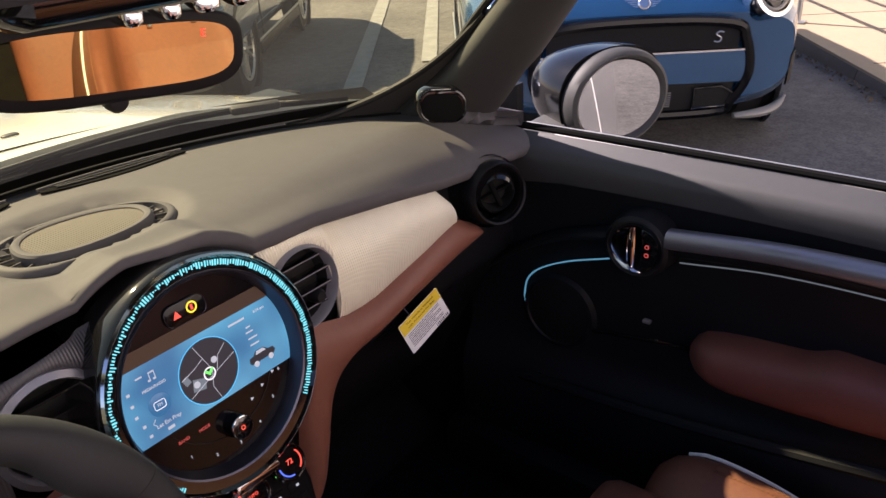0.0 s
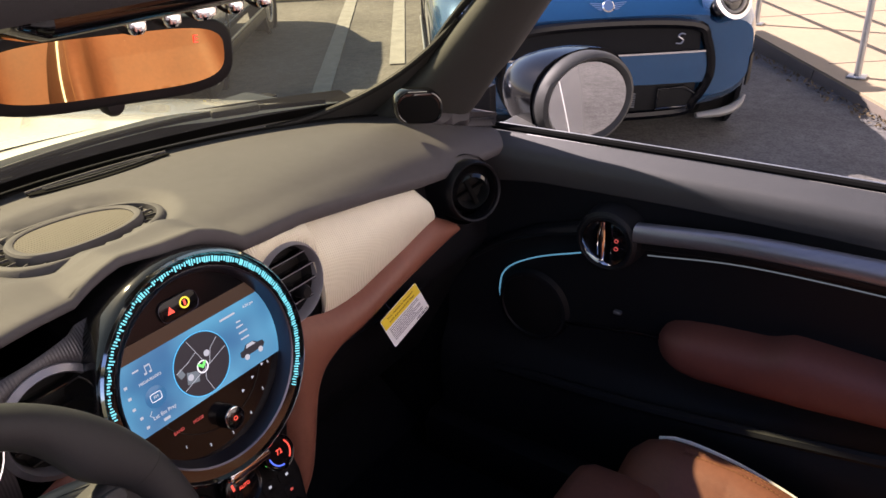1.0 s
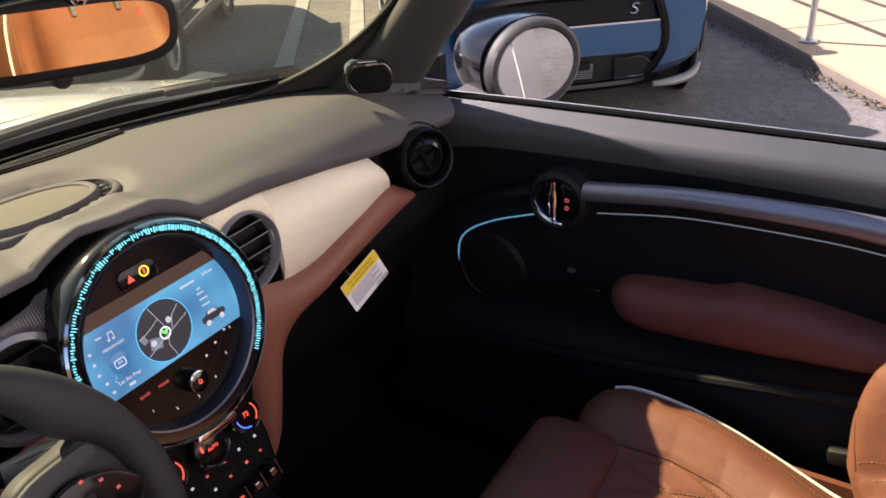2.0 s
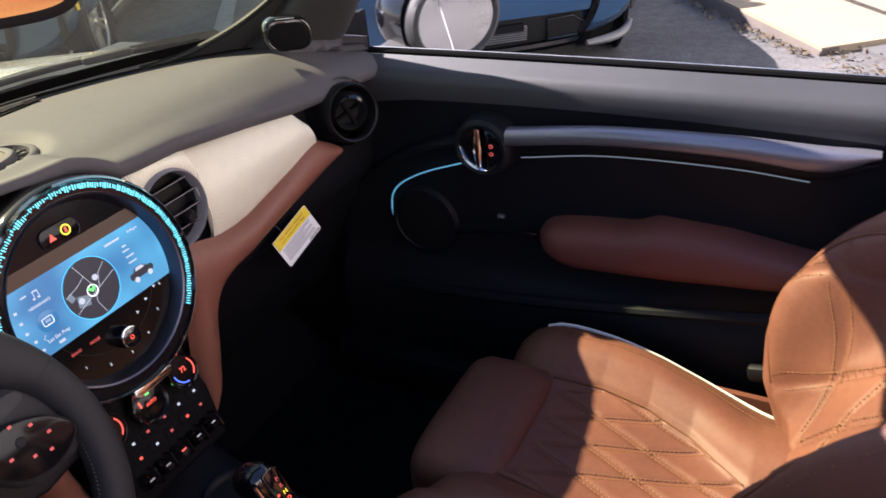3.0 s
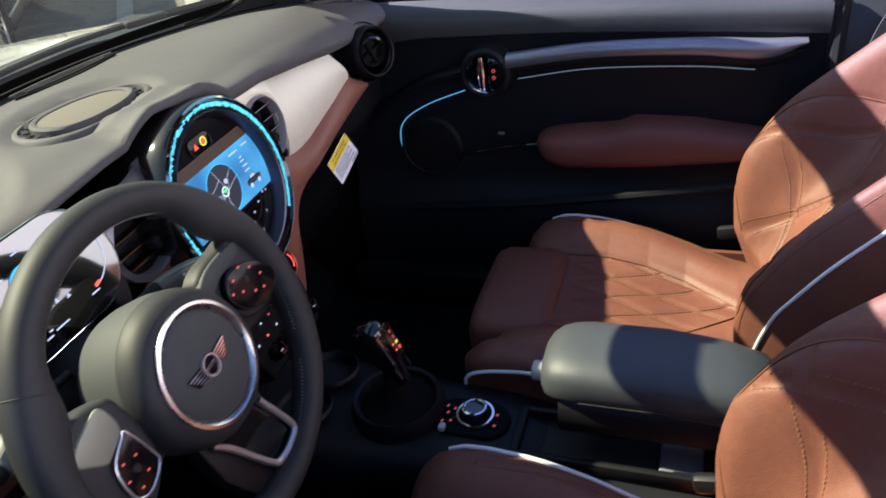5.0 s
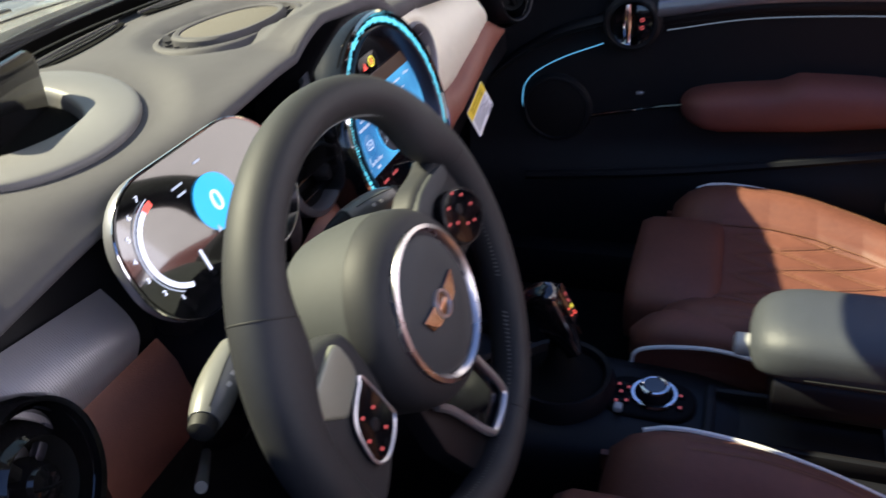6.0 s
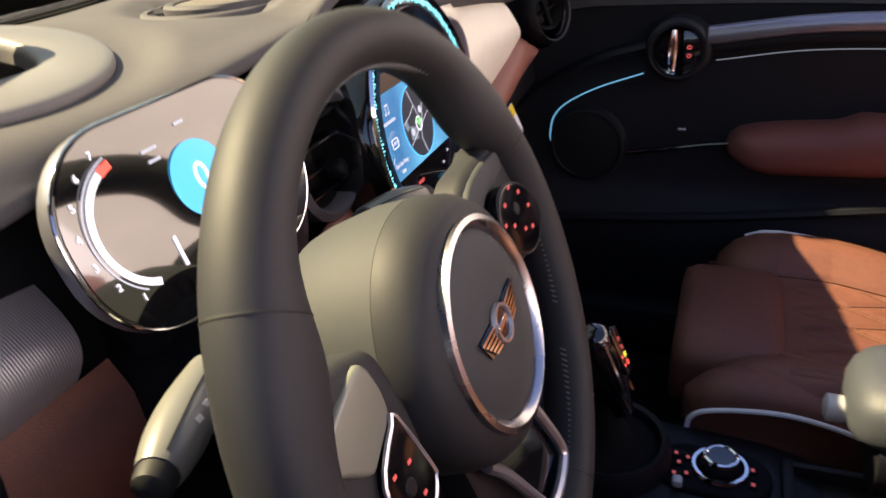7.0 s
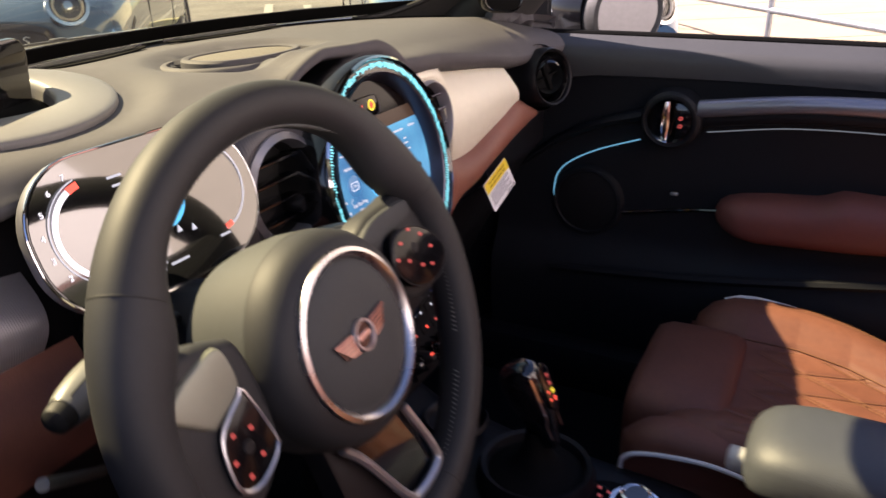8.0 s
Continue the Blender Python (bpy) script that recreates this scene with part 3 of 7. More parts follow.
        part("projector", lathe([(0.0, 0.04), (0.025, 0.036), (0.036, 0.02), (0.04, 0.0)], lm, 24), M_CHROME, lamp)
        part("lens", lathe([(0.0, 0.055), (0.05, 0.05), (0.09, 0.035), (0.10, 0.02)], lm, 32), M_LENS, lamp, "clear lens")
    # winged emblem as plain shapes
    em = Matrix.Translation((0, nose(0, 0.76) - 0.010, 0.770)) @ Matrix.Rotation(radians(62), 4, "X")
    badge = part("emblem", lathe([(0, 0.012), (0.024, 0.012), (0.030, 0.006), (0.030, 0)], em, 24), M_CHROME, ob, "round winged metal emblem")
    for s in (-1, 1):
        for k in range(4):
            part("emblem_wing", prism([(s * 0.030, 0.016 - 0.010 * k), (s * (0.092 - 0.012 * k), 0.020 - 0.010 * k), (s * (0.088 - 0.012 * k), 0.014 - 0.010 * k), (s * 0.030, 0.010 - 0.010 * k)], 0.006, em @ Matrix.Translation((0, 0, 0.006))), M_CHROME, badge)
    smark = smooth_line([(0.025, 0.025, 0), (0.0, 0.03, 0), (-0.018, 0.014, 0), (0.012, -0.008, 0), (0.0, -0.03, 0), (-0.03, -0.026, 0)], 5)
    sm = Matrix.Translation((0.36, nose(0.36, 0.60) - 0.022, 0.607)) @ Matrix.Rotation(radians(90), 4, "X")
    part("model_mark", tube([sm @ (p * 0.8) for p in smark], 0.0034, 6), M_SATIN, ob, "curved metal mark with a red edge")
    # wheels
    for s in (-1, 1):
        for y in (0.72, 3.15):
            wm = Matrix.Translation((s * 0.742, y, 0.305)) @ Matrix.Rotation(radians(s * 90), 4, "Y")
            part("wheel_arch", lathe([(0.375, 0.085), (0.375, 0.112), (0.33, 0.114), (0.325, 0.05)], wm, 32, (0, 360)), M_BLACK, ob, "black arch trim")
            wh = part("wheel", lathe([(0.19, 0.06), (0.215, 0.095), (0.255, 0.105), (0.29, 0.095), (0.303, 0.07), (0.303, -0.06), (0.2, -0.09), (0.2, 0.0), (0, 0.0)], wm, 40), M_TYRE, ob, "black tyre")
            part("rim", lathe([(0.218, 0.085), (0.225, 0.1), (0.212, 0.098), (0.2, 0.05), (0.19, 0.02)], wm, 40), M_ALLOY, wh, "bright alloy rim")
            part("hub_cap", lathe([(0, 0.1), (0.03, 0.1), (0.035, 0.085), (0.06, 0.08), (0.065, 0.03)], wm, 20), M_ALLOY, wh)
            for k in range(10):
                rot = wm @ Matrix.Rotation(2 * math.pi * (k // 2) / 5 + (0.16 if k % 2 else -0.16), 4, "Z")
                part("spoke", loft([[rot @ Vector(p) for p in ((0.045, -0.013, 0.075), (0.045, 0.013, 0.075), (0.045, 0.011, 0.092), (0.045, -0.011, 0.092))], [rot @ Vector(p) for p in ((0.214, -0.010, 0.07), (0.214, 0.010, 0.07), (0.214, 0.008, 0.09), (0.214, -0.008, 0.09))]]), M_ALLOY, wh)
        part("sill", box(0.03, 1.7, 0.09, Matrix.Translation((s * 0.858, 1.9, 0.235)), 0.012), M_BLACK, ob, "black sill trim")
        part("sill_strip", box(0.012, 1.75, 0.02, Matrix.Translation((s * 0.874, 1.9, 0.30)), 0.004), M_STEEL, ob)
        part("door_line", box(0.006, 0.006, 0.62, Matrix.Translation((s * 0.862, 1.2, 0.62))), M_RUBBER, ob)
        part("door_line", box(0.006, 0.006, 0.62, Matrix.Translation((s * 0.862, 2.35, 0.62))), M_RUBBER, ob)
        part("side_marker", box(0.012, 0.05, 0.09, Matrix.Translation((s * 0.85, 0.33, 0.50)), 0.004), M_TAGYELLOW, ob, "amber side marker")
        part("door_mirror", loft([[Vector((s * (0.80 + x), 1.32 + 0.055 * c, 1.02 + 0.06 * d)) for c, d in oval(k, k, 16, 2.6)] for x, k in ((0.0, 0.55), (0.05, 0.95), (0.14, 1.0), (0.2, 0.8), (0.215, 0.4))]), M_PIANO, ob, "black door mirror")
    ob.matrix_basis = m
    return ob


def car_pose(front, back_dir):
    """Local -y is the car's front; back_dir is the way from its front to its back."""
    d = Vector(back_dir).normalized()
    m = Matrix((Vector((d.y, -d.x, 0)), d, Vector((0, 0, 1)))).transposed().to_4x4()
    m.translation = front
    return m


parked_car(car_pose((3.131, 1.237, 0), LOT), M_BLUE, "bright blue small hatchback with black grille parked nose-in", "parked cars")
w2 = Vector((3.02, 4.14, 0))
parked_car(car_pose(w2 - LOT * 0.66 - SIDE * 0.83, LOT), M_DKBLUE, "dark blue small hatchback with multi-spoke alloy wheels", "parked cars")

# the pale building behind the car, whose sunlit wall shows in the glossy faces of the cabin
M_STUCCO = material("cream_stucco", (0.76, 0.73, 0.67), 0.85, vary=0.08, scale=0.6, bump=0.5, bump_scale=60)
M_BASE = material("grey_plinth", (0.13, 0.125, 0.12), 0.8, vary=0.15, scale=1.5, bump=0.4, bump_scale=60)
rear = thing("rear_building", (4, -9.2, 0), "plain cream stucco building behind the parking bay", "building", kind="structure")
part("wall", box(34.0, 0.3, 7.0, Matrix.Translation((4, -9.2, 3.5)), 0.02), M_STUCCO, rear, "sunlit cream wall")
part("plinth", box(34.1, 0.1, 1.35, Matrix.Translation((4, -9.02, 0.675)), 0.02), M_BASE, rear, "grey plinth")
part("coping", box(34.3, 0.5, 0.14, Matrix.Translation((4, -9.2, 7.07)), 0.03), M_BASE, rear, "grey coping")

# ---- the convertible that the camera is in: shell ----
def wy(x):
    """The foot of the windscreen, seen from above."""
    return 0.735 - 0.62 * x * x


shell = thing("convertible_body", (0, 0.9, 0.5), "white convertible body with its roof folded open", "car", kind="structure")


def hood_sheet(u, v):
    x = -0.70 + 1.40 * u
    y0 = wy(x) + 0.15 + 0.05 * min(1.0, max(0.0, x / 0.3))
    y = y0 + (2.15 - 0.45 * (x / 0.7) ** 2 - y0) * v
    z = 1.035 + 0.007 * math.cos(x * 2.2) - 0.11 * (y - 0.885) - 0.03 * (y - 0.885) ** 2 - 0.055 * abs(x / 0.70) ** 4 + 0.004 * math.exp(-((abs(x) - 0.36) / 0.05) ** 2)
    return (x, y, z)


part("bonnet", thick(grid(hood_sheet, 40, 30), 0.02), M_WHITE, shell, "glossy white bonnet")
for s in (-1, 1):
    part("fender", thick(grid(lambda u, v: (s * (0.695 + 0.145 * math.sin(u * math.pi / 2)), 0.35 + 1.36 * v, 0.955 - 0.085 * v - 0.38 * u ** 2.2), 10, 14), 0.015, (s, 0, 0.3)), M_WHITE, shell, "white wing panel")
    part("outer_door_skin", thick(grid(lambda u, v: (s * (0.735 + 0.10 * math.sin(u * math.pi / 2)), 0.42 - 1.02 * v, 0.981 - 0.69 * u), 10, 12), 0.012, (s, 0, 0)), M_WHITE, shell, "white outer door skin")
    part("quarter_panel", thick(grid(lambda u, v: (s * (0.735 + 0.10 * math.sin(u * math.pi / 2)), -0.62 - 1.2 * v, 0.992 - 0.70 * u), 10, 12), 0.012, (s, 0, 0)), M_WHITE, shell, "white rear quarter")


def nose_sheet(u, v):
    x = -0.84 + 1.68 * u
    y = 2.15 - 0.45 * min(1.0, abs(x) / 0.7) ** 2 - 1.9 * max(0.0, abs(x) - 0.70) ** 1.2
    top = 0.860 - 0.055 * min(1.0, abs(x) / 0.7) ** 4
    return (x, y + 0.09 * math.sin(v * math.pi * 0.8), top + (0.20 - top) * v)


part("front_end", thick(grid(nose_sheet, 40, 12), 0.02, (0, 1, 0)), M_WHITE, shell, "white rounded nose")
part("scuttle", box(1.30, 0.34, 0.10, Matrix.Translation((0, 0.80, 0.955)), 0.01), M_BLACK, shell)
part("washer_jet", prism(rrect(0.03, 0.018, 0.006), 0.012, Matrix.Translation((0.17, 1.10, 1.020)), 0.003), M_BLACK, shell)
part("cowl", thick(grid(lambda u, v: (-0.66 + 1.32 * u, wy(-0.66 + 1.32 * u) + 0.02 + 0.22 * v, 1.035 - 0.03 * math.sin(v * math.pi)), 30, 6), 0.015), M_FRIT, shell, "black plastic cowl under the wipers")
part("tail_deck", box(1.35, 0.7, 0.05, Matrix.Translation((0, -1.75, 0.93)), 0.02), M_WHITE, shell)
part("folded_roof", loft([[Vector((x, -1.52 + 0.26 * k * c, 0.985 + 0.115 * k * d + 0.012 * math.sin(c * 7) * (d > 0))) for c, d in oval(1, 1, 28, 2.6)] for x, k in ((-0.72, 0.6), (-0.69, 0.9), (-0.62, 1.0), (-0.3, 1.03), (0, 1.04), (0.3, 1.03), (0.62, 1.0), (0.69, 0.9), (0.72, 0.6))]), M_CARPET, shell, "black folded fabric roof")

wiper = thing("windscreen_wiper", (0.5, 0.78, 1.05), "black wiper resting along the foot of the windscreen", "wiper")
wp = smooth_line([(0.57, 0.66, 1.046), (0.40, 0.765, 1.052), (0.22, 0.81, 1.054), (0.02, 0.82, 1.050), (-0.10, 0.81, 1.046)], 6)
part("arm", tube([p - Vector((0, 0, 0.004)) for p in wp], [0.0052 - 0.0026 * k / len(wp) for k in range(len(wp))], 8), M_FRIT, wiper)
part("arm_joint", box(0.085, 0.022, 0.014, Matrix.Translation((0.43, 0.742, 1.050)) @ Matrix.Rotation(radians(-30), 4, "Z"), 0.005), M_RUBBER, wiper, "black arm joint")
part("blade", tube([p + Vector((0, 0.012, -0.004)) for p in wp[3:]], 0.004, 6), M_RUBBER, wiper)
wiper2 = thing("windscreen_wiper", (-0.1, 0.78, 1.05), "black wiper with its arm along the black cowl", "wiper")
wq = smooth_line([(0.06, 0.80, 1.040), (-0.15, 0.80, 1.046), (-0.40, 0.73, 1.048), (-0.55, 0.65, 1.046)], 6)
part("arm", tube(wq, 0.0045, 8), M_FRIT, wiper2)

# windscreen: glass, black band, frame, pillars, header
frame_ob = thing("windscreen_frame", (0, 0.4, 1.05), "dark grey trimmed windscreen pillars and header", "windscreen", kind="structure")
TOPZ, TOPY = 1.375, 0.215


def top_y(x):
    return TOPY - 0.30 * x * x


def pane(u, v):
    x0 = (-0.60 + 1.20 * u)
    x1 = (-0.505 + 1.01 * u)
    x = x0 + (x1 - x0) * v
    y = wy(x0) + (top_y(x1) - wy(x0)) * v + 0.018 * math.sin(v * math.pi)
    return (x, y, 1.048 + (TOPZ - 1.048) * v + 0.018 * math.sin(v * math.pi))


part("glass", grid(pane, 24, 12), M_GLASS, frame_ob, "clear windscreen glass")
band = thick(grid(lambda u, v: Vector(pane(u, v * 0.05)) + Vector((0, -0.004, 0.002)), 40, 3), 0.002, (0, -1, 0))
part("black_band", band, M_FRIT, frame_ob, "black edge of the glass")


def pillar_loop(t, s):
    base = Vector((0.628, 0.455, 1.035)).lerp(Vector((0.535, 0.13, 1.385)), t)
    w = 0.072 * (1 - 0.45 * t) + 0.05 * max(0, 0.25 - t) ** 1.2 * 4
    d = 0.06
    ax = Vector((-0.62, 0.78, 0)).normalized()
    ay = Vector((0.55, 0.35, 0.6)).normalized()
    return [Vector((s * q.x, q.y, q.z)) for q in (base + ax * (w * c * (1.0 if c > 0 else min(1.0, 0.55 + 1.3 * t))) + ay * (d * 0.5 * e) for c, e in oval(1, 1, 20, 2.8))]


for s in (-1, 1):
    part("pillar_trim", loft([pillar_loop(k / 12, s) for k in range(13)]), M_PILLAR, frame_ob, "dark grey pillar trim")
    edge = [Vector((s * p[0], p[1], p[2])) + Vector((0, -0.004, 0)) for p in (pane(1.0, k / 12) for k in range(13))]
    part("rubber_edge", tube(edge, 0.006, 8), M_RUBBER, frame_ob)
for s in (-1, 1):
    # rounded lower corner of the glass, filled by the foot of the pillar trim
    def corner_in(t):
        a = t * math.pi / 2
        return (1.0 - 0.17 * (1 - math.cos(a)), 0.46 * (1 - math.sin(a)))

    def corner_out(t):
        return (1.02, 0.46 * (1 - 2 * t)) if t < 0.5 else (1.02 - 0.19 * (2 * t - 1), -0.03)

    def corner_pt(t, v):
        (a, b), (c, d) = corner_in(t), corner_out(t)
        p = Vector(pane(a + (c - a) * v, b + (d - b) * v)) + Vector((0, -0.010, -0.004))
        return (s * p.x, p.y, p.z)
    part("pillar_foot", thick(grid(corner_pt, 24, 6), 0.006, (0, -1, 0.3)), M_PILLAR, frame_ob, "dark grey foot of the pillar trim", angle=60)
    part("rubber_edge", tube([corner_pt(k / 24, 0) for k in range(25)], 0.0055, 8), M_RUBBER, frame_ob)
hd = []
for k in range(21):
    x = -0.54 + 1.08 * k / 20
    hd.append([Vector((x, top_y(x) - 0.055 + 0.085 * c, 1.395 - 0.15 * x * x + 0.022 * e)) for c, e in oval(1, 1, 16, 3)])
part("header", loft(hd), M_BLACK, frame_ob, "dark header rail")
for s in (-1, 1):
    visor = thing("sun_visor", (s * 0.3, 0.1, 1.36), "dark grey sun visor folded up against the header", "sun visor", group="sun visors")
    part("flap", prism(rrect(0.36, 0.145, 0.03), 0.018, Matrix.Translation((s * 0.305, 0.125, 1.384)) @ Matrix.Rotation(radians(4), 4, "X"), 0.006), M_BLACK, visor)
    part("hinge", tube([(s * 0.14, 0.19, 1.372), (s * 0.45, 0.18, 1.372)], 0.006, 8), M_BLACK, visor)

console = thing("overhead_console", (0.02, 0.25, 1.33), "black overhead console with chrome toggle switches", "switch panel")
part("housing", loft([[Vector((x, 0.235 + 0.075 * k * c, 1.352 + 0.026 * k * e)) for c, e in oval(1, 1, 20, 3.5)] for x, k in ((-0.175, 0.7), (-0.16, 1), (0.02, 1), (0.13, 1), (0.145, 0.7))]), M_PIANO, console, "gloss black housing")
part("toggle_tray", loft([[Vector((x, 0.262 + 0.040 * c, 1.338 + 0.016 * e)) for c, e in oval(1, 1, 20, 3.5)] for x in (-0.112, -0.105, -0.01, 0.078, 0.085)]), M_RUBBER, console)
for k in range(5):
    x = -0.066 + 0.0325 * k
    tg = part("toggle", loft([[Vector((x + (0.0125 if k == 2 else 0.0085) * q * c, y + 0.007 * q * e, z)) for c, e in oval(1, 1, 18, 2.4)] for y, z, q in ((0.221, 1.313, 0.55), (0.220, 1.316, 0.85), (0.221, 1.322, 1.0), (0.225, 1.334, 0.92), (0.230, 1.346, 0.75))]), M_CHROME, console, "chrome toggle switch")
    part("guard", tube(smooth_line([(x - 0.0140, 0.240, 1.340), (x - 0.0133, 0.228, 1.322), (x, 0.226, 1.314), (x + 0.0133, 0.228, 1.322), (x + 0.0140, 0.240, 1.340)], 4), 0.0020, 6), M_RUBBER, tg)

# inner mirror
rv = thing("inner_mirror", (-0.02, 0.33, 1.265), "frameless-looking black inner mirror showing tan leather", "mirror")
RV = plane_at((-0.018, 0.345, 1.268), (0.985, -0.152, -0.075), (0.075, -0.06, 0.995))
mo = []
for k in range(48):
    t = 2 * math.pi * k / 48
    c, s_ = math.cos(t), math.sin(t)
    mo.append((0.125 * math.copysign(abs(c) ** 0.5, c), (0.0325 + 0.003 * c) * math.copysign(abs(s_) ** 0.62, s_) * (1.06 if s_ < 0 else 0.94)))
part("shell", prism([(x * 1.04, y * 1.20) for x, y in mo], 0.03, RV, 0.006, 3), M_BLACK, rv, "black mirror shell")
part("glass", prism([(x * 0.93, y * 0.85) for x, y in mo], 0.002, RV @ Matrix.Translation((0, 0, 0.002))), M_DIMMIRROR, rv, "tinted mirror glass", smooth=False)
part("stem", tube([RV @ Vector((0, 0.0, -0.03)), RV @ Vector((0, 0.045, -0.06)), RV @ Vector((0, 0.09, -0.07))], 0.014, 12), M_BLACK, rv)
part("button", lathe([(0, 0.006), (0.008, 0.005), (0.011, 0), (0.011, -0.01)], RV @ Matrix.Translation((0, -0.041, -0.008)), 16), M_BLACK, rv)
words("E", 0.011, RV @ Matrix.Translation((0.085, 0.014, 0.003)), G_RED, rv, "compass_mark")

# outer mirror on the passenger side
om = thing("door_mirror", (0.78, 0.33, 1.0), "black-capped door mirror with a grey frame and oval glass", "mirror")
OM = plane_at((0.846, 0.268, 1.022), (0.875, -0.46, 0.06), (-0.03, 0.05, 0.995))
OG = plane_at((0.846, 0.268, 1.022), (0.844, -0.536, 0.0), (0.011, 0.017, 1.0))
part("frame", lathe([(0.071, -0.004), (0.074, 0.006), (0.079, 0.011), (0.085, 0.007), (0.089, -0.006), (0.088, -0.03), (0.075, -0.05)], OM @ Matrix.Diagonal((1.19, 0.98, 1, 1)), 48), M_PILLAR, om, "dark grey mirror frame")
caps = []
for k in range(9):
    t = k / 8
    caps.append([OM @ Vector((0.100 * 1.1 * c * (1 - 0.50 * t ** 2.6) - 0.010 * t, 0.085 * e * (1 - 0.40 * t ** 2.2) + 0.004, -0.022 - 0.165 * t)) for c, e in oval(1, 1, 28, 2.3)])
part("cap", loft(caps), M_DISPFACE, om, "gloss black mirror cap")
part("glass", prism(oval(0.085, 0.069, 40), 0.002, OG @ Matrix.Translation((0, 0, -0.001))), M_MIRROR, om, "mirror glass", smooth=False)
part("foot", loft([[Vector(p) + Vector((0.035 * c, 0.055 * e, 0)) for c, e in oval(k, k, 16, 2.5)] for p, k in (((0.725, 0.37, 0.972), 1.0), ((0.765, 0.362, 0.985), 0.65), ((0.815, 0.345, 0.998), 0.6))]), M_MIRFOOT, om, "grey mirror foot")

# ---- dashboard ----
dash = thing("dashboard", (0, 0.5, 0.9), "dark grey soft-touch dashboard with silver and leather trim", "dashboard", kind="structure")


def brow_y(x):
    return interp(x, [-0.68, -0.45, -0.30, -0.265, -0.235, -0.16, -0.10, -0.04, 0.0, 0.06, 0.13, 0.2, 0.45, 0.60, 0.68], [0.37, 0.388, 0.386, 0.384, 0.382, 0.384, 0.386, 0.374, 0.362, 0.355, 0.352, 0.358, 0.35, 0.335, 0.33])


def brow_z(x):
    base = interp(x, [-0.68, -0.45, -0.29, -0.24, -0.14, 0.0, 0.12, 0.2, 0.35, 0.45, 0.52, 0.60, 0.68], [0.985, 1.004, 1.022, 1.030, 1.036, 1.036, 1.032, 1.026, 1.006, 0.990, 0.985, 0.985, 0.98])
    arc = 0.926 + math.sqrt(max(0.0, 0.150 ** 2 - x * x)) * 0.96 if abs(x) < 0.15 else 0
    return max(base, min(arc, 1.064))


HM = Matrix.Translation((-0.325, 0.543, 1.050)) @ Matrix.Rotation(radians(6.5), 4, "X") @ Matrix.Rotation(radians(30), 4, "Z")
HMI = HM.inverted()


def hud_seat(x, y, z):
    """The dash swells up to carry the frame of the head-up display."""
    q = HMI @ Vector((x, y, z))
    r = math.hypot(q.x / 0.127, q.y / 0.103)
    if r > 1.5:
        return z
    if r < 0.72:
        return z - 0.03
    w = min(1.0, (1.5 - r) / 0.44)
    w = w * w * (3 - 2 * w)
    return z + (-0.0035 - q.z) * w


def dash_top(u, v):
    x = -0.68 + 1.36 * u
    yb, zb, yf = brow_y(x), brow_z(x), wy(x) + 0.012
    crown = 1.052 - 0.02 * (x / 0.6) ** 4
    full = 0.5 + 0.5 * min(1.0, max(0.0, (x + 0.02) / 0.08))
    pts = [(yf, 1.044 - 0.012 * (x / 0.6) ** 4), (yf - 0.10, crown), (yb + 0.10, max(crown - 0.001, zb)), (yb + 0.035, zb + 0.55 * (crown - zb) if zb < crown else zb), (yb + 0.006, zb + 0.006), (yb, zb - 0.004 * full), (yb + 0.007, zb - 0.016 * full), (yb + 0.034, zb - 0.026 * full)]
    i = min(int(v * 7), 6)
    t = v * 7 - i
    p = [Vector((0, *q)) for q in pts]
    a, b = p[i], p[i + 1]
    pa = p[i - 1] if i else a
    pb = p[i + 2] if i < 6 else b
    q = 0.5 * ((2 * a) + (b - pa) * t + (2 * pa - 5 * a + 4 * b - pb) * t * t + (3 * a - pa - 3 * b + pb) * t ** 3)
    r = math.hypot((x + 0.008) / 0.100, (q.y - 0.524) / 0.076)
    bowl = min(1.0, max(0.0, (1.38 - r) / 0.40))
    z = hud_seat(x, q.y, q.z) if x < -0.12 and v < 0.60 else q.z
    return (x, q.y, z - 0.011 * bowl * bowl * (3 - 2 * bowl) - (0.010 if r < 0.93 else 0.0))


part("dash_top", thick(grid(dash_top, 240, 126), 0.012), M_SOFT, dash, "dark grey soft dash top", angle=60)


part("glass_gasket", thick(grid(lambda u, v: (-0.62 + 1.24 * u, wy(-0.62 + 1.24 * u) - 0.020 + 0.030 * v, 1.0505 - 0.016 * ((-0.62 + 1.24 * u) / 0.6) ** 4 - 0.004 * v), 40, 3), 0.003), M_FRIT, dash, "black strip where the dash meets the glass")


def lower_sheet(u, v):
    x = -0.66 + 1.32 * u
    ys = [0.40, 0.372, 0.37, 0.44, 0.55]
    zs = [0.985, 0.90, 0.80, 0.70, 0.50]
    d = 0.045 if x < -0.2 else 0
    return (x, interp(v, [0, .25, .5, .75, 1], ys) + d, interp(v, [0, .25, .5, .75, 1], zs))


part("lower_dash", thick(grid(lower_sheet, 30, 16), 0.02, (0, -1, 0)), M_BLACK, dash, "black lower dash and glovebox")
part("glovebox_lid", thick(grid(lambda u, v: (0.19 + 0.40 * u, 0.395 + 0.07 * v - 0.012 * math.sin(u * math.pi), 0.775 - 0.13 * v), 12, 6), 0.012, (0, -1, 0)), M_BLACK, dash, "black glovebox lid")


SX = [0.085, 0.154, 0.253, 0.369, 0.441, 0.470]
SZT = [1.020, 1.014, 1.004, 0.990, 0.974, 0.942]
VC = (0.160, 0.945)


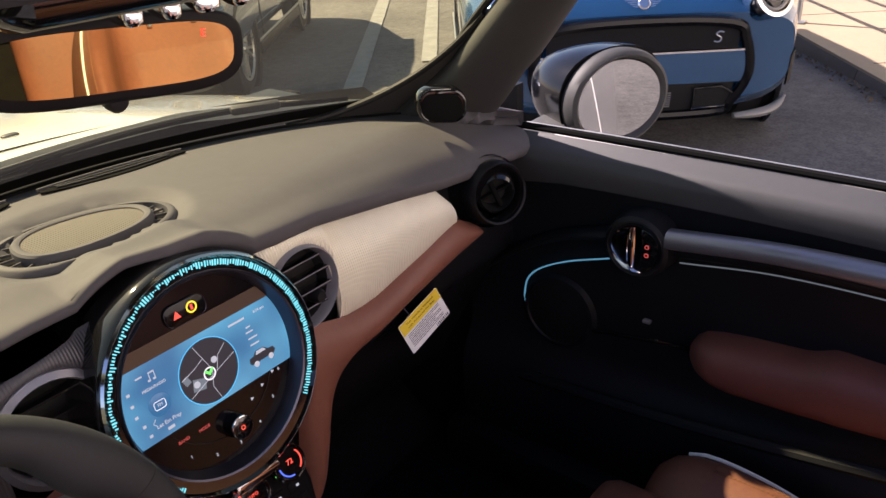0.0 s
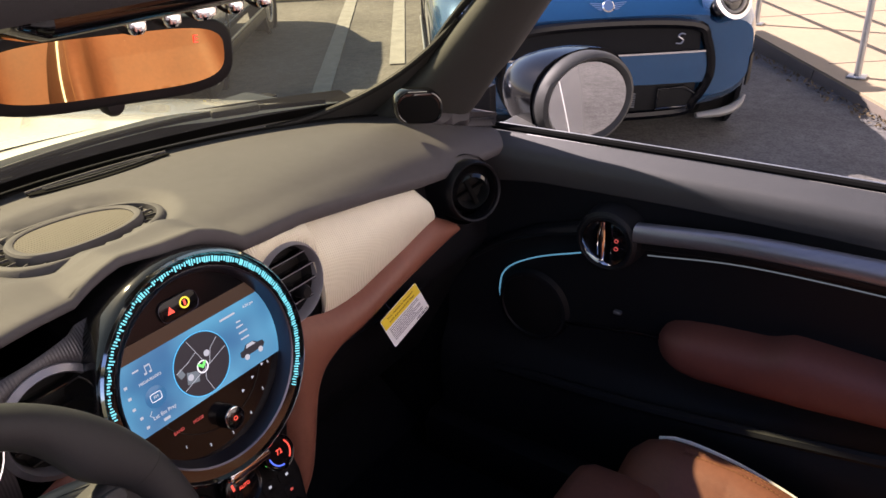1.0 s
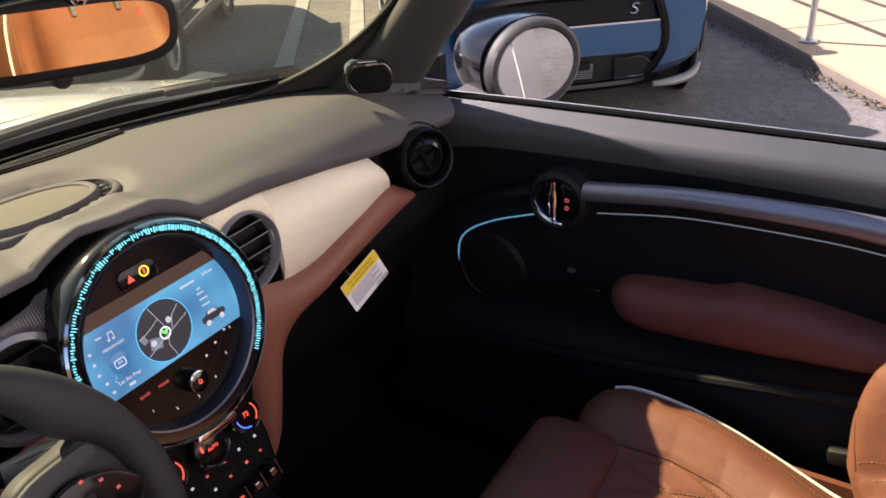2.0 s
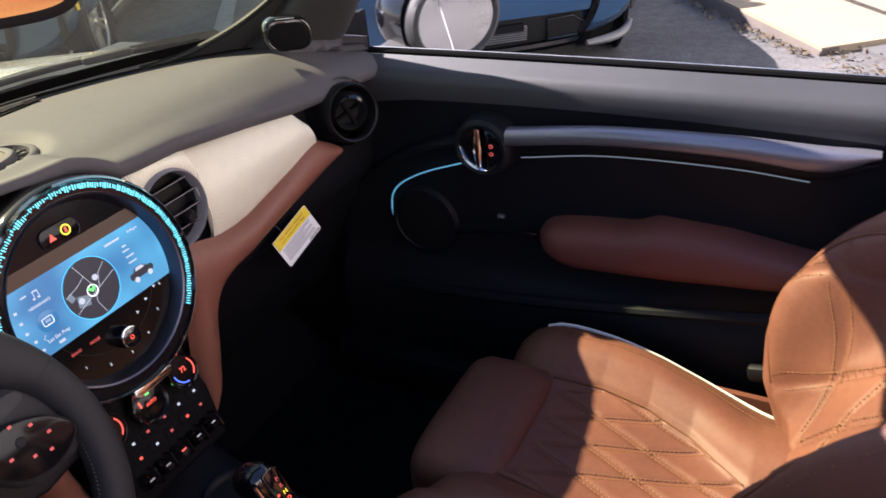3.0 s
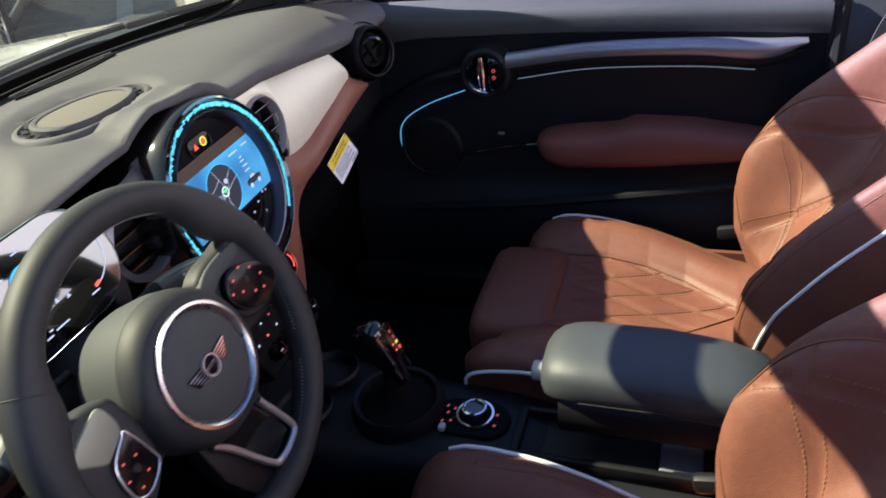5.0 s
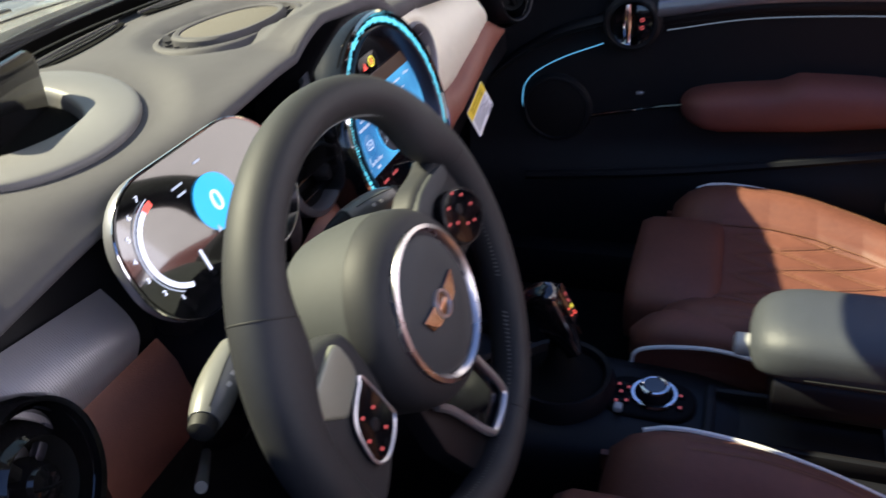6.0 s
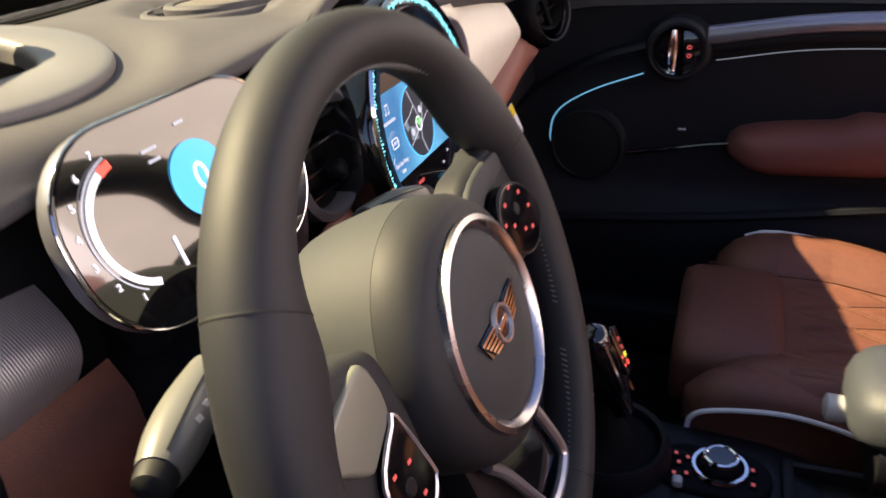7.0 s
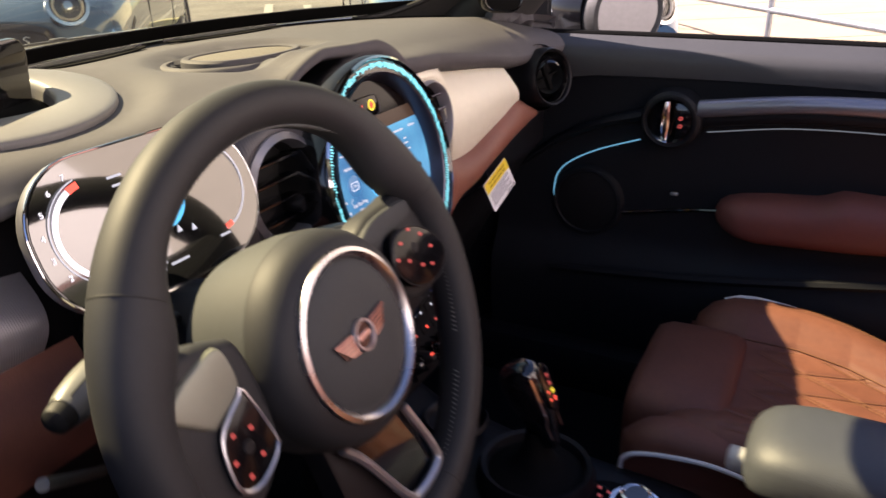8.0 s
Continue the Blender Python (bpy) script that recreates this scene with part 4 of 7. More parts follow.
def sil_low(x):
    if x < 0.2135:
        return VC[1] + math.sqrt(max(0.0, 0.054 ** 2 - (x - VC[0]) ** 2))
    return interp(x, [0.2135, 0.222, 0.281, 0.346, 0.452, 0.472], [0.868, 0.863, 0.865, 0.881, 0.906, 0.912])


def face_y(x, z):
    return 0.362 - 0.012 * min(1, max(0, (x - 0.1) / 0.3))


xs_sil = sorted([0.09 + 0.124 * k / 16 for k in range(16)] + [0.2134, 0.2136] + [0.2137 + 0.2563 * k / 40 for k in range(41)])


def sil_sheet(u, v):
    x = xs_sil[min(len(xs_sil) - 1, round(u * (len(xs_sil) - 1)))]
    zt, zb = interp(x, SX, SZT), sil_low(x)
    z = zt + (min(zb, zt - 0.002) - zt) * v
    tall = max(0.0, (zt - zb) / 0.12)
    return (x, face_y(x, z) + 0.030 * tall * (1 - v) ** 1.3 - 0.018 * tall * math.sin(v * math.pi) ** 0.8, z)


def sil_panel(mirror):
    bm = thick(grid(sil_sheet, len(xs_sil) - 1, 12), 0.006, (0, -1, 0))
    if mirror:
        bmesh.ops.delete(bm, geom=[v for v in bm.verts if v.co.x > 0.245], context="VERTS")
        bm.transform(Matrix.Diagonal((-1, 1, 1, 1)))
        bmesh.ops.reverse_faces(bm, faces=bm.faces)
    return bm


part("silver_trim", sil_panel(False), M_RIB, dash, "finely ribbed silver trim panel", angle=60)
# driver's side: same silver trim, its shade painted in by the darker copy
part("silver_trim", sil_panel(True), M_RIBSHADE, dash, "finely ribbed silver trim panel", angle=60)
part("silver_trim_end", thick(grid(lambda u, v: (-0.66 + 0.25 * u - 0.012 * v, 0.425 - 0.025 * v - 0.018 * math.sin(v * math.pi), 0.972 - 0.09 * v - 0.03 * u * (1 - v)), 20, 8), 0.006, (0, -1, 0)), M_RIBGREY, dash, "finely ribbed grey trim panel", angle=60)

OUT = smooth_line([(0.518, 0.872, 0), (0.434, 0.852, 0), (0.348, 0.836, 0), (0.269, 0.818, 0), (0.208, 0.806, 0), (0.178, 0.768, 0), (0.157, 0.702, 0), (0.140, 0.655, 0), (0.112, 0.632, 0)], 6)
INN = smooth_line([(0.508, 0.898, 0), (0.455, 0.917, 0), (0.346, 0.890, 0), (0.281, 0.874, 0), (0.225, 0.873, 0), (0.135, 0.885, 0), (0.118, 0.780, 0), (0.102, 0.690, 0), (0.094, 0.640, 0)], 6)


def leather_sheet(mirror):
    n = len(OUT) - 1

    def fn(u, v):
        i = round(u * n)
        p = INN[i].lerp(OUT[i], v)
        y = interp(p.y, [0.59, 0.66, 0.80, 0.92], [0.346, 0.348, 0.350, 0.352]) - 0.022 * math.sin(min(1, v * 1.0) * math.pi) ** 0.7
        return (p.x, y, p.y)
    bm = thick(grid(fn, n, 10), 0.012, (0, -1, 0))
    if mirror:
        bmesh.ops.delete(bm, geom=[v for v in bm.verts if v.co.x > 0.235], context="VERTS")
        bm.transform(Matrix.Diagonal((-1, 1, 1, 1)))
        bmesh.ops.reverse_faces(bm, faces=bm.faces)
    return bm


part("leather_trim", leather_sheet(False), M_TRIMLEATHER, dash, "brown leather dash trim", angle=60)
part("leather_trim", leather_sheet(True), M_TRIMLEATHER, dash, "brown leather dash trim", angle=60)
part("leather_trim_end", thick(grid(lambda u, v: (-0.512 + 0.117 * u - 0.01 * v, 0.40 - 0.03 * v - 0.014 * math.sin(v * math.pi), 0.882 - 0.085 * v), 14, 6), 0.01, (0, -1, 0)), M_TRIMLEATHER, dash, "brown leather dash trim", angle=60)


def air_vent(name, centre, m, r, lip, label, broad=1.08):
    """A round-cornered vent: lip ring, dark throat, slats and a knob."""
    ob = thing(name, centre, label, "air vent", group="air vents")
    part("lip", lathe([(r * 0.95, -0.02), (r * 0.97, 0.003), (r * 1.01, 0.006), (r * (broad - 0.01), 0.002), (r * broad, -0.012)], m, 40), lip, ob, "vent surround")
    part("throat", lathe([(r * 0.948, -0.012), (r * 0.90, -0.03), (0, -0.032)], m, 40), M_RUBBER, ob)
    for k in range(4):
        h = (-0.6 + 0.4 * k) * r
        w = math.sqrt(max(0, (r * 0.91) ** 2 - h * h)) * 2
        sl = part("slat", box(w, 0.0035, 0.016, m @ Matrix.Translation((0, h, -0.010)), 0.001), M_PIANO, ob)
        part("slat_edge", box(w * 0.97, 0.0012, 0.0012, m @ Matrix.Translation((0, h + 0.001, -0.0018))), M_VENTLIP if broad < 1.1 else M_PIANO, sl, "fine edge")
    part("knob", lathe([(0, 0.006), (0.007, 0.005), (0.010, 0.0), (0.010, -0.012)], m @ Matrix.Translation((r * 0.42, -r * 0.42, -0.002)), 16), M_BLACK, ob, "small black knob")
    return ob


for s in (1, -1):
    air_vent("air_vent", (s * VC[0], 0.352, VC[1]), plane_at((s * VC[0], 0.352, VC[1]), (1, 0, 0), (0, 0.10, 1)), 0.052, M_VENTLIP if s > 0 else M_PULL, "black slatted vent in a silver dash panel" if s > 0 else "black slatted vent in a ribbed silver dash panel coloured as shaded", 1.08 if s > 0 else 1.15)


def ball_vent(centre, m, r, label, gloss=False):
    """A fixed ring and, in it, a tilted ball with its outlet, cross bar and paddle."""
    ob = thing("round_vent", centre, label, "air vent", group="round side vents")
    part("outer_ring", lathe([(r * 1.0, -0.075 if gloss else -0.045), (r * 1.03, 0.0), (r * 1.01, 0.012), (r * 0.96, 0.018), (r * 0.90, 0.016), (r * 0.87, 0.002), (r * 0.86, -0.012)], m, 44), M_PIANO if gloss else M_BLACK, ob, "black ring")
    part("inner_ring", lathe([(r * 0.88, 0.004), (r * 0.86, 0.012), (r * 0.83, 0.009), (r * 0.83, -0.01)], m, 40), M_PIANO, ob, "gloss black inner ring")
    tilt = m if gloss else m @ Matrix.Rotation(radians(-16), 4, "Y") @ Matrix.Rotation(radians(8), 4, "X")
    ball = part("ball", lathe([(r * 0.80 * math.sin(radians(p)), r * (0.80 * math.cos(radians(p)) - 0.36)) for p in range(42, 108, 6)] , tilt, 40), M_PIANO, ob, "gloss black swivel ball")
    part("throat", lathe([(r * 0.54, r * 0.24), (r * 0.50, r * 0.10), (r * 0.46, -r * 0.3), (0, -r * 0.32)], tilt, 32), M_RUBBER, ball, "dark outlet")
    part("paddle", box(r * 0.16, r * 0.96, r * 0.26, tilt @ Matrix.Rotation(radians(20), 4, "Z") @ Matrix.Translation((0, 0, r * 0.02)), 0.003), M_FRIT, ball, "black vent paddle")
    part("bar", box(r * 0.96, 0.005, 0.010, tilt @ Matrix.Rotation(radians(20), 4, "Z") @ Matrix.Translation((0, 0, -r * 0.06)), 0.002), M_FRIT, ball)
    if gloss:
        part("hub", lathe([(0, 0.020), (r * 0.22, 0.017), (r * 0.32, 0.006), (r * 0.34, -0.02)], m, 28), M_PIANO, ob, "gloss black hub")
        for k in range(3):
            part("spoke", box(r * 0.42, 0.010, 0.008, m @ Matrix.Rotation(radians(25 + 120 * k), 4, "Z") @ Matrix.Translation((r * 0.52, 0, 0.0)), 0.003), M_BEVEL, ob, "dark satin spoke")
    return ob


VP = plane_at((0.541, 0.326, 0.942), (0.93, -0.36, 0), (0.06, 0.16, 0.98))
ball_vent((0.541, 0.326, 0.942), VP, 0.050, "gloss black round side vent at the end of the dash")
ball_vent((-0.568, 0.376, 0.890), plane_at((-0.568, 0.374, 0.890), (0.97, 0.22, 0), (0, 0.18, 0.98)), 0.062, "gloss black round side vent by the driver", True)
part("vent_pod", lathe([(0.058, 0.0), (0.062, -0.04), (0.07, -0.10)], VP @ Matrix.Translation((0, 0, -0.012)), 32), M_BLACK, dash)

# speaker island with its slotted ring, and the defroster slots
spk = thing("dash_speaker", (-0.005, 0.51, 1.056), "oval ribbed speaker grille with a slotted ring on the dash", "speaker")
SM = Matrix.Translation((-0.006, 0.524, 1.0458)) @ Matrix.Rotation(radians(-2.4), 4, "X") @ Matrix.Rotation(radians(-8), 4, "Z")
part("rim", loft([[SM @ Vector((a * c, a * (0.71 - 0.07 * c) * e, h)) for c, e in oval(1, 1, 48, 2.2)] for a, h in ((0.110, -0.010), (0.106, 0.000), (0.102, 0.0022), (0.097, 0.0018), (0.0945, -0.009))], cap=False), M_SOFT, spk, "raised soft rim")
part("slot_floor", loft([[SM @ Vector((a * c, a * (0.71 - 0.07 * c) * e, h)) for c, e in oval(1, 1, 48, 2.2)] for a, h in ((0.0965, -0.006), (0.080, -0.007), (0.0705, -0.006))], cap=False), M_FRIT, spk, "dark slot")
for k in range(22):
    t = 2 * math.pi * k / 22
    c, e = math.cos(t), math.sin(t)
    part("fin", box(0.017, 0.0013, 0.003, SM @ Matrix.Translation((0.0870 * c, 0.0870 * (0.71 - 0.07 * c) * e, -0.0030)) @ Matrix.Rotation(math.atan2(e, c), 4, "Z")), M_SOFT, spk)
part("island_rim", loft([[SM @ Vector((a * c, a * (0.71 - 0.07 * c) * e, h)) for c, e in oval(1, 1, 48, 2.3)] for a, h in ((0.0795, -0.008), (0.079, 0.004), (0.0765, 0.0066), (0.072, 0.0070), (0.0685, 0.0055), (0.068, 0.003))], cap=False), M_SOFT, spk, "padded grey rim")
part("grille", loft([[SM @ Vector((a * c, a * (0.71 - 0.07 * c) * e, h)) for c, e in oval(1, 1, 48, 2.3)] for a, h in ((0.0695, 0.004), (0.045, 0.0054), (0.001, 0.0058))]), M_RIBSPK, spk, "finely ribbed grille", angle=60)

for s in (1, -1):
    df = thing("defroster_vent", (s * 0.12, 0.66, 1.05), "black slotted defroster vent near the windscreen", "air vent", group="defroster vents")

    def dsl(u, v):
        x = s * (0.02 + 0.20 * u)
        w = 0.027 * math.sin(min(1, u * 1.0 + 0.06) * math.pi * 0.94) ** 0.8 + 0.001
        return (x, wy(x) - 0.052 - w * v, 1.0535 + 0.001 * math.sin(v * math.pi))
    part("slot", thick(grid(dsl, 24, 3), 0.002), M_FRIT, df, "dark slot")
    for h in (0.32, 0.66):
        part("slat", tube([Vector(dsl(0.10 + 0.78 * k / 14, h)) + Vector((0, 0, 0.0012)) for k in range(15)], 0.0011, 6), M_PILLAR, df)
    part("lip", tube([(s * (0.02 + 0.02 * k), wy(s * (0.02 + 0.02 * k)) - 0.050, 1.055) for k in range(11)], 0.002, 6), M_SOFT, df)

# pillar tweeter
tw = thing("pillar_tweeter", (0.535, 0.43, 1.09), "gloss black oval tweeter on the windscreen pillar", "speaker")
TM = plane_at((0.511, 0.398, 1.079), (0.74, -0.67, -0.06), (-0.02, 0.04, 0.99))
part("bezel", prism(rrect(0.078, 0.056, 0.024), 0.02, TM, 0.006, 3), M_PIANO, tw, "gloss black bezel")
part("mesh", prism(rrect(0.064, 0.042, 0.018), 0.004, TM @ Matrix.Translation((0, -0.002, 0.0025)), 0.002), M_FRIT, tw, "black mesh cover")
part("ring", tube([TM @ Vector((x, y, 0.002)) for x, y in rrect(0.070, 0.048, 0.021)], 0.0014, 6, closed=True), M_PIANO, tw)
part("lettering_bar", box(0.03, 0.003, 0.0006, TM @ Matrix.Translation((0, 0.0245, 0.0005))), M_GREYBTN, tw)

# ---- cabin floor and tunnel ----
cab = thing("cabin_floor", (0, 0, 0.3), "black carpeted cabin floor and footwells", "floor", kind="structure")
part("carpet", box(1.36, 2.3, 0.04, Matrix.Translation((0, -0.2, 0.27)), 0.01), M_CARPET, cab)
part("firewall", box(1.36, 0.04, 0.75, Matrix.Translation((0, 0.93, 0.62))), M_CARPET, cab)
part("toe_board", box(1.3, 0.5, 0.03, Matrix.Translation((0, 0.75, 0.42)) @ Matrix.Rotation(radians(38), 4, "X")), M_CARPET, cab)
part("rear_bulkhead", box(1.36, 0.05, 0.7, Matrix.Translation((0, -1.36, 0.6))), M_CARPET, cab)
for s in (-1, 1):
    part("sill_trim", box(0.10, 1.5, 0.12, Matrix.Translation((s * 0.63, -0.25, 0.33)), 0.03), M_BLACK, cab)
    part("kick_panel", box(0.03, 0.62, 0.58, Matrix.Translation((s * 0.685, 0.68, 0.57)), 0.01), M_CARPET, cab)


# ---- doors ----
def soft(z, xs, ys):
    return sum(interp(z + 0.0055 * k, xs, ys) for k in range(-3, 4)) / 7


def door_x(z, y):
    x = soft(z, [0.33, 0.42, 0.52, 0.565, 0.60, 0.68, 0.80, 0.90, 0.925, 0.955, 0.985, 1.004, 1.012], [0.64, 0.622, 0.618, 0.628, 0.655, 0.662, 0.664, 0.660, 0.653, 0.647, 0.652, 0.672, 0.698])
    bow = 0.012 * ((y + 0.05) / 0.45) ** 2
    return x - bow * 0.6


def door_panel(s, label):
    ob = thing("door_panel", (s * 0.66, -0.1, 0.35), label, "car door", group="doors")
    y0, y1 = 0.46, -0.505

    def top_sheet(u, v):
        y = y0 + (y1 - y0) * u
        zb = 0.925 + 0.012 * math.sin(u * 3) - 0.05 * max(0, 0.2 - u) * 2
        z = 1.000 + (zb - 1.000) * v
        return (s * door_x(z if z < 0.955 else 0.955 + (z - 0.955) * 1.267, y), y, z)

    def low_sheet(u, v):
        y = y0 + (y1 - y0) * u
        zb = 0.925 + 0.012 * math.sin(u * 3) - 0.05 * max(0, 0.2 - u) * 2
        z = zb - 0.002 + (0.33 - zb) * v
        return (s * (door_x(z, y) + 0.003), y, z)
    part("upper_panel", thick(grid(top_sheet, 40, 20), 0.02, (-s, 0, 0)), M_DOORTOP, ob, "dark grey door top", angle=60)
    part("lower_panel", thick(grid(low_sheet, 40, 30), 0.02, (-s, 0, 0)), M_DOOR, ob, "black door lining", angle=60)
    part("end_face", box(0.10, 0.012, 0.65, Matrix.Translation((s * 0.70, y1 - 0.004, 0.668))), M_DOOR, ob)
    part("sill_rubber", tube([(s * 0.703, y, 1.001 - 0.004 * (y / 0.5) ** 2) for y in np.linspace(0.40, -0.50, 12)], 0.006, 8), M_FRIT, ob, "black window rubber")
    part("sill_strip", tube([(s * 0.713, y, 1.000 - 0.004 * (y / 0.5) ** 2) for y in np.linspace(0.40, -0.51, 12)], 0.004, 8), M_FRIT, ob)
    part("belt_moulding", tube([(s * 0.724, y, 1.000 - 0.004 * (y / 0.5) ** 2) for y in np.linspace(0.38, -0.51, 12)], 0.0018, 8), M_STEEL, ob, "bright outer belt line")
    part("mirror_sail", prism([(0.0, 0.0), (0.11, 0.0), (0.105, 0.03), (0.01, 0.085), (0.0, 0.085)], 0.02, plane_at((s * 0.694, 0.382, 0.985), (0, 1, 0), (0, 0, 1)) if s < 0 else plane_at((s * 0.694, 0.492, 0.985), (0, -1, 0), (0, 0, 1)) @ Matrix.Translation((0.11, 0, 0)) @ Matrix.Diagonal((-1, 1, 1, 1)), 0.002), M_BLACK, ob, "black corner plate", smooth=False)
    # pull bar, tapering to the rear
    top = smooth_line([(0.632, 0.075, 0.905), (0.622, -0.095, 0.927), (0.622, -0.276, 0.932), (0.630, -0.40, 0.925), (0.645, -0.472, 0.920)], 6)
    bot = smooth_line([(0.630, 0.075, 0.874), (0.618, -0.094, 0.898), (0.618, -0.278, 0.900), (0.630, -0.40, 0.888), (0.645, -0.470, 0.912)], 6)
    loops = []
    for a, b in zip(top, bot):
        c = (a + b) / 2
        h = max(0.003, (a.z - b.z) / 2)
        loops.append([Vector((s * (c.x + 0.016 * math.cos(t)), c.y, c.z + h * math.copysign(abs(math.sin(t)) ** 0.6, math.sin(t)))) for t in [2 * math.pi * k / 14 for k in range(14)]])
    part("pull_bar", loft(loops), M_PULL, ob, "satin grey pull bar", angle=60)
    under = [[p + Vector((s * 0.022, 0, -0.022)) for p in lp] for lp in loops]
    part("pull_recess", loft(under), M_DOOR, ob)
    # forward arm of the bar, running down towards the dash
    fw = smooth_line([(0.648, 0.172, 0.868), (0.650, 0.26, 0.842), (0.652, 0.34, 0.80), (0.654, 0.42, 0.74)], 6)
    part("bar_sweep", tube([Vector((s * p.x, p.y, p.z)) for p in fw], [0.022 - 0.008 * k / len(fw) for k in range(len(fw))], 10, squash=0.5), M_DOOR, ob)
    # lit line
    led = smooth_line([(0.652, 0.339, 0.686), (0.652, 0.340, 0.704), (0.652, 0.333, 0.735), (0.652, 0.308, 0.762), (0.650, 0.253, 0.792), (0.648, 0.176, 0.820)], 6)
    part("light_line", tube([Vector((s * p.x, p.y, p.z)) for p in led], 0.0015, 6), G_LINE, ob, "thin cyan lit line")
    led = smooth_line([(0.646, 0.059, 0.846), (0.646, -0.089, 0.866), (0.646, -0.277, 0.869), (0.648, -0.389, 0.861)], 6)
    part("light_line", tube([Vector((s * p.x, p.y, p.z)) for p in led], 0.0012, 6), G_PALELINE, ob, "thin pale lit line")
    # round release dial
    dm = plane_at((s * 0.626, 0.120, 0.866), (0, -s, 0), (0, 0, 1))
    dial = part("release_dial", lathe([(0.040, 0.004), (0.046, 0.010), (0.052, 0.006), (0.056, -0.034)], dm, 40), M_DOOR, ob, "round dial housing")
    part("ring", lathe([(0.036, 0.004), (0.039, 0.011), (0.042, 0.004)], dm, 40), M_CHROME, dial, "chrome ring")
    part("bowl", lathe([(0.038, 0.004), (0.03, -0.010), (0, -0.014)], dm, 32), M_PIANO, dial)
    part("handle_blade", tube([dm @ Vector((-0.008, -0.034 + 0.068 * k / 10, 0.003)) for k in range(11)], [0.002 + 0.0062 * math.sin(math.pi * (0.06 + 0.88 * k / 10)) ** 0.4 for k in range(11)], 16), M_CHROME, dial, "bright metal release blade")
    part("switch_half", prism([(0.007 + 0.029 * math.cos(a) * (1 if abs(a) < 1.6 else 0), 0.033 * math.sin(a)) for a in np.linspace(-1.45, 1.45, 16)] + [(0.007, 0.033), (0.007, -0.033)][:1], 0.01, dm @ Matrix.Translation((0, 0, 0.006)), 0.001), M_PIANO, dial)
    for k in (0.006, -0.008):
        part("lock_mark", lathe([(0.0022, 0.001), (0.0036, 0.0012), (0.0036, 0)], dm @ Matrix.Translation((0.018, k, 0.0065)), 12), G_REDDIM, dial)
    # speaker
    sm = plane_at((s * 0.656, 0.272, 0.682), (0, -s, 0), (0, 0, 1))
    part("speaker_ring", lathe([(0.060, 0.0), (0.063, 0.006), (0.069, 0.005), (0.074, -0.004)], sm, 40), M_DOOR, ob, "round speaker surround")
    part("speaker_mesh", lathe([(0.062, 0.002), (0.03, 0.006), (0.0, 0.007)], sm, 32), M_MESH, ob, "black speaker mesh")
    # leather arm pad with a raised front
    upx = [0.030, 0.025, 0.010, -0.015, -0.06, -0.141, -0.175, -0.29, -0.416, -0.47]
    upz = [0.703, 0.718, 0.730, 0.737, 0.743, 0.749, 0.764, 0.760, 0.742, 0.729]
    lox = [0.030, 0.025, 0.010, -0.015, -0.045, -0.2, -0.366, -0.44, -0.47]
    loz = [0.700, 0.685, 0.671, 0.659, 0.653, 0.659, 0.677, 0.702, 0.722]
    lp = []
    for k in range(41):
        y = 0.030 - 0.500 * (k / 40) ** 1.4
        a, b = interp(-y, [-v for v in upx], upz), interp(-y, [-v for v in lox], loz)
        h, c = (a - b) / 2, (a + b) / 2
        d = 0.058 * math.sqrt(1 - max(0.0, 1 - (0.031 - y) / 0.055) ** 2)
        lp.append([Vector((s * (0.662 - d * max(0, math.cos(t)) ** 0.7 + 0.004 * (math.cos(t) < 0)), y, c + h * math.copysign(abs(math.sin(t)) ** 0.75, math.sin(t)))) for t in [2 * math.pi * j / 22 for j in range(22)]])
    part("arm_pad", loft(lp), M_PADLEATHER, ob, "brown leather arm pad", angle=60)
    part("shelf", tube([(s * 0.650, 0.20, 0.672), (s * 0.642, 0.06, 0.700), (s * 0.640, 0.02, 0.705)], 0.004, 8), M_PIANO, ob)
    part("switch", box(0.010, 0.014, 0.006, Matrix.Translation((s * 0.652, 0.105, 0.722)), 0.002), M_SATIN, ob, "small bright switch")
    part("pocket_lip", tube(smooth_line([(s * 0.622, 0.33, 0.545), (s * 0.610, 0.014, 0.580), (s * 0.606, -0.37, 0.640), (s * 0.62, -0.48, 0.65)], 6), 0.010, 8), M_DOOR, ob)
    part("lock_pin", lathe([(0, 0.022), (0.004, 0.021), (0.005, 0.015), (0.0032, 0.004), (0.009, 0.001), (0.011, -0.004)], Matrix.Translation((s * 0.684, -0.475, 0.999)), 14), M_PIANO, ob, "black lock pin")
    return ob


door_panel(1, "closed black passenger door lining with leather pad")
door_panel(-1, "closed black driver door lining with leather pad")
for s in (1,):
    qp = thing("rear_side_trim", (s * 0.66, -0.9, 0.5), "dark grey rear side trim behind the door gap", "car trim", kind="structure")
    part("panel", thick(grid(lambda u, v: (s * (0.655 + 0.04 * max(0, 0.15 - v) * 6), -0.528 - 0.80 * u, 0.999 - 0.6 * v), 16, 12), 0.03, (-s, 0, 0)), M_DOORTOP, qp, "grey side panel")
    part("pillar_edge", tube([(s * 0.665, -0.522, 0.992), (s * 0.645, -0.520, 0.85), (s * 0.64, -0.53, 0.5)], 0.012, 8), M_RUBBER, qp)
part("end_latch", box(0.024, 0.010, 0.022, Matrix.Translation((0.648, -0.512, 0.829)), 0.004), M_STEEL, qp, "steel latch plate")

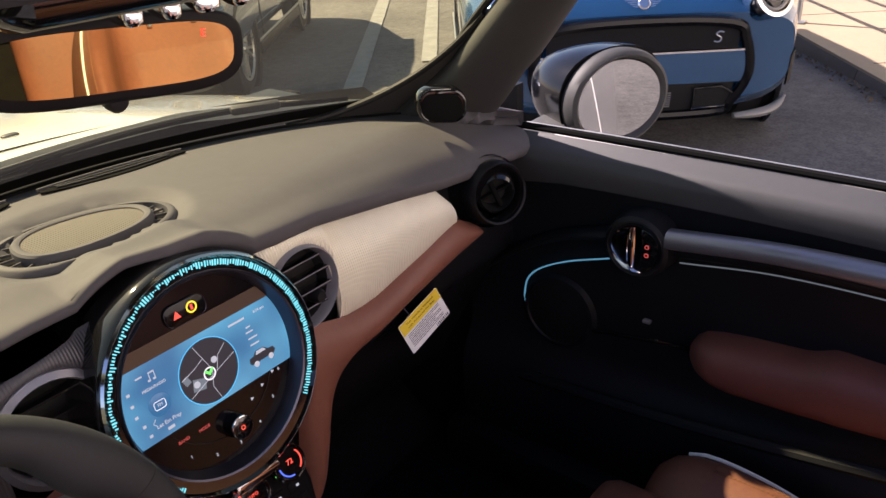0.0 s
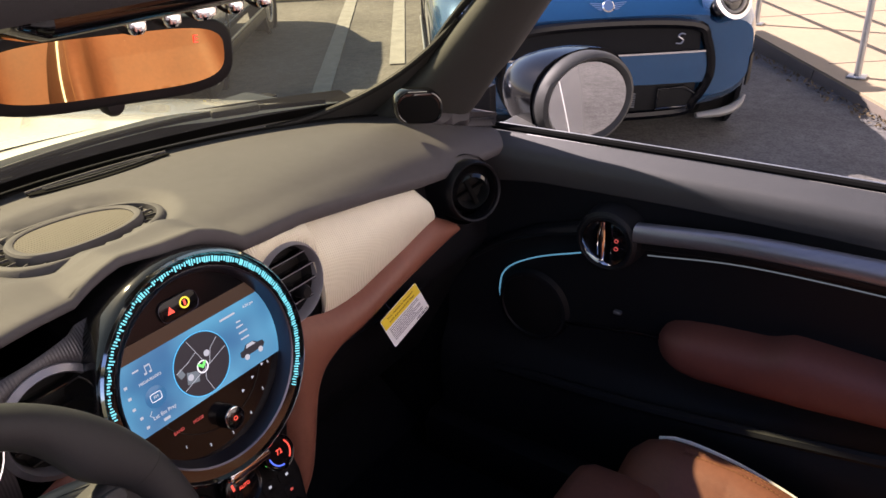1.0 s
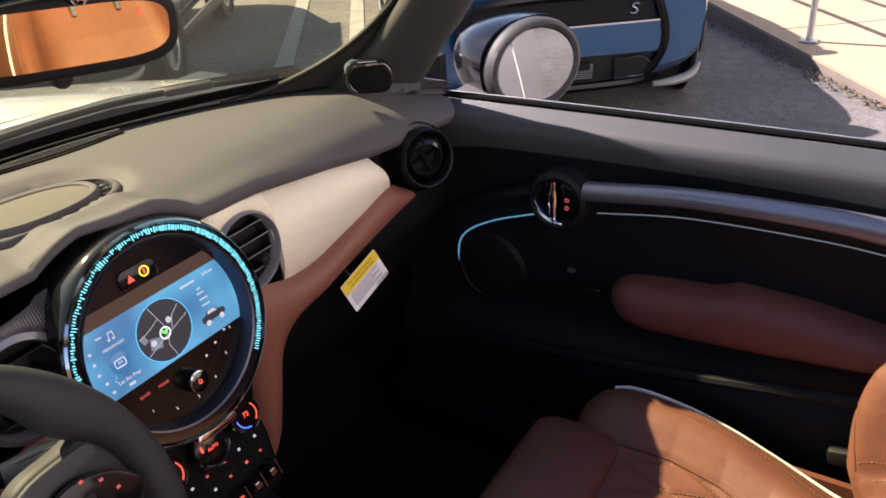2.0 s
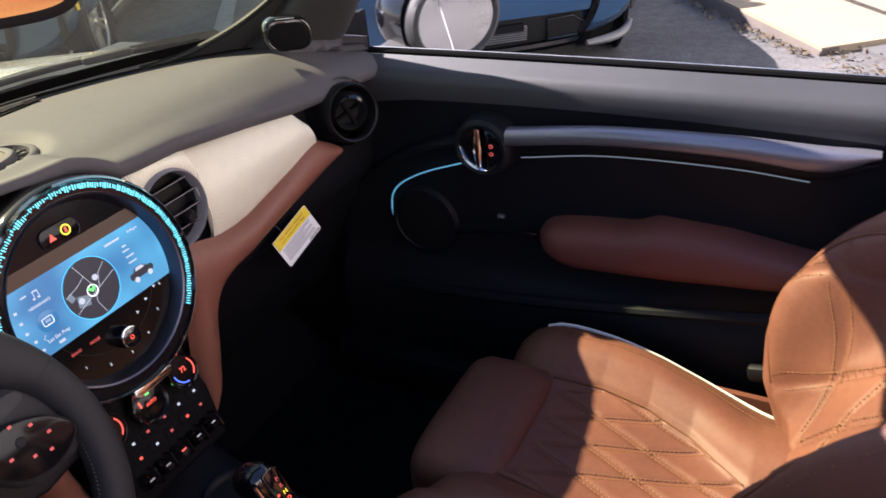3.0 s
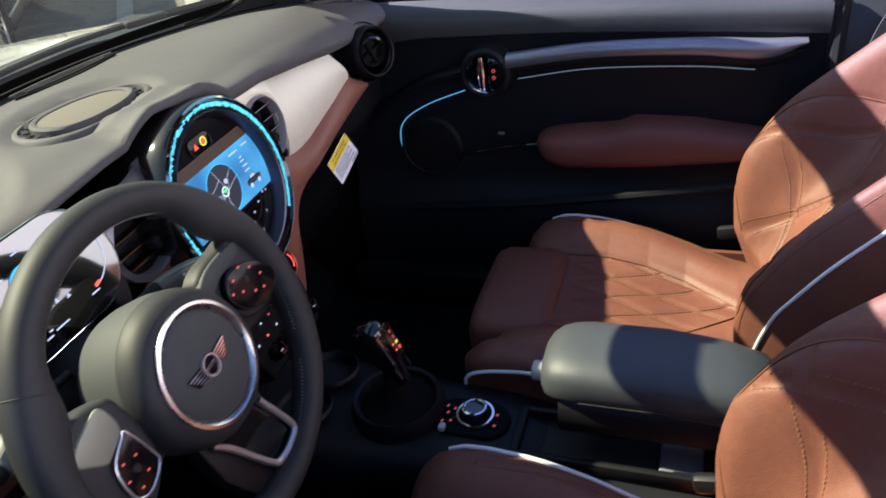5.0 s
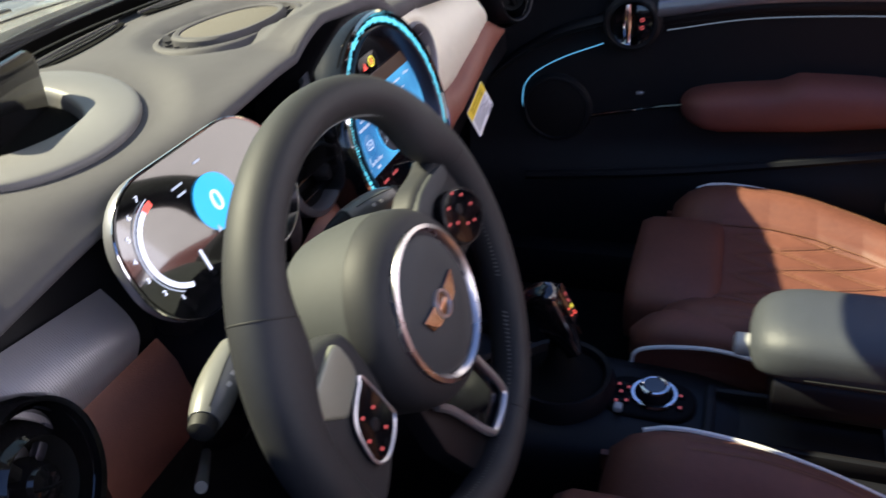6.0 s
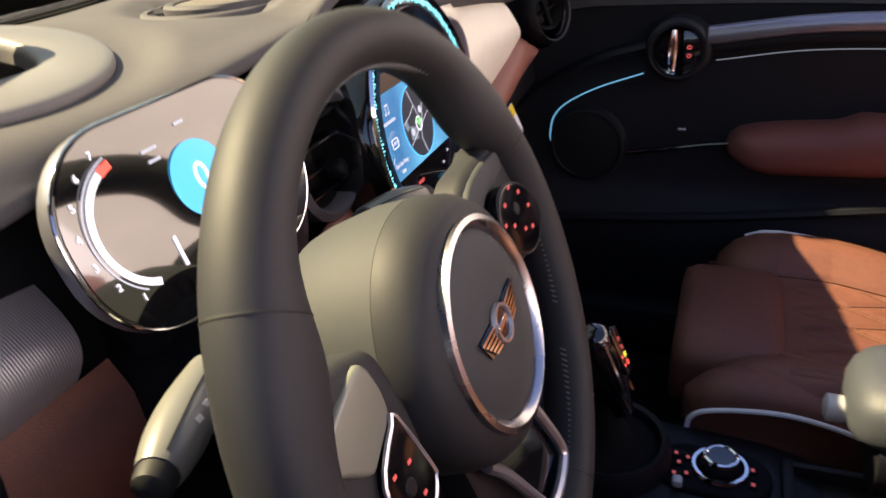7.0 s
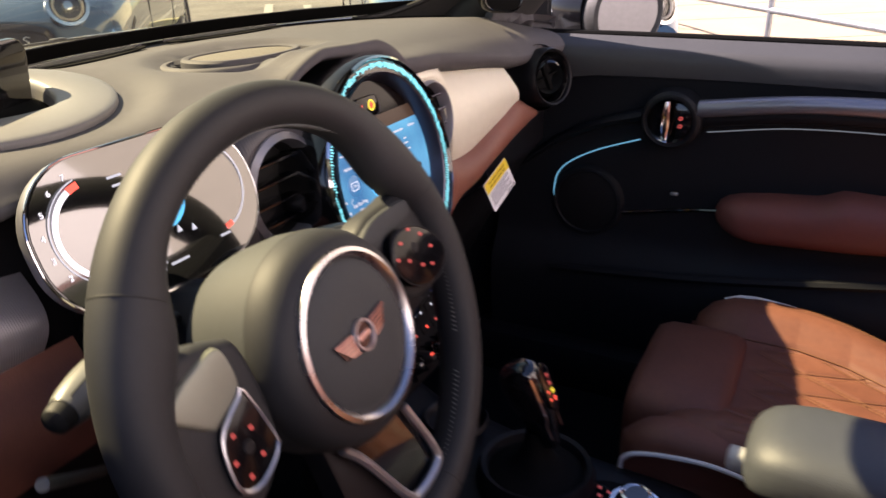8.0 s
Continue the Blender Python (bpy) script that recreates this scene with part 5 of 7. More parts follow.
guide = thing("belt_guide", (0.64, -0.66, 0.99), "gloss black belt guide with a chrome band on the side trim", "belt guide")
part("arm", loft([[Vector((0.63 + 0.022 * k * c, y, 1.022 - 0.10 * (-0.58 - y) + 0.019 * k * e)) for c, e in oval(1, 1, 20, 2.4)] for y, k in ((-0.574, 0.45), (-0.579, 0.8), (-0.59, 1.0), (-0.66, 1.05), (-0.72, 0.95), (-0.735, 0.5))]), M_PIANO, guide, "gloss black arm", angle=60)
part("band", loft([[Vector((0.63 + 0.0225 * k * c, y, 1.022 - 0.10 * (-0.58 - y) + 0.0195 * k * e)) for c, e in oval(1, 1, 20, 2.4)] for y, k in ((-0.583, 0.92), (-0.586, 1.0), (-0.594, 1.03))], cap=False), M_CHROME, guide, "chrome band")
part("foot", loft([[Vector((0.645 + 0.02 * k * c, -0.68 + 0.03 * k * e, z)) for c, e in oval(1, 1, 16, 2.4)] for z, k in ((0.985, 1.2), (1.0, 1.0), (1.015, 0.9))]), M_BLACK, guide)

belt = thing("seat_belt", (0.63, -0.66, 0.9), "grey woven belt running from its guide down behind the seat", "seat belt")
M_WEB = ribbed("belt_webbing", (0.085, 0.090, 0.088), 0.8, 0.0, "Z", 0.0022, 0.35)
bl = smooth_line([(0.628, -0.640, 1.012), (0.618, -0.600, 0.960), (0.606, -0.575, 0.880), (0.600, -0.560, 0.780), (0.602, -0.550, 0.640)], 6)
part("webbing", thick(grid(lambda u, v: bl[round(u * (len(bl) - 1))] + Vector((0.012 * (v - 0.5), -0.046 * (v - 0.5), -0.004 * v)), len(bl) - 1, 4), 0.0016, (-1, 0, 0)), M_WEB, belt, "grey belt webbing")
part("tongue", box(0.012, 0.034, 0.045, Matrix.Translation((0.601, -0.552, 0.70)), 0.004), M_CHROME, belt, "bright belt tongue")

# ---- centre display ----
A = radians(12.5)
DUP = Vector((0, math.sin(A), math.cos(A)))
DM = plane_at((0, 0.318, 0.926), (1, 0, 0), DUP)
disp = thing("centre_display", (0, 0.33, 0.80), "round black centre display with a cyan light ring, lit", "display")
part("housing", lathe([(0.139, -0.11), (0.1385, -0.02), (0.1365, -0.006), (0.1335, 0.003), (0.130, 0.006), (0.127, 0.002)], DM, 72), M_PIANO, disp, "gloss black housing")
part("outer_ring", lathe([(0.1285, 0.002), (0.1305, 0.0065), (0.133, 0.004)], DM, 72), M_CHROME, disp, "slim chrome ring")
part("ring_bed", lathe([(0.1285, 0.002), (0.1125, 0.0005)], DM, 72), M_PIANO, disp)
part("inner_ring", lathe([(0.1150, 0.0005), (0.1142, 0.0042), (0.1120, 0.0030), (0.1075, -0.010), (0.1065, -0.016)], DM, 72), M_BEVEL, disp, "dark satin bevelled ring")
part("face", lathe([(0.108, -0.016), (0.0, -0.016)], DM, 64), M_DISPFACE, disp, "gloss black face")


def ticks():
    bm = bmesh.new()
    rnd = random.Random(3)
    n = 180
    for k in range(n):
        a = radians(-40 + 270 * k / n)
        r0, r1 = 0.1185, 0.1260
        mid = 0.5 + 0.5 * noise.noise(Vector((k * 0.35, 0, 0)))
        a_in = r0 + (r1 - r0) * (0.25 if k < 80 else 0.62) * rnd.random() ** 0.8
        a_out = r1 - (r1 - r0) * (0.15 if k < 80 else 0.40) * rnd.random() * mid * 1.6
        da = radians(0.27 + 0.16 * rnd.random())
        vs = [bm.verts.new(DM @ Vector((r * math.cos(t), r * math.sin(t), 0.0026))) for r, t in ((a_in, a - da), (a_out, a - da), (a_out, a + da), (a_in, a + da))]
        bm.faces.new(vs)
    return thick(bm, 0.0008, (0, -1, 0))


part("light_ring", ticks(), G_CYAN, disp, "ring of cyan lit ticks", smooth=False)["kind"] = "stuff"


def chord(v0, v1, r, n=24):
    """The band of a disc of radius r between heights v0 and v1."""
    pts = []
    a0, a1 = math.asin(v0 / r), math.asin(v1 / r)
    for k in range(n + 1):
        a = a0 + (a1 - a0) * k / n
        pts.append((r * math.cos(a), r * math.sin(a)))
    for k in range(n + 1):
        a = a1 + (a0 - a1) * k / n
        pts.append((-r * math.cos(a), r * math.sin(a)))
    return pts


def on(x, y, h=0.0):
    return DM @ Matrix.Translation((x, y, -0.016 + h))


SV0, SV1 = -0.036, 0.048
scr = part("screen", prism(chord(SV0, SV1, 0.1060), 0.001, on(0, 0, 0.002)), M_SCREEN, disp, "lit blue screen", smooth=False)
part("screen_band", prism(chord(SV1, SV1 + 0.017, 0.1060), 0.001, on(0, 0, 0.0021)), G_BROWN, disp, smooth=False)
part("map", prism(oval(0.0365, 0.0365, 40), 0.0004, on(-0.003, 0.004, 0.0027)), G_MAP, scr, "dark round map", smooth=False)
part("map_ring", lathe([(0.0365, 0), (0.0367, 0.0006), (0.0374, 0.0006), (0.0376, 0)], on(-0.003, 0.004, 0.0026), 48), G_DISC, scr)
for pts in ([(-0.030, -0.016), (-0.012, -0.020), (-0.008, -0.006), (-0.026, 0.0)], [(-0.036, -0.004), (-0.028, -0.001), (-0.032, 0.010), (-0.040, 0.006)]):
    part("map_area", prism([(0.84 * x, 0.84 * y) for x, y in pts], 0.0003, on(-0.003, 0.004, 0.0030)), G_MAPLAND, scr, smooth=False)
for pts in ([(-0.036, -0.022), (-0.01, -0.012), (0.01, -0.005), (0.041, 0.006)], [(-0.012, 0.040), (-0.004, 0.02), (0.004, 0.0), (-0.002, -0.022), (0.004, -0.042)], [(0.01, -0.005), (0.018, 0.014), (0.032, 0.024)], [(-0.04, 0.006), (-0.02, 0.012), (-0.004, 0.02)]):
    part("road", tube([on(-0.003 + 0.84 * x, 0.004 + 0.84 * y, 0.0032) @ Vector((0, 0, 0)) for x, y in pts], 0.0003, 5), G_WHITEDIM, scr)
part("position_arrow", prism([(-0.006, 0.003), (0.0, -0.003), (0.006, 0.003), (0.004, 0.005), (0.0, 0.001), (-0.004, 0.005)], 0.0003, on(-0.004, 0.002, 0.0036)), G_GREEN, scr, smooth=False)
part("position_ring", lathe([(0.006, 0), (0.0072, 0.0003), (0.0076, 0)], on(-0.004, 0.001, 0.0033), 24), G_WHITE, scr)
for x, y in ((0.006, 0.013), (-0.022, -0.003)):
    part("map_pin", prism(oval(0.0038, 0.0038, 16), 0.0003, on(x, y, 0.0034)), G_WHITEDIM, scr, smooth=False)
words("MEDIA/RADIO", 0.0044, on(-0.066, 0.021, 0.0032), G_WHITEDIM, scr)
words("FM", 0.0048, on(-0.067, 0.000, 0.0036), G_WHITEDIM, scr)
words("Let Em Pray", 0.0060, on(-0.064, -0.021, 0.0032), G_WHITEDIM, scr)
words("6:34 pm", 0.0048, on(0.078, 0.039, 0.0032), G_WHITEDIM, scr)
part("artist_bar", box(0.008, 0.0032, 0.0003, on(-0.064, -0.029, 0.0031)), G_WHITEDIM, scr)
part("station_bar", box(0.022, 0.0022, 0.0003, on(0.046, 0.038, 0.0031)), G_WHITEDIM, scr)
for k, (x, y, w) in enumerate(((0.058, 0.026, 0.010), (0.058, 0.020, 0.016), (0.060, 0.012, 0.020), (0.060, 0.004, 0.020), (-0.078, 0.037, 0.012))):
    part("text_bar", box(w * 0.62, 0.0017, 0.0003, on(x, y, 0.0031)), G_WHITEDIM, scr)
part("radio_ring", lathe([(0.0, 0.0003), (0.012, 0.0003), (0.0125, 0)], on(-0.067, 0.0, 0.0030), 32), G_DISCDIM, scr)
part("radio_icon", tube([on(-0.067, 0, 0.0034) @ Vector((x, y, 0)) for x, y in rrect(0.013, 0.009, 0.002, 3)], 0.0004, 4, closed=True), G_WHITE, scr)
part("note_icon", join(box(0.0008, 0.009, 0.0003, on(-0.067, 0.033, 0.0031)), box(0.0008, 0.009, 0.0003, on(-0.061, 0.033, 0.0031)), box(0.0068, 0.0016, 0.0003, on(-0.064, 0.037, 0.0031)), box(0.003, 0.0022, 0.0003, on(-0.0682, 0.029, 0.0031)), box(0.003, 0.0022, 0.0003, on(-0.0622, 0.029, 0.0031))), G_WHITEDIM, scr)
part("car_icon", loft([[on(0.064, -0.012, 0.0032) @ Vector((x, y * k, h)) for x, y in ((-0.018, -0.004), (-0.016, -0.007), (0.016, -0.007), (0.019, -0.003), (0.017, 0.002), (0.010, 0.003), (0.004, 0.008), (-0.007, 0.008), (-0.011, 0.003), (-0.017, 0.002))] for k, h in ((0.9, 0), (0.86, 0.0005))]), G_MAP, scr, "small dark car drawing")
for x in (-0.010, 0.011):
    part("car_icon_wheel", lathe([(0.0, 0.0005), (0.0024, 0.0005), (0.0036, 0.0)], on(0.064 + x, -0.0195, 0.0038), 14), G_WHITEDIM, scr)
part("car_icon_window", prism([(-0.008, 0.003), (0.007, 0.003), (0.003, 0.007), (-0.006, 0.007)], 0.0002, on(0.064, -0.012, 0.0040)), G_WHITEDIM, scr, smooth=False)
for k in range(5):
    part("side_icon", box(0.0036, 0.003, 0.0003, on(-0.094 + 0.004 * (k > 2) + 0.003 * (k > 3), 0.026 - 0.013 * k, 0.0031)), G_WHITEDIM, scr)
part("back_arrow", tube([on(-0.079 + x, -0.016 + y, 0.0033) @ Vector((0, 0, 0)) for x, y in ((0.002, 0.004), (-0.002, 0), (0.002, -0.004))], 0.0004, 5), G_WHITEDIM, scr)
hz = part("warning_panel", prism(rrect(0.050, 0.024, 0.010), 0.002, on(-0.006, 0.078, 0.003), 0.001), M_DISPFACE, disp, "hazard and stop switch panel")
part("panel_edge", tube([on(-0.006, 0.078, 0.003) @ Vector((x, y, 0)) for x, y in rrect(0.050, 0.024, 0.010)], 0.00025, 5, closed=True), M_BEVEL, hz)
part("hazard_triangle", prism([(-0.0046, -0.0038), (0.0046, -0.0038), (0, 0.0046)], 0.0004, on(-0.017, 0.078, 0.0036)), G_RED, hz, "red hazard triangle", smooth=False)
part("stop_ring", lathe([(0.0046, 0), (0.005, 0.0005), (0.0062, 0.0005), (0.0066, 0)], on(0.002, 0.079, 0.0032), 24), G_AMBER, hz, "yellow lit ring")
part("stop_mark", box(0.0028, 0.006, 0.0004, on(0.002, 0.079, 0.0034)), G_RED, hz)
KN = part("volume_knob", lathe([(0, 0.018), (0.011, 0.018), (0.0135, 0.016), (0.0145, 0.0)], on(0.004, -0.070, 0), 32), M_PIANO, disp, "black volume knob")
part("knob_ring", lathe([(0.0126, 0.0182), (0.0133, 0.0180), (0.0138, 0.0168)], on(0.004, -0.070, 0), 32), M_CHROME, KN)
part("knob_mark", lathe([(0.0018, 0), (0.0026, 0.0004), (0.0028, 0)], on(0.004, -0.070, 0.0182), 16), G_RED, KN)
words("BAND", 0.0050, on(-0.056, -0.052, 0.001), G_REDDIM, disp)
words("MODE", 0.0050, on(-0.030, -0.053, 0.001), G_REDDIM, disp)
for k in range(6):
    a = radians(-128 + 20.5 * k)
    words("123456"[k], 0.0052, on(0.089 * math.cos(a), 0.094 * math.sin(a), 0.001), G_WHITEDIM, disp)
for k in range(3):
    part("key_mark", prism([(-0.002, -0.002), (0.002, 0), (-0.002, 0.002)], 0.0003, on(0.036 + 0.018 * k, -0.055 + 0.008 * k, 0.001)), G_WHITEDIM, disp, smooth=False)
part("key_edge", tube([on(0, 0, 0.0008) @ Vector((r * math.cos(a), r * math.sin(a), 0)) for r, a in [(0.078, radians(-150 + 4 * k)) for k in range(31)]], 0.0004, 5), M_RUBBER, disp)
part("lower_spout", prism(rrect(0.062, 0.009, 0.004), 0.016, DM @ Matrix.Translation((0, -0.1345, 0.006)), 0.0025), M_CHROME, disp, "chrome lower lip")

# ---- climate panel ----
CM = plane_at((0, 0.318, 0.758), (1, 0, 0), (0, 0.42, 0.91))
clim = thing("climate_panel", (0, 0.30, 0.70), "black climate panel with three lit dials and toggle rows", "control panel")
part("backing", prism([(-0.095, 0.055), (0.095, 0.055), (0.095, -0.050), (0.080, -0.120), (-0.080, -0.120), (-0.095, -0.050)], 0.04, CM @ Matrix.Translation((0, 0, -0.014)), 0.010, 3), M_PANEL, clim, "black panel")
for k, x in enumerate((-0.063, 0.0, 0.062)):
    r = 0.0265 if k == 1 else 0.0235
    c = CM @ Matrix.Translation((x, -0.003 if k != 1 else -0.008, -0.010))
    d = part("dial", lathe([(0, 0.018), (r * 0.8, 0.018), (r * 0.9, 0.016), (r * 0.94, 0)], c, 36), M_DISPFACE, clim, "black rotary dial")
    part("dial_ring", lathe([(r * 0.92, 0.0165), (r * 0.96, 0.0192), (r, 0.017), (r * 1.005, 0.010)], c, 36), M_CHROME, d, "chrome ring")
    if k != 1:
        words("72", 0.0095, c @ Matrix.Translation((0, 0.001, 0.0186)), G_RED, d)
        for a0, mat in ((-50, G_RED), (180, G_BLUEDOT)):
            part("scale_arc", tube([c @ Vector((r * 0.70 * math.cos(radians(a0 + 8 * j)), r * 0.70 * math.sin(radians(a0 + 8 * j)), 0.0186)) for j in range(12)], 0.0010, 5), mat, d)
    else:
        words("AUTO", 0.0058, c @ Matrix.Translation((0.001, 0.0, 0.0186)), G_RED, d)
        part("fan_mark", box(0.003, 0.008, 0.0004, c @ Matrix.Translation((-0.014, 0.006, 0.0186))), G_RED, d)
        part("lamp_mark", box(0.006, 0.002, 0.0004, c @ Matrix.Translation((0.002, 0.012, 0.0186))), G_GREEN, d)
rnd_b = random.Random(8)
for row in range(2):
    for k in range(6):
        p = CM @ Matrix.Translation((-0.0675 + 0.027 * k, -0.041 - 0.021 * row, -0.0125))
        b = part("button", prism(rrect(0.023, 0.016, 0.004), 0.005, p, 0.002), M_PANEL, clim)
        part("button_mark", box(0.0042, 0.0032, 0.0004, p @ Matrix.Translation((rnd_b.uniform(-0.003, 0.003), 0, 0.0006)), 0.0001, 1), (G_RED if rnd_b.random() > 0.55 else G_REDDIM) if rnd_b.random() > 0.2 else G_WHITEDIM, b)
part("lamp_mark", box(0.004, 0.003, 0.0004, CM @ Matrix.Translation((0.030, -0.020, -0.0100))), G_GREEN, clim)
for k in range(5):
    p = CM @ Matrix.Translation((-0.056 + 0.028 * k, -0.090, -0.010)) @ Matrix.Scale(0.86, 4)
    t = part("toggle", loft([[p @ Vector((w * c, h * e, z)) for c, e in oval(1, 1, 16, 3)] for w, h, z in ((0.009, 0.014, -0.008), (0.009, 0.012, 0.006), (0.008, 0.007, 0.020), (0.006, 0.004, 0.024))]), M_PIANO if k != 2 else M_BLACK, clim, "black start toggle with a red lit cap" if k == 2 else "black toggle switch")
    part("toggle_cap", box(0.009, 0.004, 0.003, p @ Matrix.Translation((0, 0.004, 0.022)), 0.0012), M_SATIN if k != 2 else G_RED, t)
    part("guard", tube([p @ Vector((0.0155, -0.014, -0.006)), p @ Vector((0.0155, -0.012, 0.016)), p @ Vector((0.0155, 0.012, 0.016)), p @ Vector((0.0155, 0.014, -0.006))], 0.0018, 6), M_PIANO, clim)

# ---- airbag warning tag hanging from the glovebox edge ----
tag = thing("warning_tag", (0.38, 0.335, 0.75), "white and yellow paper warning tag hanging from the glovebox", "tag")
TG = plane_at((0.366, 0.337, 0.795), (0.095, 0.004, 0.021), (-0.012, 0.014, 0.043)) @ Matrix.Diagonal((0.98, 0.56, 1, 1))
part("card", prism(rrect(0.100, 0.092, 0.004, 3), 0.0008, TG), M_TAGWHITE, tag, "white printed card", smooth=False)
part("yellow_field", prism([(-0.049, 0.012), (0.049, 0.012), (0.049, 0.045), (-0.049, 0.045)], 0.0002, TG @ Matrix.Translation((0, 0, 0.0004))), M_TAGYELLOW, tag, "yellow header", smooth=False)
words("This Vehicle is Equipped", 0.0072, TG @ Matrix.Translation((0, 0.034, 0.0008)), M_INKYEL, tag)
words("with Advanced Air Bags", 0.0072, TG @ Matrix.Translation((0, 0.023, 0.0008)), M_INKYEL, tag)
for k in range(8):
    w = 0.08 - 0.018 * (k % 3 == 2)
    part("text_bar", box(w, 0.0016, 0.0002, TG @ Matrix.Translation(((w - 0.084) / 2, 0.006 - 0.0052 * k, 0.0003))), M_INK, tag)
for k in range(9):
    part("code_bar", box(0.0012 + 0.0006 * (k % 3), 0.008, 0.0002, TG @ Matrix.Translation((0.016 + 0.0036 * k, -0.040, 0.0003))), M_INK, tag)
part("string", tube([TG @ Vector((-0.02, 0.045, 0)), TG @ Vector((-0.018, 0.07, -0.006))], 0.0005, 5), M_INK, tag)

# ---- centre console ----
con = thing("centre_console", (0, 0.0, 0.35), "black centre console with cup holders and shifter gaiter", "console", kind="structure")


def con_loop(y, hw, zt):
    return [Vector((p * hw, y, 0.30 + (q + 1) / 2 * (zt - 0.30))) for p, q in oval(1, 1, 28, 5)]


part("tunnel", loft([con_loop(y, hw, zt) for y, hw, zt in ((0.40, 0.125, 0.60), (0.32, 0.125, 0.555), (0.20, 0.12, 0.535), (0.05, 0.105, 0.535), (-0.05, 0.10, 0.532), (-0.12, 0.095, 0.515), (-0.45, 0.09, 0.505), (-0.75, 0.09, 0.50))]), M_BLACK, con, "black tunnel cover")
for x, y in ((-0.045, 0.272), (0.048, 0.265)):
    m = Matrix.Translation((x, y, 0.553))
    cup = part("cup_holder", lathe([(0.046, 0.0), (0.043, 0.006), (0.039, 0.002), (0.037, -0.004), (0.035, -0.012), (0, -0.012)], m, 36), M_BLACK, con, "round cup holder")
    part("rim", lathe([(0.041, 0.006), (0.044, 0.008), (0.047, 0.004)], m, 36), M_BLACK, cup)
part("gaiter_ring", lathe([(0.078, -0.03), (0.076, 0.0), (0.070, 0.014), (0.064, 0.012), (0.060, 0.0)], Matrix.Translation((0.002, 0.128, 0.548)), 44), M_BLACK, con, "raised black ring round the shifter")
part("gaiter", lathe([(0.062, 0.0), (0.054, 0.006), (0.040, 0.008), (0.026, 0.020), (0.017, 0.040), (0.014, 0.065)], Matrix.Translation((0.002, 0.128, 0.548)), 32), M_FRIT, con, "black shifter gaiter")
part("controller_panel", prism(rrect(0.078, 0.128, 0.037, 8), 0.03, Matrix.Translation((0.0, 0.008, 0.5395)), 0.006, 3), M_PANEL, con, "black controller panel")
part("key_well", lathe([(0.020, 0.0008), (0.0185, 0.0016), (0.016, 0.0)], Matrix.Translation((0.002, 0.046, 0.5396)), 28), M_BLACK, con, "shallow round key surround")
for x, y in ((0.0145, 0.0475), (0.0, 0.0435), (-0.019, 0.0475), (0.0105, 0.0345), (-0.016, 0.0345), (0.008, -0.0345), (-0.0150, -0.0350)):
    part("key", prism(rrect(0.011, 0.010, 0.003), 0.004, Matrix.Translation((x, y, 0.5415)), 0.001), M_PANEL, con)
    part("key_mark", box(0.0050, 0.0036, 0.0004, Matrix.Translation((x, y, 0.5421))), G_KEY, con)
ctl = thing("control_knob", (0.0, 0.0, 0.545), "black rotary controller with chrome rings on the console", "knob")
part("base_ring", lathe([(0.029, 0.0), (0.030, 0.004), (0.034, 0.004), (0.0355, 0.0)], Matrix.Translation((0.004, 0.0, 0.5412)) @ Matrix.Scale(0.88, 4), 40), M_CHROME, ctl, "chrome base ring")
part("body", lathe([(0.0235, 0.0), (0.0225, 0.012), (0.0195, 0.017)], Matrix.Translation((0.004, 0.0, 0.541)) @ Matrix.Scale(0.88, 4), 36), M_BLACK, ctl)
part("top_ring", lathe([(0.0165, 0.0195), (0.0185, 0.0205), (0.0215, 0.0195), (0.0225, 0.016)], Matrix.Translation((0.004, 0.0, 0.541)) @ Matrix.Scale(0.88, 4), 36), M_CHROME, ctl, "chrome top ring")
part("cap", lathe([(0, 0.0185), (0.0168, 0.0192)], Matrix.Translation((0.004, 0.0, 0.541)) @ Matrix.Scale(0.88, 4), 32), M_PIANO, ctl, "black cap")
part("brake_switch", box(0.013, 0.011, 0.010, Matrix.Translation((-0.034, 0.043, 0.5435)), 0.003), M_GREYBTN, con, "pale brake switch")

shift = thing("gear_selector", (0.0, 0.125, 0.56), "gloss black gear selector with lit shift marks", "gear lever")
SL = plane_at((0.0, 0.108, 0.598), (0.99, 0.0, 0.0), (-0.08, 0.36, 0.93)) @ Matrix.Diagonal((0.95, 0.9, 0.95, 1))
loops = []
for w, d, h, dy in ((0.011, 0.012, 0.0, 0.0), (0.013, 0.015, 0.02, 0.0), (0.018, 0.022, 0.045, -0.002), (0.0225, 0.028, 0.075, -0.004), (0.0245, 0.030, 0.10, -0.004), (0.0235, 0.028, 0.118, -0.004), (0.018, 0.021, 0.130, -0.003), (0.008, 0.010, 0.135, -0.002)):
    loops.append([SL @ Vector((w * c, h, dy + d * e)) for c, e in oval(1, 1, 24, 2.5)])
part("grip", loft(loops), M_PIANO, shift, "gloss black grip", angle=60)
for s in (-1, 1):
    part("chrome_edge", tube([SL @ Vector((s * 0.0185, h, 0.018 - 0.004 * (h < 0.05))) for h in np.linspace(0.02, 0.115, 10)], 0.0025, 6), M_CHROME, shift, "chrome edge")
FP = SL @ Matrix.Translation((0.004, 0.09, 0.0262))
part("face", prism(rrect(0.026, 0.066, 0.008), 0.003, FP, 0.001), M_PIANO, shift)
for k, (t, mat) in enumerate((("P", G_REDDIM), ("R", G_REDDIM), ("N", G_AMBER), ("D", G_RED))):
    words(t, 0.0085, FP @ Matrix.Translation((0.004, 0.014 - 0.0115 * k, 0.0006)), mat, shift)
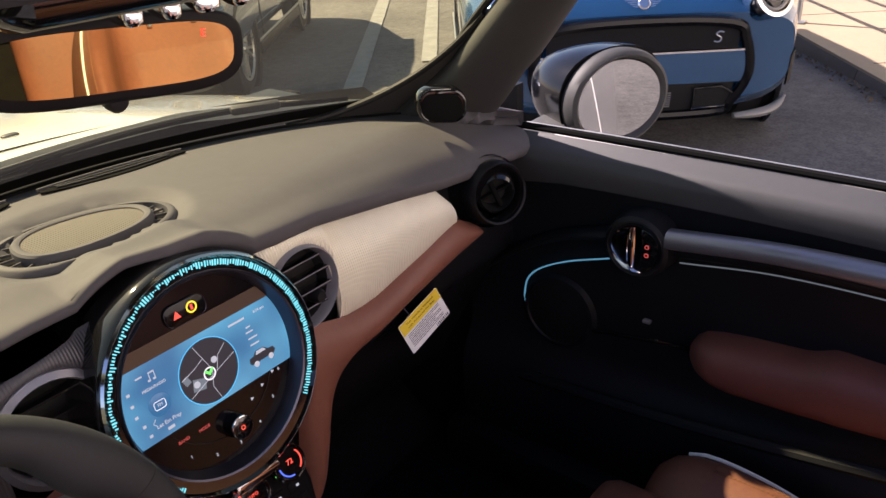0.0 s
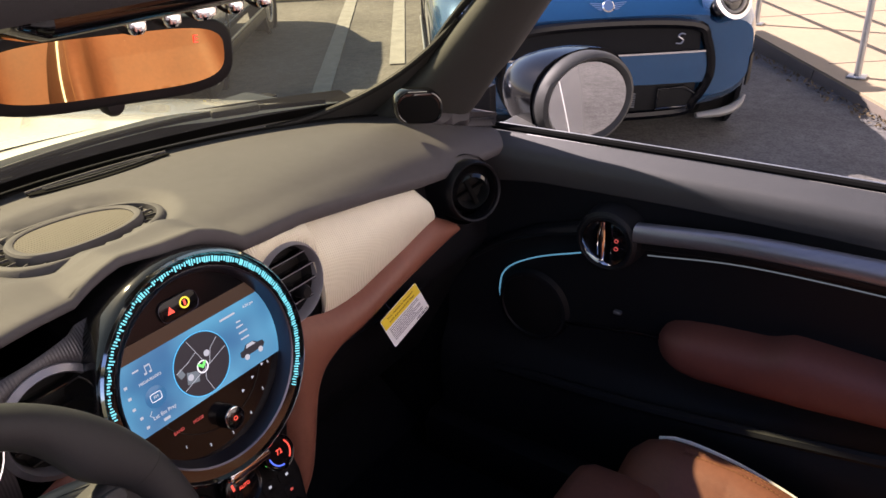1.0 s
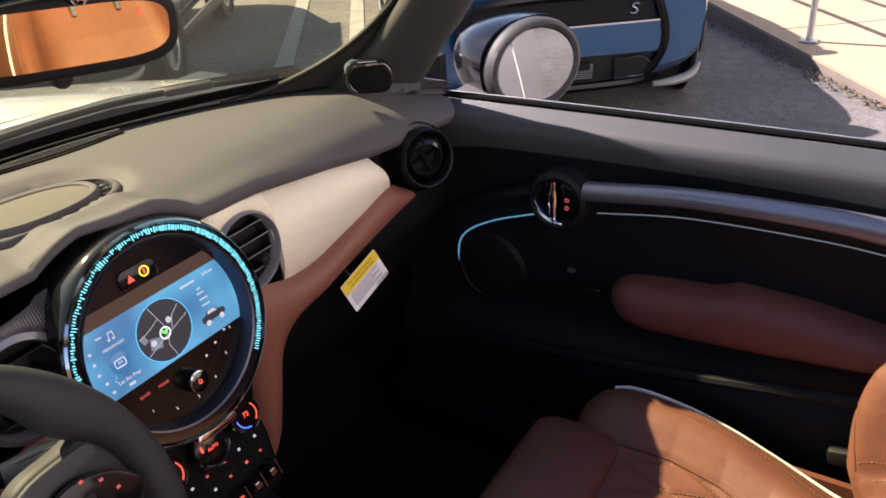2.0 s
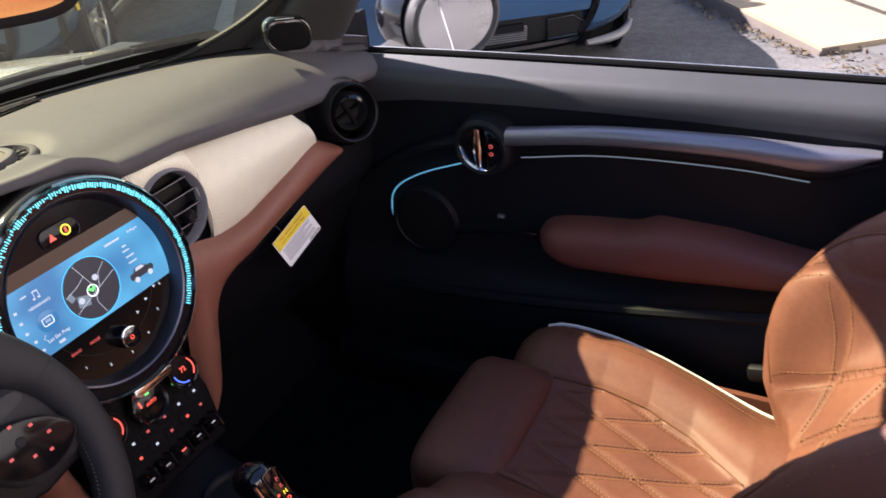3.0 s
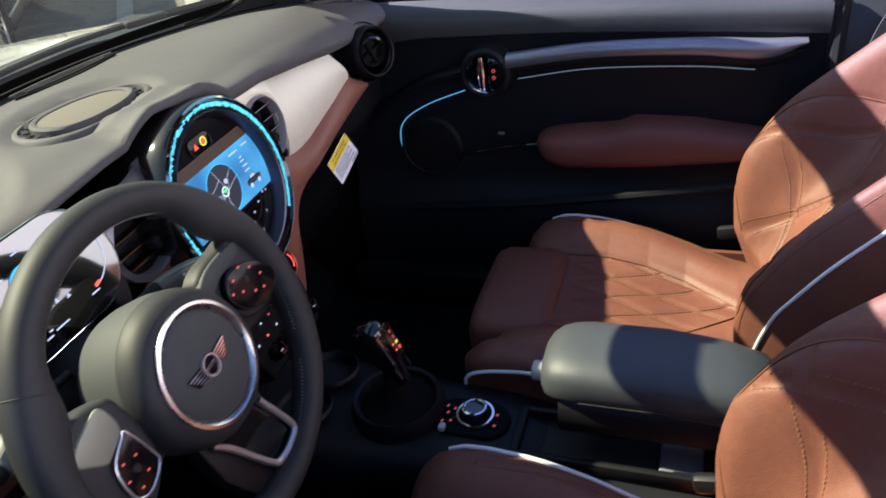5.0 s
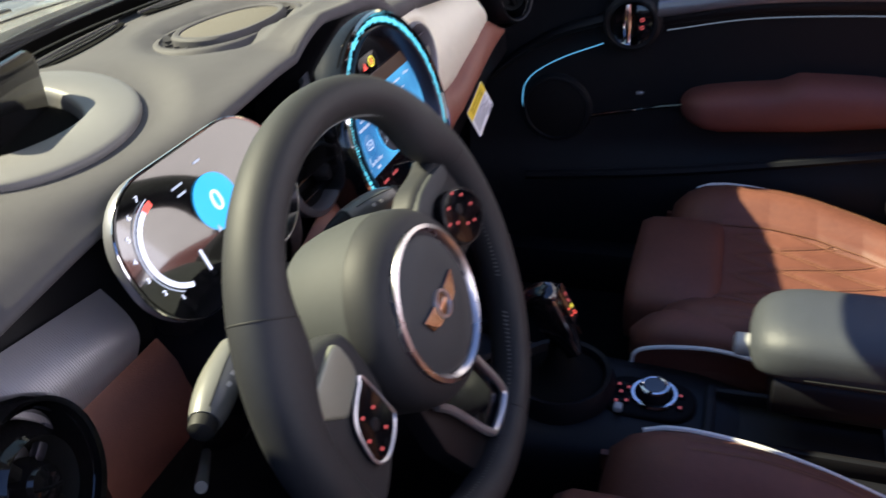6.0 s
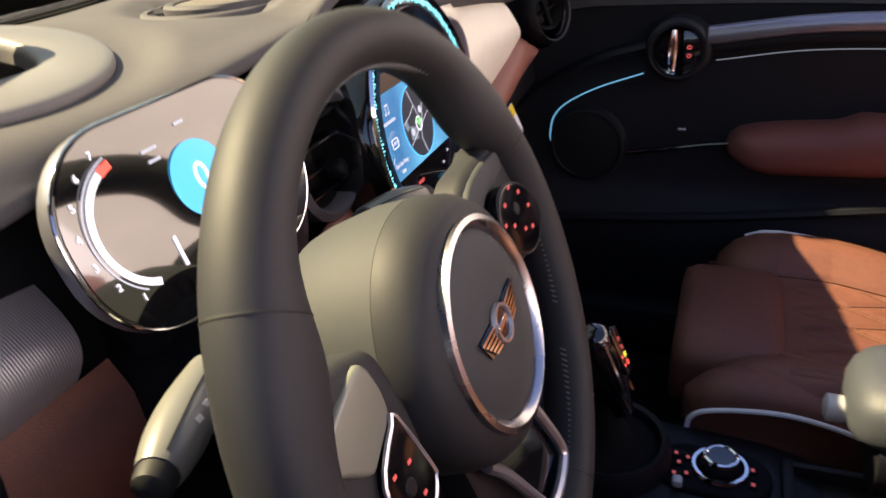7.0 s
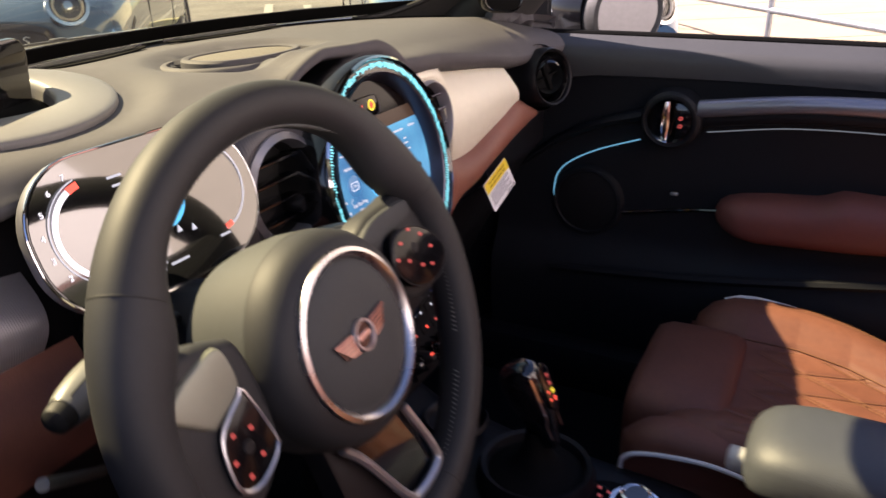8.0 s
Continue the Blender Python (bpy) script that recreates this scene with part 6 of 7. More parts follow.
for k in range(2):
    part("mark", box(0.004, 0.003, 0.0003, FP @ Matrix.Translation((-0.007, -0.006 - 0.012 * k, 0.0003))), G_RED, shift)

al = []
for y, k, zz in ((-0.110, 0.30, 0.648), (-0.113, 0.55, 0.650), (-0.120, 0.75, 0.652), (-0.132, 0.88, 0.655), (-0.150, 0.96, 0.657), (-0.175, 1.0, 0.658), (-0.28, 1.0, 0.658), (-0.36, 0.97, 0.650), (-0.41, 0.88, 0.640), (-0.435, 0.6, 0.630)):
    al.append([Vector((0.022 + 0.069 * k * c, y, zz + 0.040 * k * e)) for c, e in oval(1, 1, 28, 2.9)])
arm = part("armrest", loft(al), M_ARM, con, "dark grey padded armrest lid", angle=60)
part("lower_box", loft([[Vector((0.022 + 0.062 * c, y, z + 0.035 * e)) for c, e in oval(1, 1, 20, 3.5)] for y, z in ((-0.14, 0.60), (-0.30, 0.60), (-0.44, 0.60))]), M_BLACK, arm, "black box below the lid")
part("hinge_arm", box(0.07, 0.10, 0.16, Matrix.Translation((0.022, -0.41, 0.54)), 0.015), M_BLACK, arm)
part("latch", loft([[Vector((0.020 + 0.014 * k * c, y, 0.634 + 0.013 * k * e)) for c, e in oval(1, 1, 16, 2.8)] for y, k in ((-0.092, 0.6), (-0.095, 1.0), (-0.140, 1.0))]), M_GREYBTN, arm, "pale grey latch button")
part("seam", tube([Vector((0.022 + 0.0692 * c, y, 0.643)) for c, y in [(-1, -0.40), (-1, -0.30), (-1, -0.17)]], 0.0012, 5), M_RUBBER, arm)

part("tray_floor", box(0.078, 0.27, 0.006, Matrix.Translation((0.0, -0.215, 0.514)), 0.002), M_RUBBER, con, "dark rubber tray floor")
for s in (-1, 1):
    part("tray_wall", box(0.012, 0.29, 0.030, Matrix.Translation((s * 0.046 - 0.004, -0.212, 0.520)), 0.005), M_BLACK, con, "black tray edge")
part("tray_end", box(0.104, 0.014, 0.034, Matrix.Translation((-0.004, -0.072, 0.520)), 0.005), M_BLACK, con)
# light falling on the tray floor, added as a paler grey block
part("tray_lit_patch", box(0.070, 0.060, 0.010, Matrix.Translation((-0.002, -0.310, 0.520)), 0.003), M_PULL, con, "grey block for the lit patch on the tray floor")

bk = thing("belt_buckle", (-0.085, -0.30, 0.56), "black belt buckle with a red button beside the seat", "buckle", group="belt buckles")
part("body", box(0.028, 0.05, 0.075, Matrix.Translation((-0.080, -0.352, 0.468)) @ Matrix.Rotation(radians(-20), 4, "X"), 0.006), M_BLACK, bk)
part("button", box(0.022, 0.034, 0.012, Matrix.Translation((-0.080, -0.339, 0.505)) @ Matrix.Rotation(radians(-20), 4, "X"), 0.003), M_REDPLASTIC, bk, "red release button")

# ---- steering wheel ----
AW = radians(20.1)
WUP = Vector((0, math.sin(AW), math.cos(AW)))
WM = plane_at((-0.334, 0.176, 0.904), (1, 0, 0), WUP)
WR = WM @ Matrix.Rotation(radians(6), 4, "Z")
sw = thing("steering_wheel", (-0.333, 0.19, 0.88), "black leather three-spoke steering wheel with chrome emblem ring", "steering wheel")
n_rim = 120


def rim_section(deg):
    """Half the rim's width and depth, and the radius of its middle."""
    swell = max(math.exp(-((deg % 360 - d) / 13) ** 2) for d in (31, 149))
    grip = max(math.exp(-((deg % 360 - d) / 34) ** 2) for d in (8, 172, 368))
    low = math.exp(-((deg % 360 - 270) / 40) ** 2)
    radial = 0.0178 + 0.0076 * swell + 0.0006 * grip - 0.001 * low
    return radial, 0.0200 + 0.0020 * swell + 0.0014 * grip, 0.1995 - 0.003 * low - radial


def rim_loop(deg, grow=0.0):
    radial, deep, rr = rim_section(deg)
    out = Vector((math.cos(radians(deg)), math.sin(radians(deg)), 0))
    return [WR @ (out * (rr + (radial + grow) * c) + Vector((0, 0, (deep + grow) * e - 0.001))) for c, e in oval(1, 1, 24, 2.15)]


bm = loft([rim_loop(360 * k / n_rim) for k in range(n_rim + 1)], cap=False)
bmesh.ops.remove_doubles(bm, verts=bm.verts, dist=1e-6)
part("rim", bm, M_RIM, sw, "black leather rim", angle=60)
for a in (16, 141, 216, 283):
    part("rim_seam", loft([rim_loop(a - 0.22, 0.0), rim_loop(a - 0.12, 0.0003), rim_loop(a + 0.12, 0.0003), rim_loop(a + 0.22, 0.0)], cap=False), M_RUBBER, sw)


def rim_stitches():
    bm = bmesh.new()
    for a0, a1 in ((50, 130), (-30, 28), (152, 208), (222, 318)):
        for k in range(int((a1 - a0) / 1.5)):
            a = radians(a0 + 1.5 * k)
            c = Vector((math.cos(a), math.sin(a), 0))
            m = WR @ Matrix.Translation(c * 0.1645 + Vector((0, 0, 0.003))) @ Matrix.Rotation(a, 4, "Z") @ Matrix.Rotation(radians(30), 4, "X")
            b = box(0.0014, 0.0012, 0.008, m)
            me = bpy.data.meshes.new("tmp")
            b.to_mesh(me)
            b.free()
            bm.from_mesh(me)
            bpy.data.meshes.remove(me)
    return bm


M_GREYSTITCH = material("grey_thread", (0.16, 0.16, 0.15), 0.7, vary=0.1)
part("rim_stitching", rim_stitches(), M_GREYSTITCH, sw, "dark stitching", smooth=False)["kind"] = "stuff"
part("hub_barrel", lathe([(0.078, -0.075), (0.082, -0.06), (0.086, -0.03), (0.0855, -0.006)], WM, 64), M_HUB, sw, "grey airbag cover", angle=60)
part("hub_shoulder", lathe([(0.0850, -0.008), (0.0856, -0.004), (0.0826, 0.011), (0.0765, 0.0205), (0.066, 0.0245)], WM, 64), M_RIM, sw, "black rounded hub shoulder", angle=60)
part("hub_ring", lathe([(0.0665, 0.0235), (0.0660, 0.0285), (0.0625, 0.0295), (0.0585, 0.0265), (0.0575, 0.023)], WM, 64), M_BRUSHED, sw, "brushed bright ring")
part("hub_face", lathe([(0.0585, 0.0225), (0.054, 0.0265), (0.03, 0.0280), (0.0, 0.0285)], WM, 56), M_HUB, sw, "smooth grey hub face", angle=60)
EM = WR @ Matrix.Translation((-0.002, 0.0, 0.0290)) @ Matrix.Diagonal((0.92, 0.92, 1, 1))
emb = part("emblem", lathe([(0, 0.001), (0.0105, 0.001), (0.0112, 0.0032), (0.0132, 0.0032), (0.0138, 0)], EM, 32), M_SATIN, sw, "winged metal emblem")
part("emblem_field", lathe([(0, 0.0014), (0.0105, 0.0014)], EM, 28), M_PIANO, emb)
part("emblem_bar", box(0.017, 0.0045, 0.001, EM @ Matrix.Translation((0, 0, 0.0016)), 0.0004, 1), M_CHROME, emb)
for s in (-1, 1):
    part("emblem_wing_back", prism([(s * 0.013, 0.009), (s * 0.037, 0.0105), (s * 0.030, -0.006), (s * 0.013, -0.008)], 0.0012, EM @ Matrix.Translation((0, 0, 0.0008))), M_PIANO, emb, smooth=False)
    for k in range(5):
        y = 0.0085 - 0.0036 * k
        x1 = 0.0375 - 0.0030 * k
        part("emblem_feather", prism([(s * 0.013, y - 0.001), (s * x1, y + 0.0012), (s * (x1 - 0.001), y - 0.001), (s * 0.013, y - 0.0028)], 0.001, EM @ Matrix.Translation((0, 0, 0.0022))), M_CHROME, emb, smooth=False)

for s in (-1, 1):
    # side spokes: dark arm, satin shoulder, button pod
    arm_pts = [(s * 0.070, 0.034), (s * 0.120, 0.040), (s * 0.168, 0.052), (s * 0.178, 0.010), (s * 0.174, -0.046), (s * 0.120, -0.050), (s * 0.070, -0.036)]
    sp = part("spoke", prism(arm_pts, 0.022, WR @ Matrix.Translation((0, 0, -0.012)), 0.006, 3), M_BLACK, sw, "black side spoke")
    bd = [(-0.090, 0.040), (-0.104, 0.050), (-0.130, 0.056), (-0.162, 0.052), (-0.176, 0.010), (-0.174, -0.050), (-0.152, -0.074), (-0.120, -0.062), (-0.092, -0.040), (-0.084, -0.004)] if s < 0 else [(0.070, 0.040), (0.088, 0.058), (0.125, 0.058), (0.160, 0.056), (0.176, 0.020), (0.172, -0.026), (0.140, -0.036), (0.100, -0.022)]
    part("spoke_body", prism([(p.x, p.y) for p in smooth_line([(x, y, 0) for x, y in bd], 4, True)], 0.024, (WM if s < 0 else WR) @ Matrix.Translation((0, 0, 0.0048 if s < 0 else 0.003)), 0.009, 4), M_RIM, sp, "soft black spoke body", angle=60)
    sh = [(0.066, 0.044), (0.092, 0.055), (0.130, 0.054), (0.150, 0.050), (0.150, 0.038), (0.125, 0.036), (0.098, 0.036), (0.070, 0.028)] if s > 0 else [(-0.105, 0.036), (-0.108, 0.045), (-0.117, 0.048), (-0.145, 0.040), (-0.158, 0.030), (-0.160, 0.022), (-0.150, 0.013), (-0.137, 0.003), (-0.130, 0.004), (-0.113, 0.011), (-0.106, 0.016), (-0.104, 0.026)]
    part("spoke_shoulder", prism([(p.x, p.y) for p in smooth_line([(x, y, 0) for x, y in sh], 3, True)], 0.014, (WM if s < 0 else WR) @ Matrix.Translation((0, 0, 0.0060 if s > 0 else 0.0078)), 0.0035, 4), M_HUB if s > 0 else M_SPOKE, sp, "satin grey spoke shoulder")
    pod_pts = [(0.086, 0.012), (0.098, 0.033), (0.124, 0.033), (0.150, 0.018), (0.165, -0.006), (0.155, -0.019), (0.128, -0.024), (0.100, -0.012)] if s > 0 else [(-0.106, 0.014), (-0.112, 0.012), (-0.131, 0.001), (-0.138, -0.012), (-0.139, -0.035), (-0.132, -0.044), (-0.120, -0.045), (-0.104, -0.038), (-0.097, -0.031), (-0.096, -0.026)]
    pod_pts = [(p.x, p.y) for p in smooth_line([(x, y, 0) for x, y in pod_pts], 2 if s < 0 else 4, True)]
    PW = WM if s < 0 else WR
    pod = part("button_pod", prism(pod_pts, 0.012, PW @ Matrix.Translation((0, 0, 0.015 if s > 0 else 0.010)), 0.0022, 3), M_DISPFACE, sp, "gloss black button pod")
    part("pod_edge", tube([PW @ Vector((x, y, 0.0135 if s > 0 else 0.009)) for x, y in pod_pts], 0.0010 if s > 0 else 0.0016, 6, closed=True), M_BLACK if s > 0 else M_SATIN, pod, "slim edge")
    for x, y in (((0.104, 0.026), (0.122, 0.031), (0.136, 0.020), (0.106, 0.008), (0.122, -0.004), (0.144, 0.004), (0.136, -0.010), (0.092, 0.016)) if s > 0 else ((0.128, -0.006), (0.113, -0.009), (0.121, -0.020), (0.134, -0.022), (0.112, -0.029), (0.127, -0.036))):
        part("key_mark", box(0.0036 if s > 0 else 0.0032, 0.0026 if s > 0 else 0.0020, 0.0005, PW @ Matrix.Translation((s * x, y, 0.0153 if s > 0 else 0.0103))), G_REDDIM, pod)
    part("key_hub", lathe([(0, 0.001), (0.004, 0.001), (0.005, 0)], PW @ Matrix.Translation((0.121 if s > 0 else -0.120, 0.014 if s > 0 else -0.019, 0.015 if s > 0 else 0.010)), 16), M_BLACK, pod)
# lower spoke with its bright open frame
fr = [(p.x, p.y) for p in smooth_line([(-0.040, -0.074, 0), (-0.022, -0.096, 0), (0.008, -0.148, 0), (0.024, -0.157, 0), (0.056, -0.152, 0), (0.062, -0.138, 0), (0.043, -0.086, 0)], 4)]
lowp = part("lower_spoke", prism([(-0.050, -0.060), (-0.046, -0.120), (-0.020, -0.172), (0.030, -0.178), (0.062, -0.152), (0.060, -0.070)], 0.022, WM @ Matrix.Translation((0, 0, -0.006)), 0.006), M_BLACK, sw, "black lower spoke")
part("spoke_frame", tube([WM @ Vector((x, y, 0.003)) for x, y in fr], 0.0042, 8), M_SATIN, lowp, "satin bright frame")
part("spoke_inlay", prism([(-0.030, -0.074), (0.012, -0.144), (0.056, -0.144), (0.042, -0.086), (0.0, -0.080)], 0.006, WM @ Matrix.Translation((0, 0, -0.001))), M_PIANO, lowp, "gloss black inlay", smooth=False)
col = thing("steering_column", (-0.333, 0.30, 0.80), "black steering column shroud with stalks", "steering column")
part("shroud", lathe([(0.058, -0.075), (0.062, -0.10), (0.068, -0.16), (0.072, -0.24)], WM, 32), M_BLACK, col, "black column shroud")

for s in (-1, 1):
    def at_stalk(x, y, z):
        return Vector((-0.334 + s * x, y, z))
    run = smooth_line([at_stalk(0.045, 0.292, 0.916), at_stalk(0.085, 0.286, 0.922), at_stalk(0.118, 0.280, 0.918), at_stalk(0.144, 0.273, 0.915), at_stalk(0.168, 0.266, 0.913)], 5)
    n = len(run) - 1
    bulge = [0.0066 + 0.0088 * max(0.0, math.sin(math.pi * min(1.0, max(0.0, (k / n - 0.12) / 0.88)) ** 1.25 * 0.84)) ** 0.8 for k in range(n + 1)]
    st = part("stalk", tube(run[:10], [b - 0.0012 for b in bulge[:10]], 18), M_BLACK, col, "black control stalk")
    part("stalk_sleeve", tube(run[7:], bulge[7:], 22), M_STALK, st, "satin grey rounded stalk sleeve")
    out = (run[-1] - run[-2]).normalized()
    part("stalk_tip", tube([run[-1] - out * 0.003, run[-1] + out * 0.004, run[-1] + out * 0.009, run[-1] + out * 0.012], [0.0106, 0.0104, 0.0094, 0.005], 18), M_RUBBER, st, "black turning end")
    part("stalk_seam", tube([run[k] + Vector((0, -0.45, 0.90)).normalized() * (bulge[k] * 0.985) for k in range(9, n)], 0.0005, 5), M_RUBBER, st)
    for k in (n - 8, n - 6):
        part("stalk_mark", box(0.0042, 0.0012, 0.0032, Matrix.Translation(run[k] + Vector((0, -0.84, 0.54)).normalized() * bulge[k]) @ Matrix.Rotation(radians(-33), 4, "X")), M_GREYBTN, st)
    low = smooth_line([at_stalk(0.085, 0.365, 0.772), at_stalk(0.140, 0.313, 0.825), at_stalk(0.196, 0.260, 0.880)], 5)
    part("lower_stalk", tube(low, 0.0045, 10), M_STALK, col, "thin lower stalk")

# ---- instrument cluster on the column ----
CL = plane_at((-0.328, 0.352, 0.977), (1, 0, 0), (0, 0.33, 0.945)) @ Matrix.Diagonal((0.95, 0.885, 1, 1))
clu = thing("instrument_cluster", (-0.322, 0.36, 0.90), "oval digital instrument cluster with a glossy glass face, lit", "instrument cluster")
CO = rrect(0.236, 0.141, 0.064, 10)


def roll(y):
    return -0.45 * max(0.0, y + 0.025) ** 2


M_FACE = material("cluster_glass", (0.006, 0.006, 0.007), 0.09, vary=0.0, coat=1.0, spec=1.0)
M_FACE.node_tree.nodes["Principled BSDF"].inputs["Coat IOR"].default_value = 1.95
part("housing", loft([[CL @ Vector((x * k, y * k, h + roll(y))) for x, y in CO] for k, h in ((0.70, -0.050), (0.84, -0.030), (0.96, -0.012), (1.012, -0.004), (1.012, 0.003))]), M_PIANO, clu, "gloss black housing")
part("bezel", loft([[CL @ Vector((x * k, y * k, h + roll(y))) for x, y in CO] for k, h in ((1.016, -0.010), (1.025, -0.006), (1.027, -0.001), (1.022, 0.003))], cap=False), M_PULL, clu, "satin grey bezel")
part("rim", tube([CL @ Vector((x * 1.02, y * 1.02, 0.002 + roll(y))) for x, y in CO], 0.0013, 8, closed=True), M_CHROME, clu, "chrome rim")
part("face", grid(lambda u, v: CL @ Vector((CO[round(u * len(CO)) % len(CO)][0] * v, CO[round(u * len(CO)) % len(CO)][1] * v, 0.0035 + roll(CO[round(u * len(CO)) % len(CO)][1] * v))), len(CO), 16, close_u=True, v0=0.004), M_FACE, clu, "glossy black display face rolled back at its top", angle=80)


def cl(x, y, h=0.0042):
    return CL @ Matrix.Translation((x, y, h + roll(y)))


def gauge_arc(cx, r, a0, a1, w, mat, name, h=0.0042):
    return part(name, grid(lambda u, v: cl(cx, 0.005, h) @ Vector(((r - w * v) * math.cos(radians(a0 + (a1 - a0) * u)), (r - w * v) * math.sin(radians(a0 + (a1 - a0) * u)), 0)), 40, 1), mat, clu)


gauge_arc(-0.056, 0.0455, 102, 250, 0.0050, G_WHITE, "rev_arc")
gauge_arc(-0.056, 0.0488, 102, 236, 0.0012, G_WHITEDIM, "rev_scale")
gauge_arc(-0.056, 0.0462, 101, 116, 0.0062, G_RED, "red_zone", 0.0047)
for k in range(7):
    a = radians(233 - 21 * k)
    words(str(k + 1), 0.0072, cl(-0.056 + 0.0535 * math.cos(a), 0.005 + 0.0535 * math.sin(a)), G_WHITE, clu)
gauge_arc(0.058, 0.0480, -82, 42, 0.0018, G_WHITEDIM, "fuel_arc")
gauge_arc(0.058, 0.0480, -82, -70, 0.005, G_RED, "fuel_zone", 0.0047)
part("speed_disc", prism(oval(0.0285, 0.0285, 40), 0.0003, cl(0.003, 0.010)), G_DISC, clu, "blue speed disc", smooth=False)
words("0", 0.030, cl(0.003, 0.010, 0.0048), G_WHITE, clu)
part("needle_mark", box(0.0028, 0.022, 0.0003, cl(-0.046, -0.026)), G_WHITE, clu)
for x, y, w in ((-0.028, 0.044, 0.018), (-0.028, 0.036, 0.014), (-0.022, -0.052, 0.012), (0.0, -0.050, 0.026), (-0.016, -0.046, 0.006), (0.008, 0.052, 0.012), (0.060, -0.046, 0.016)):
    part("text_bar", box(w * 0.8, 0.0021, 0.0003, cl(x, y)), G_WHITEDIM, clu)
for x, y in ((-0.012, -0.012), (0.012, -0.022), (0.028, -0.026)):
    part("icon", prism([(-0.003, -0.003), (0.003, -0.003), (0.0, 0.004)], 0.0003, cl(x, y)), G_WHITEDIM, clu, smooth=False)
part("support", box(0.12, 0.06, 0.08, Matrix.Translation((-0.325, 0.385, 0.905)), 0.015), M_BLACK, clu, "black support on the column")

# ---- head-up display in its dash frame ----
M_HUDFRAME = material("hud_frame_plastic", (0.125, 0.121, 0.124), 0.5, vary=0.06, scale=10, bump=0.15, bump_scale=900)
hud = thing("head_up_display", (-0.34, 0.50, 1.05), "grey framed head-up display with its dark glass raised", "display")
ho = [Vector((x, y, 0)) for x, y in oval(0.127, 0.103, 48, 2.0)]
hi = [Vector((x + 0.000, y + 0.010, 0)) for x, y in oval(0.076, 0.062, 48, 1.5)]
part("frame", loft([[HM @ Vector((p.x * k, p.y * k, h)) for p in src] for src, k, h in ((ho, 0.985, -0.012), (ho, 1.002, -0.003), (ho, 0.998, 0.0012), (ho, 0.98, 0.0030), (ho, 0.93, 0.0040), (ho, 0.86, 0.0046), (hi, 1.10, 0.0050), (hi, 1.03, 0.003), (hi, 1.0, -0.004), (hi, 0.97, -0.05))], cap=False), M_HUDFRAME, hud, "pale grey plastic frame", angle=60)
part("well", loft([[HM @ Vector((p.x * 0.99, p.y * 0.99, h)) for p in hi] for h in (-0.05, -0.012)], cap=True), M_FRIT, hud, "dark well")
part("combiner", prism(rrect(0.125, 0.085, 0.018), 0.004, plane_at((-0.326, 0.550, 1.060), (0.95, 0.28, 0), (0, -0.14, 0.99)), 0.001), M_PIANO, hud, "dark combiner glass")


# ---- seats ----
M_LEATHERDK = material("saddle_leather_side", (0.120, 0.042, 0.028), 0.5, vary=0.12, scale=9, bump=0.2, bump_scale=600, spec=0.35)


def quilt(a, b, w=0.0045, depth=0.0040, sx=0.060, sy=0.156):
    """Depth of a diamond quilting groove at (a, b) in metres."""
    d = 0.0
    for s in (-1, 1):
        c = (a / sx + s * b / sy)
        f = abs(c - round(c)) / math.hypot(1 / sx, 1 / sy)
        d = max(d, math.exp(-(f / w) ** 2))
    return -depth * d


CSX = [-0.232, -0.250, -0.252, -0.243, -0.218, -0.186, -0.158, -0.130, -0.07, 0.0, 0.07, 0.130, 0.158, 0.186, 0.218, 0.243, 0.252, 0.250, 0.232]
CSZ = [-0.165, -0.10, -0.035, 0.012, 0.038, 0.034, 0.012, 0.002, -0.002, -0.002, -0.002, 0.002, 0.012, 0.034, 0.038, 0.012, -0.035, -0.10, -0.165]
CPROF = smooth_line([(x, 0, z) for x, z in zip(CSX, CSZ)], 10)
NP = len(CPROF) - 1


def panel_half(v):
    """Half the width of the quilted middle of the cushion, which closes to a U at the back."""
    return interp(v, [0, 0.2, 0.4, 0.58, 0.72, 0.82, 1.0], [0.112, 0.118, 0.108, 0.080, 0.040, 0.012, 0.004])


def cushion_pt(u, v, lift=0.0):
    """u across the seat, v from its front (0) to its back (1)."""
    i = u * NP
    k = min(int(i), NP - 1)
    p = CPROF[k].lerp(CPROF[k + 1], i - k)
    y = -0.068 - 0.385 * v
    half = panel_half(v)
    ax = abs(p.x)
    x = ax * half / 0.148 if ax < 0.148 else half + (ax - 0.148) * (0.246 - half) / 0.104
    x = math.copysign(x, p.x)
    z = p.z * (0.9 + 0.25 * math.sin(min(1, v * 1.3) * math.pi)) if p.z > 0 else p.z
    z += 0.557 - 0.022 * v - 0.010 * math.exp(-((v - 0.6) / 0.3) ** 2)
    z -= 0.085 * v ** 1.5 * min(1, max(0, (ax - 0.17) / 0.07)) ** 1.5
    if ax < 0.142 and p.z > -0.02:
        z += quilt(x, y + 0.163) * min(1, v * 5)
    if p.z > -0.01:
        z -= 0.006 * math.exp(-((ax - 0.148) / 0.004) ** 2)
        z -= 0.003 * math.exp(-((ax - 0.2105) / 0.004) ** 2)
    return Vector((x, y, z + lift))


BANG = radians(35)
BDIR = Vector((0, -math.sin(BANG), math.cos(BANG)))
BNOR = Vector((0, math.cos(BANG), math.sin(BANG)))
B0 = Vector((0, -0.435, 0.555))


def soft_interp(v, xs, ys, d=0.07):
    return sum(interp(v + d * k / 4, xs, ys) for k in range(-4, 5)) / 9


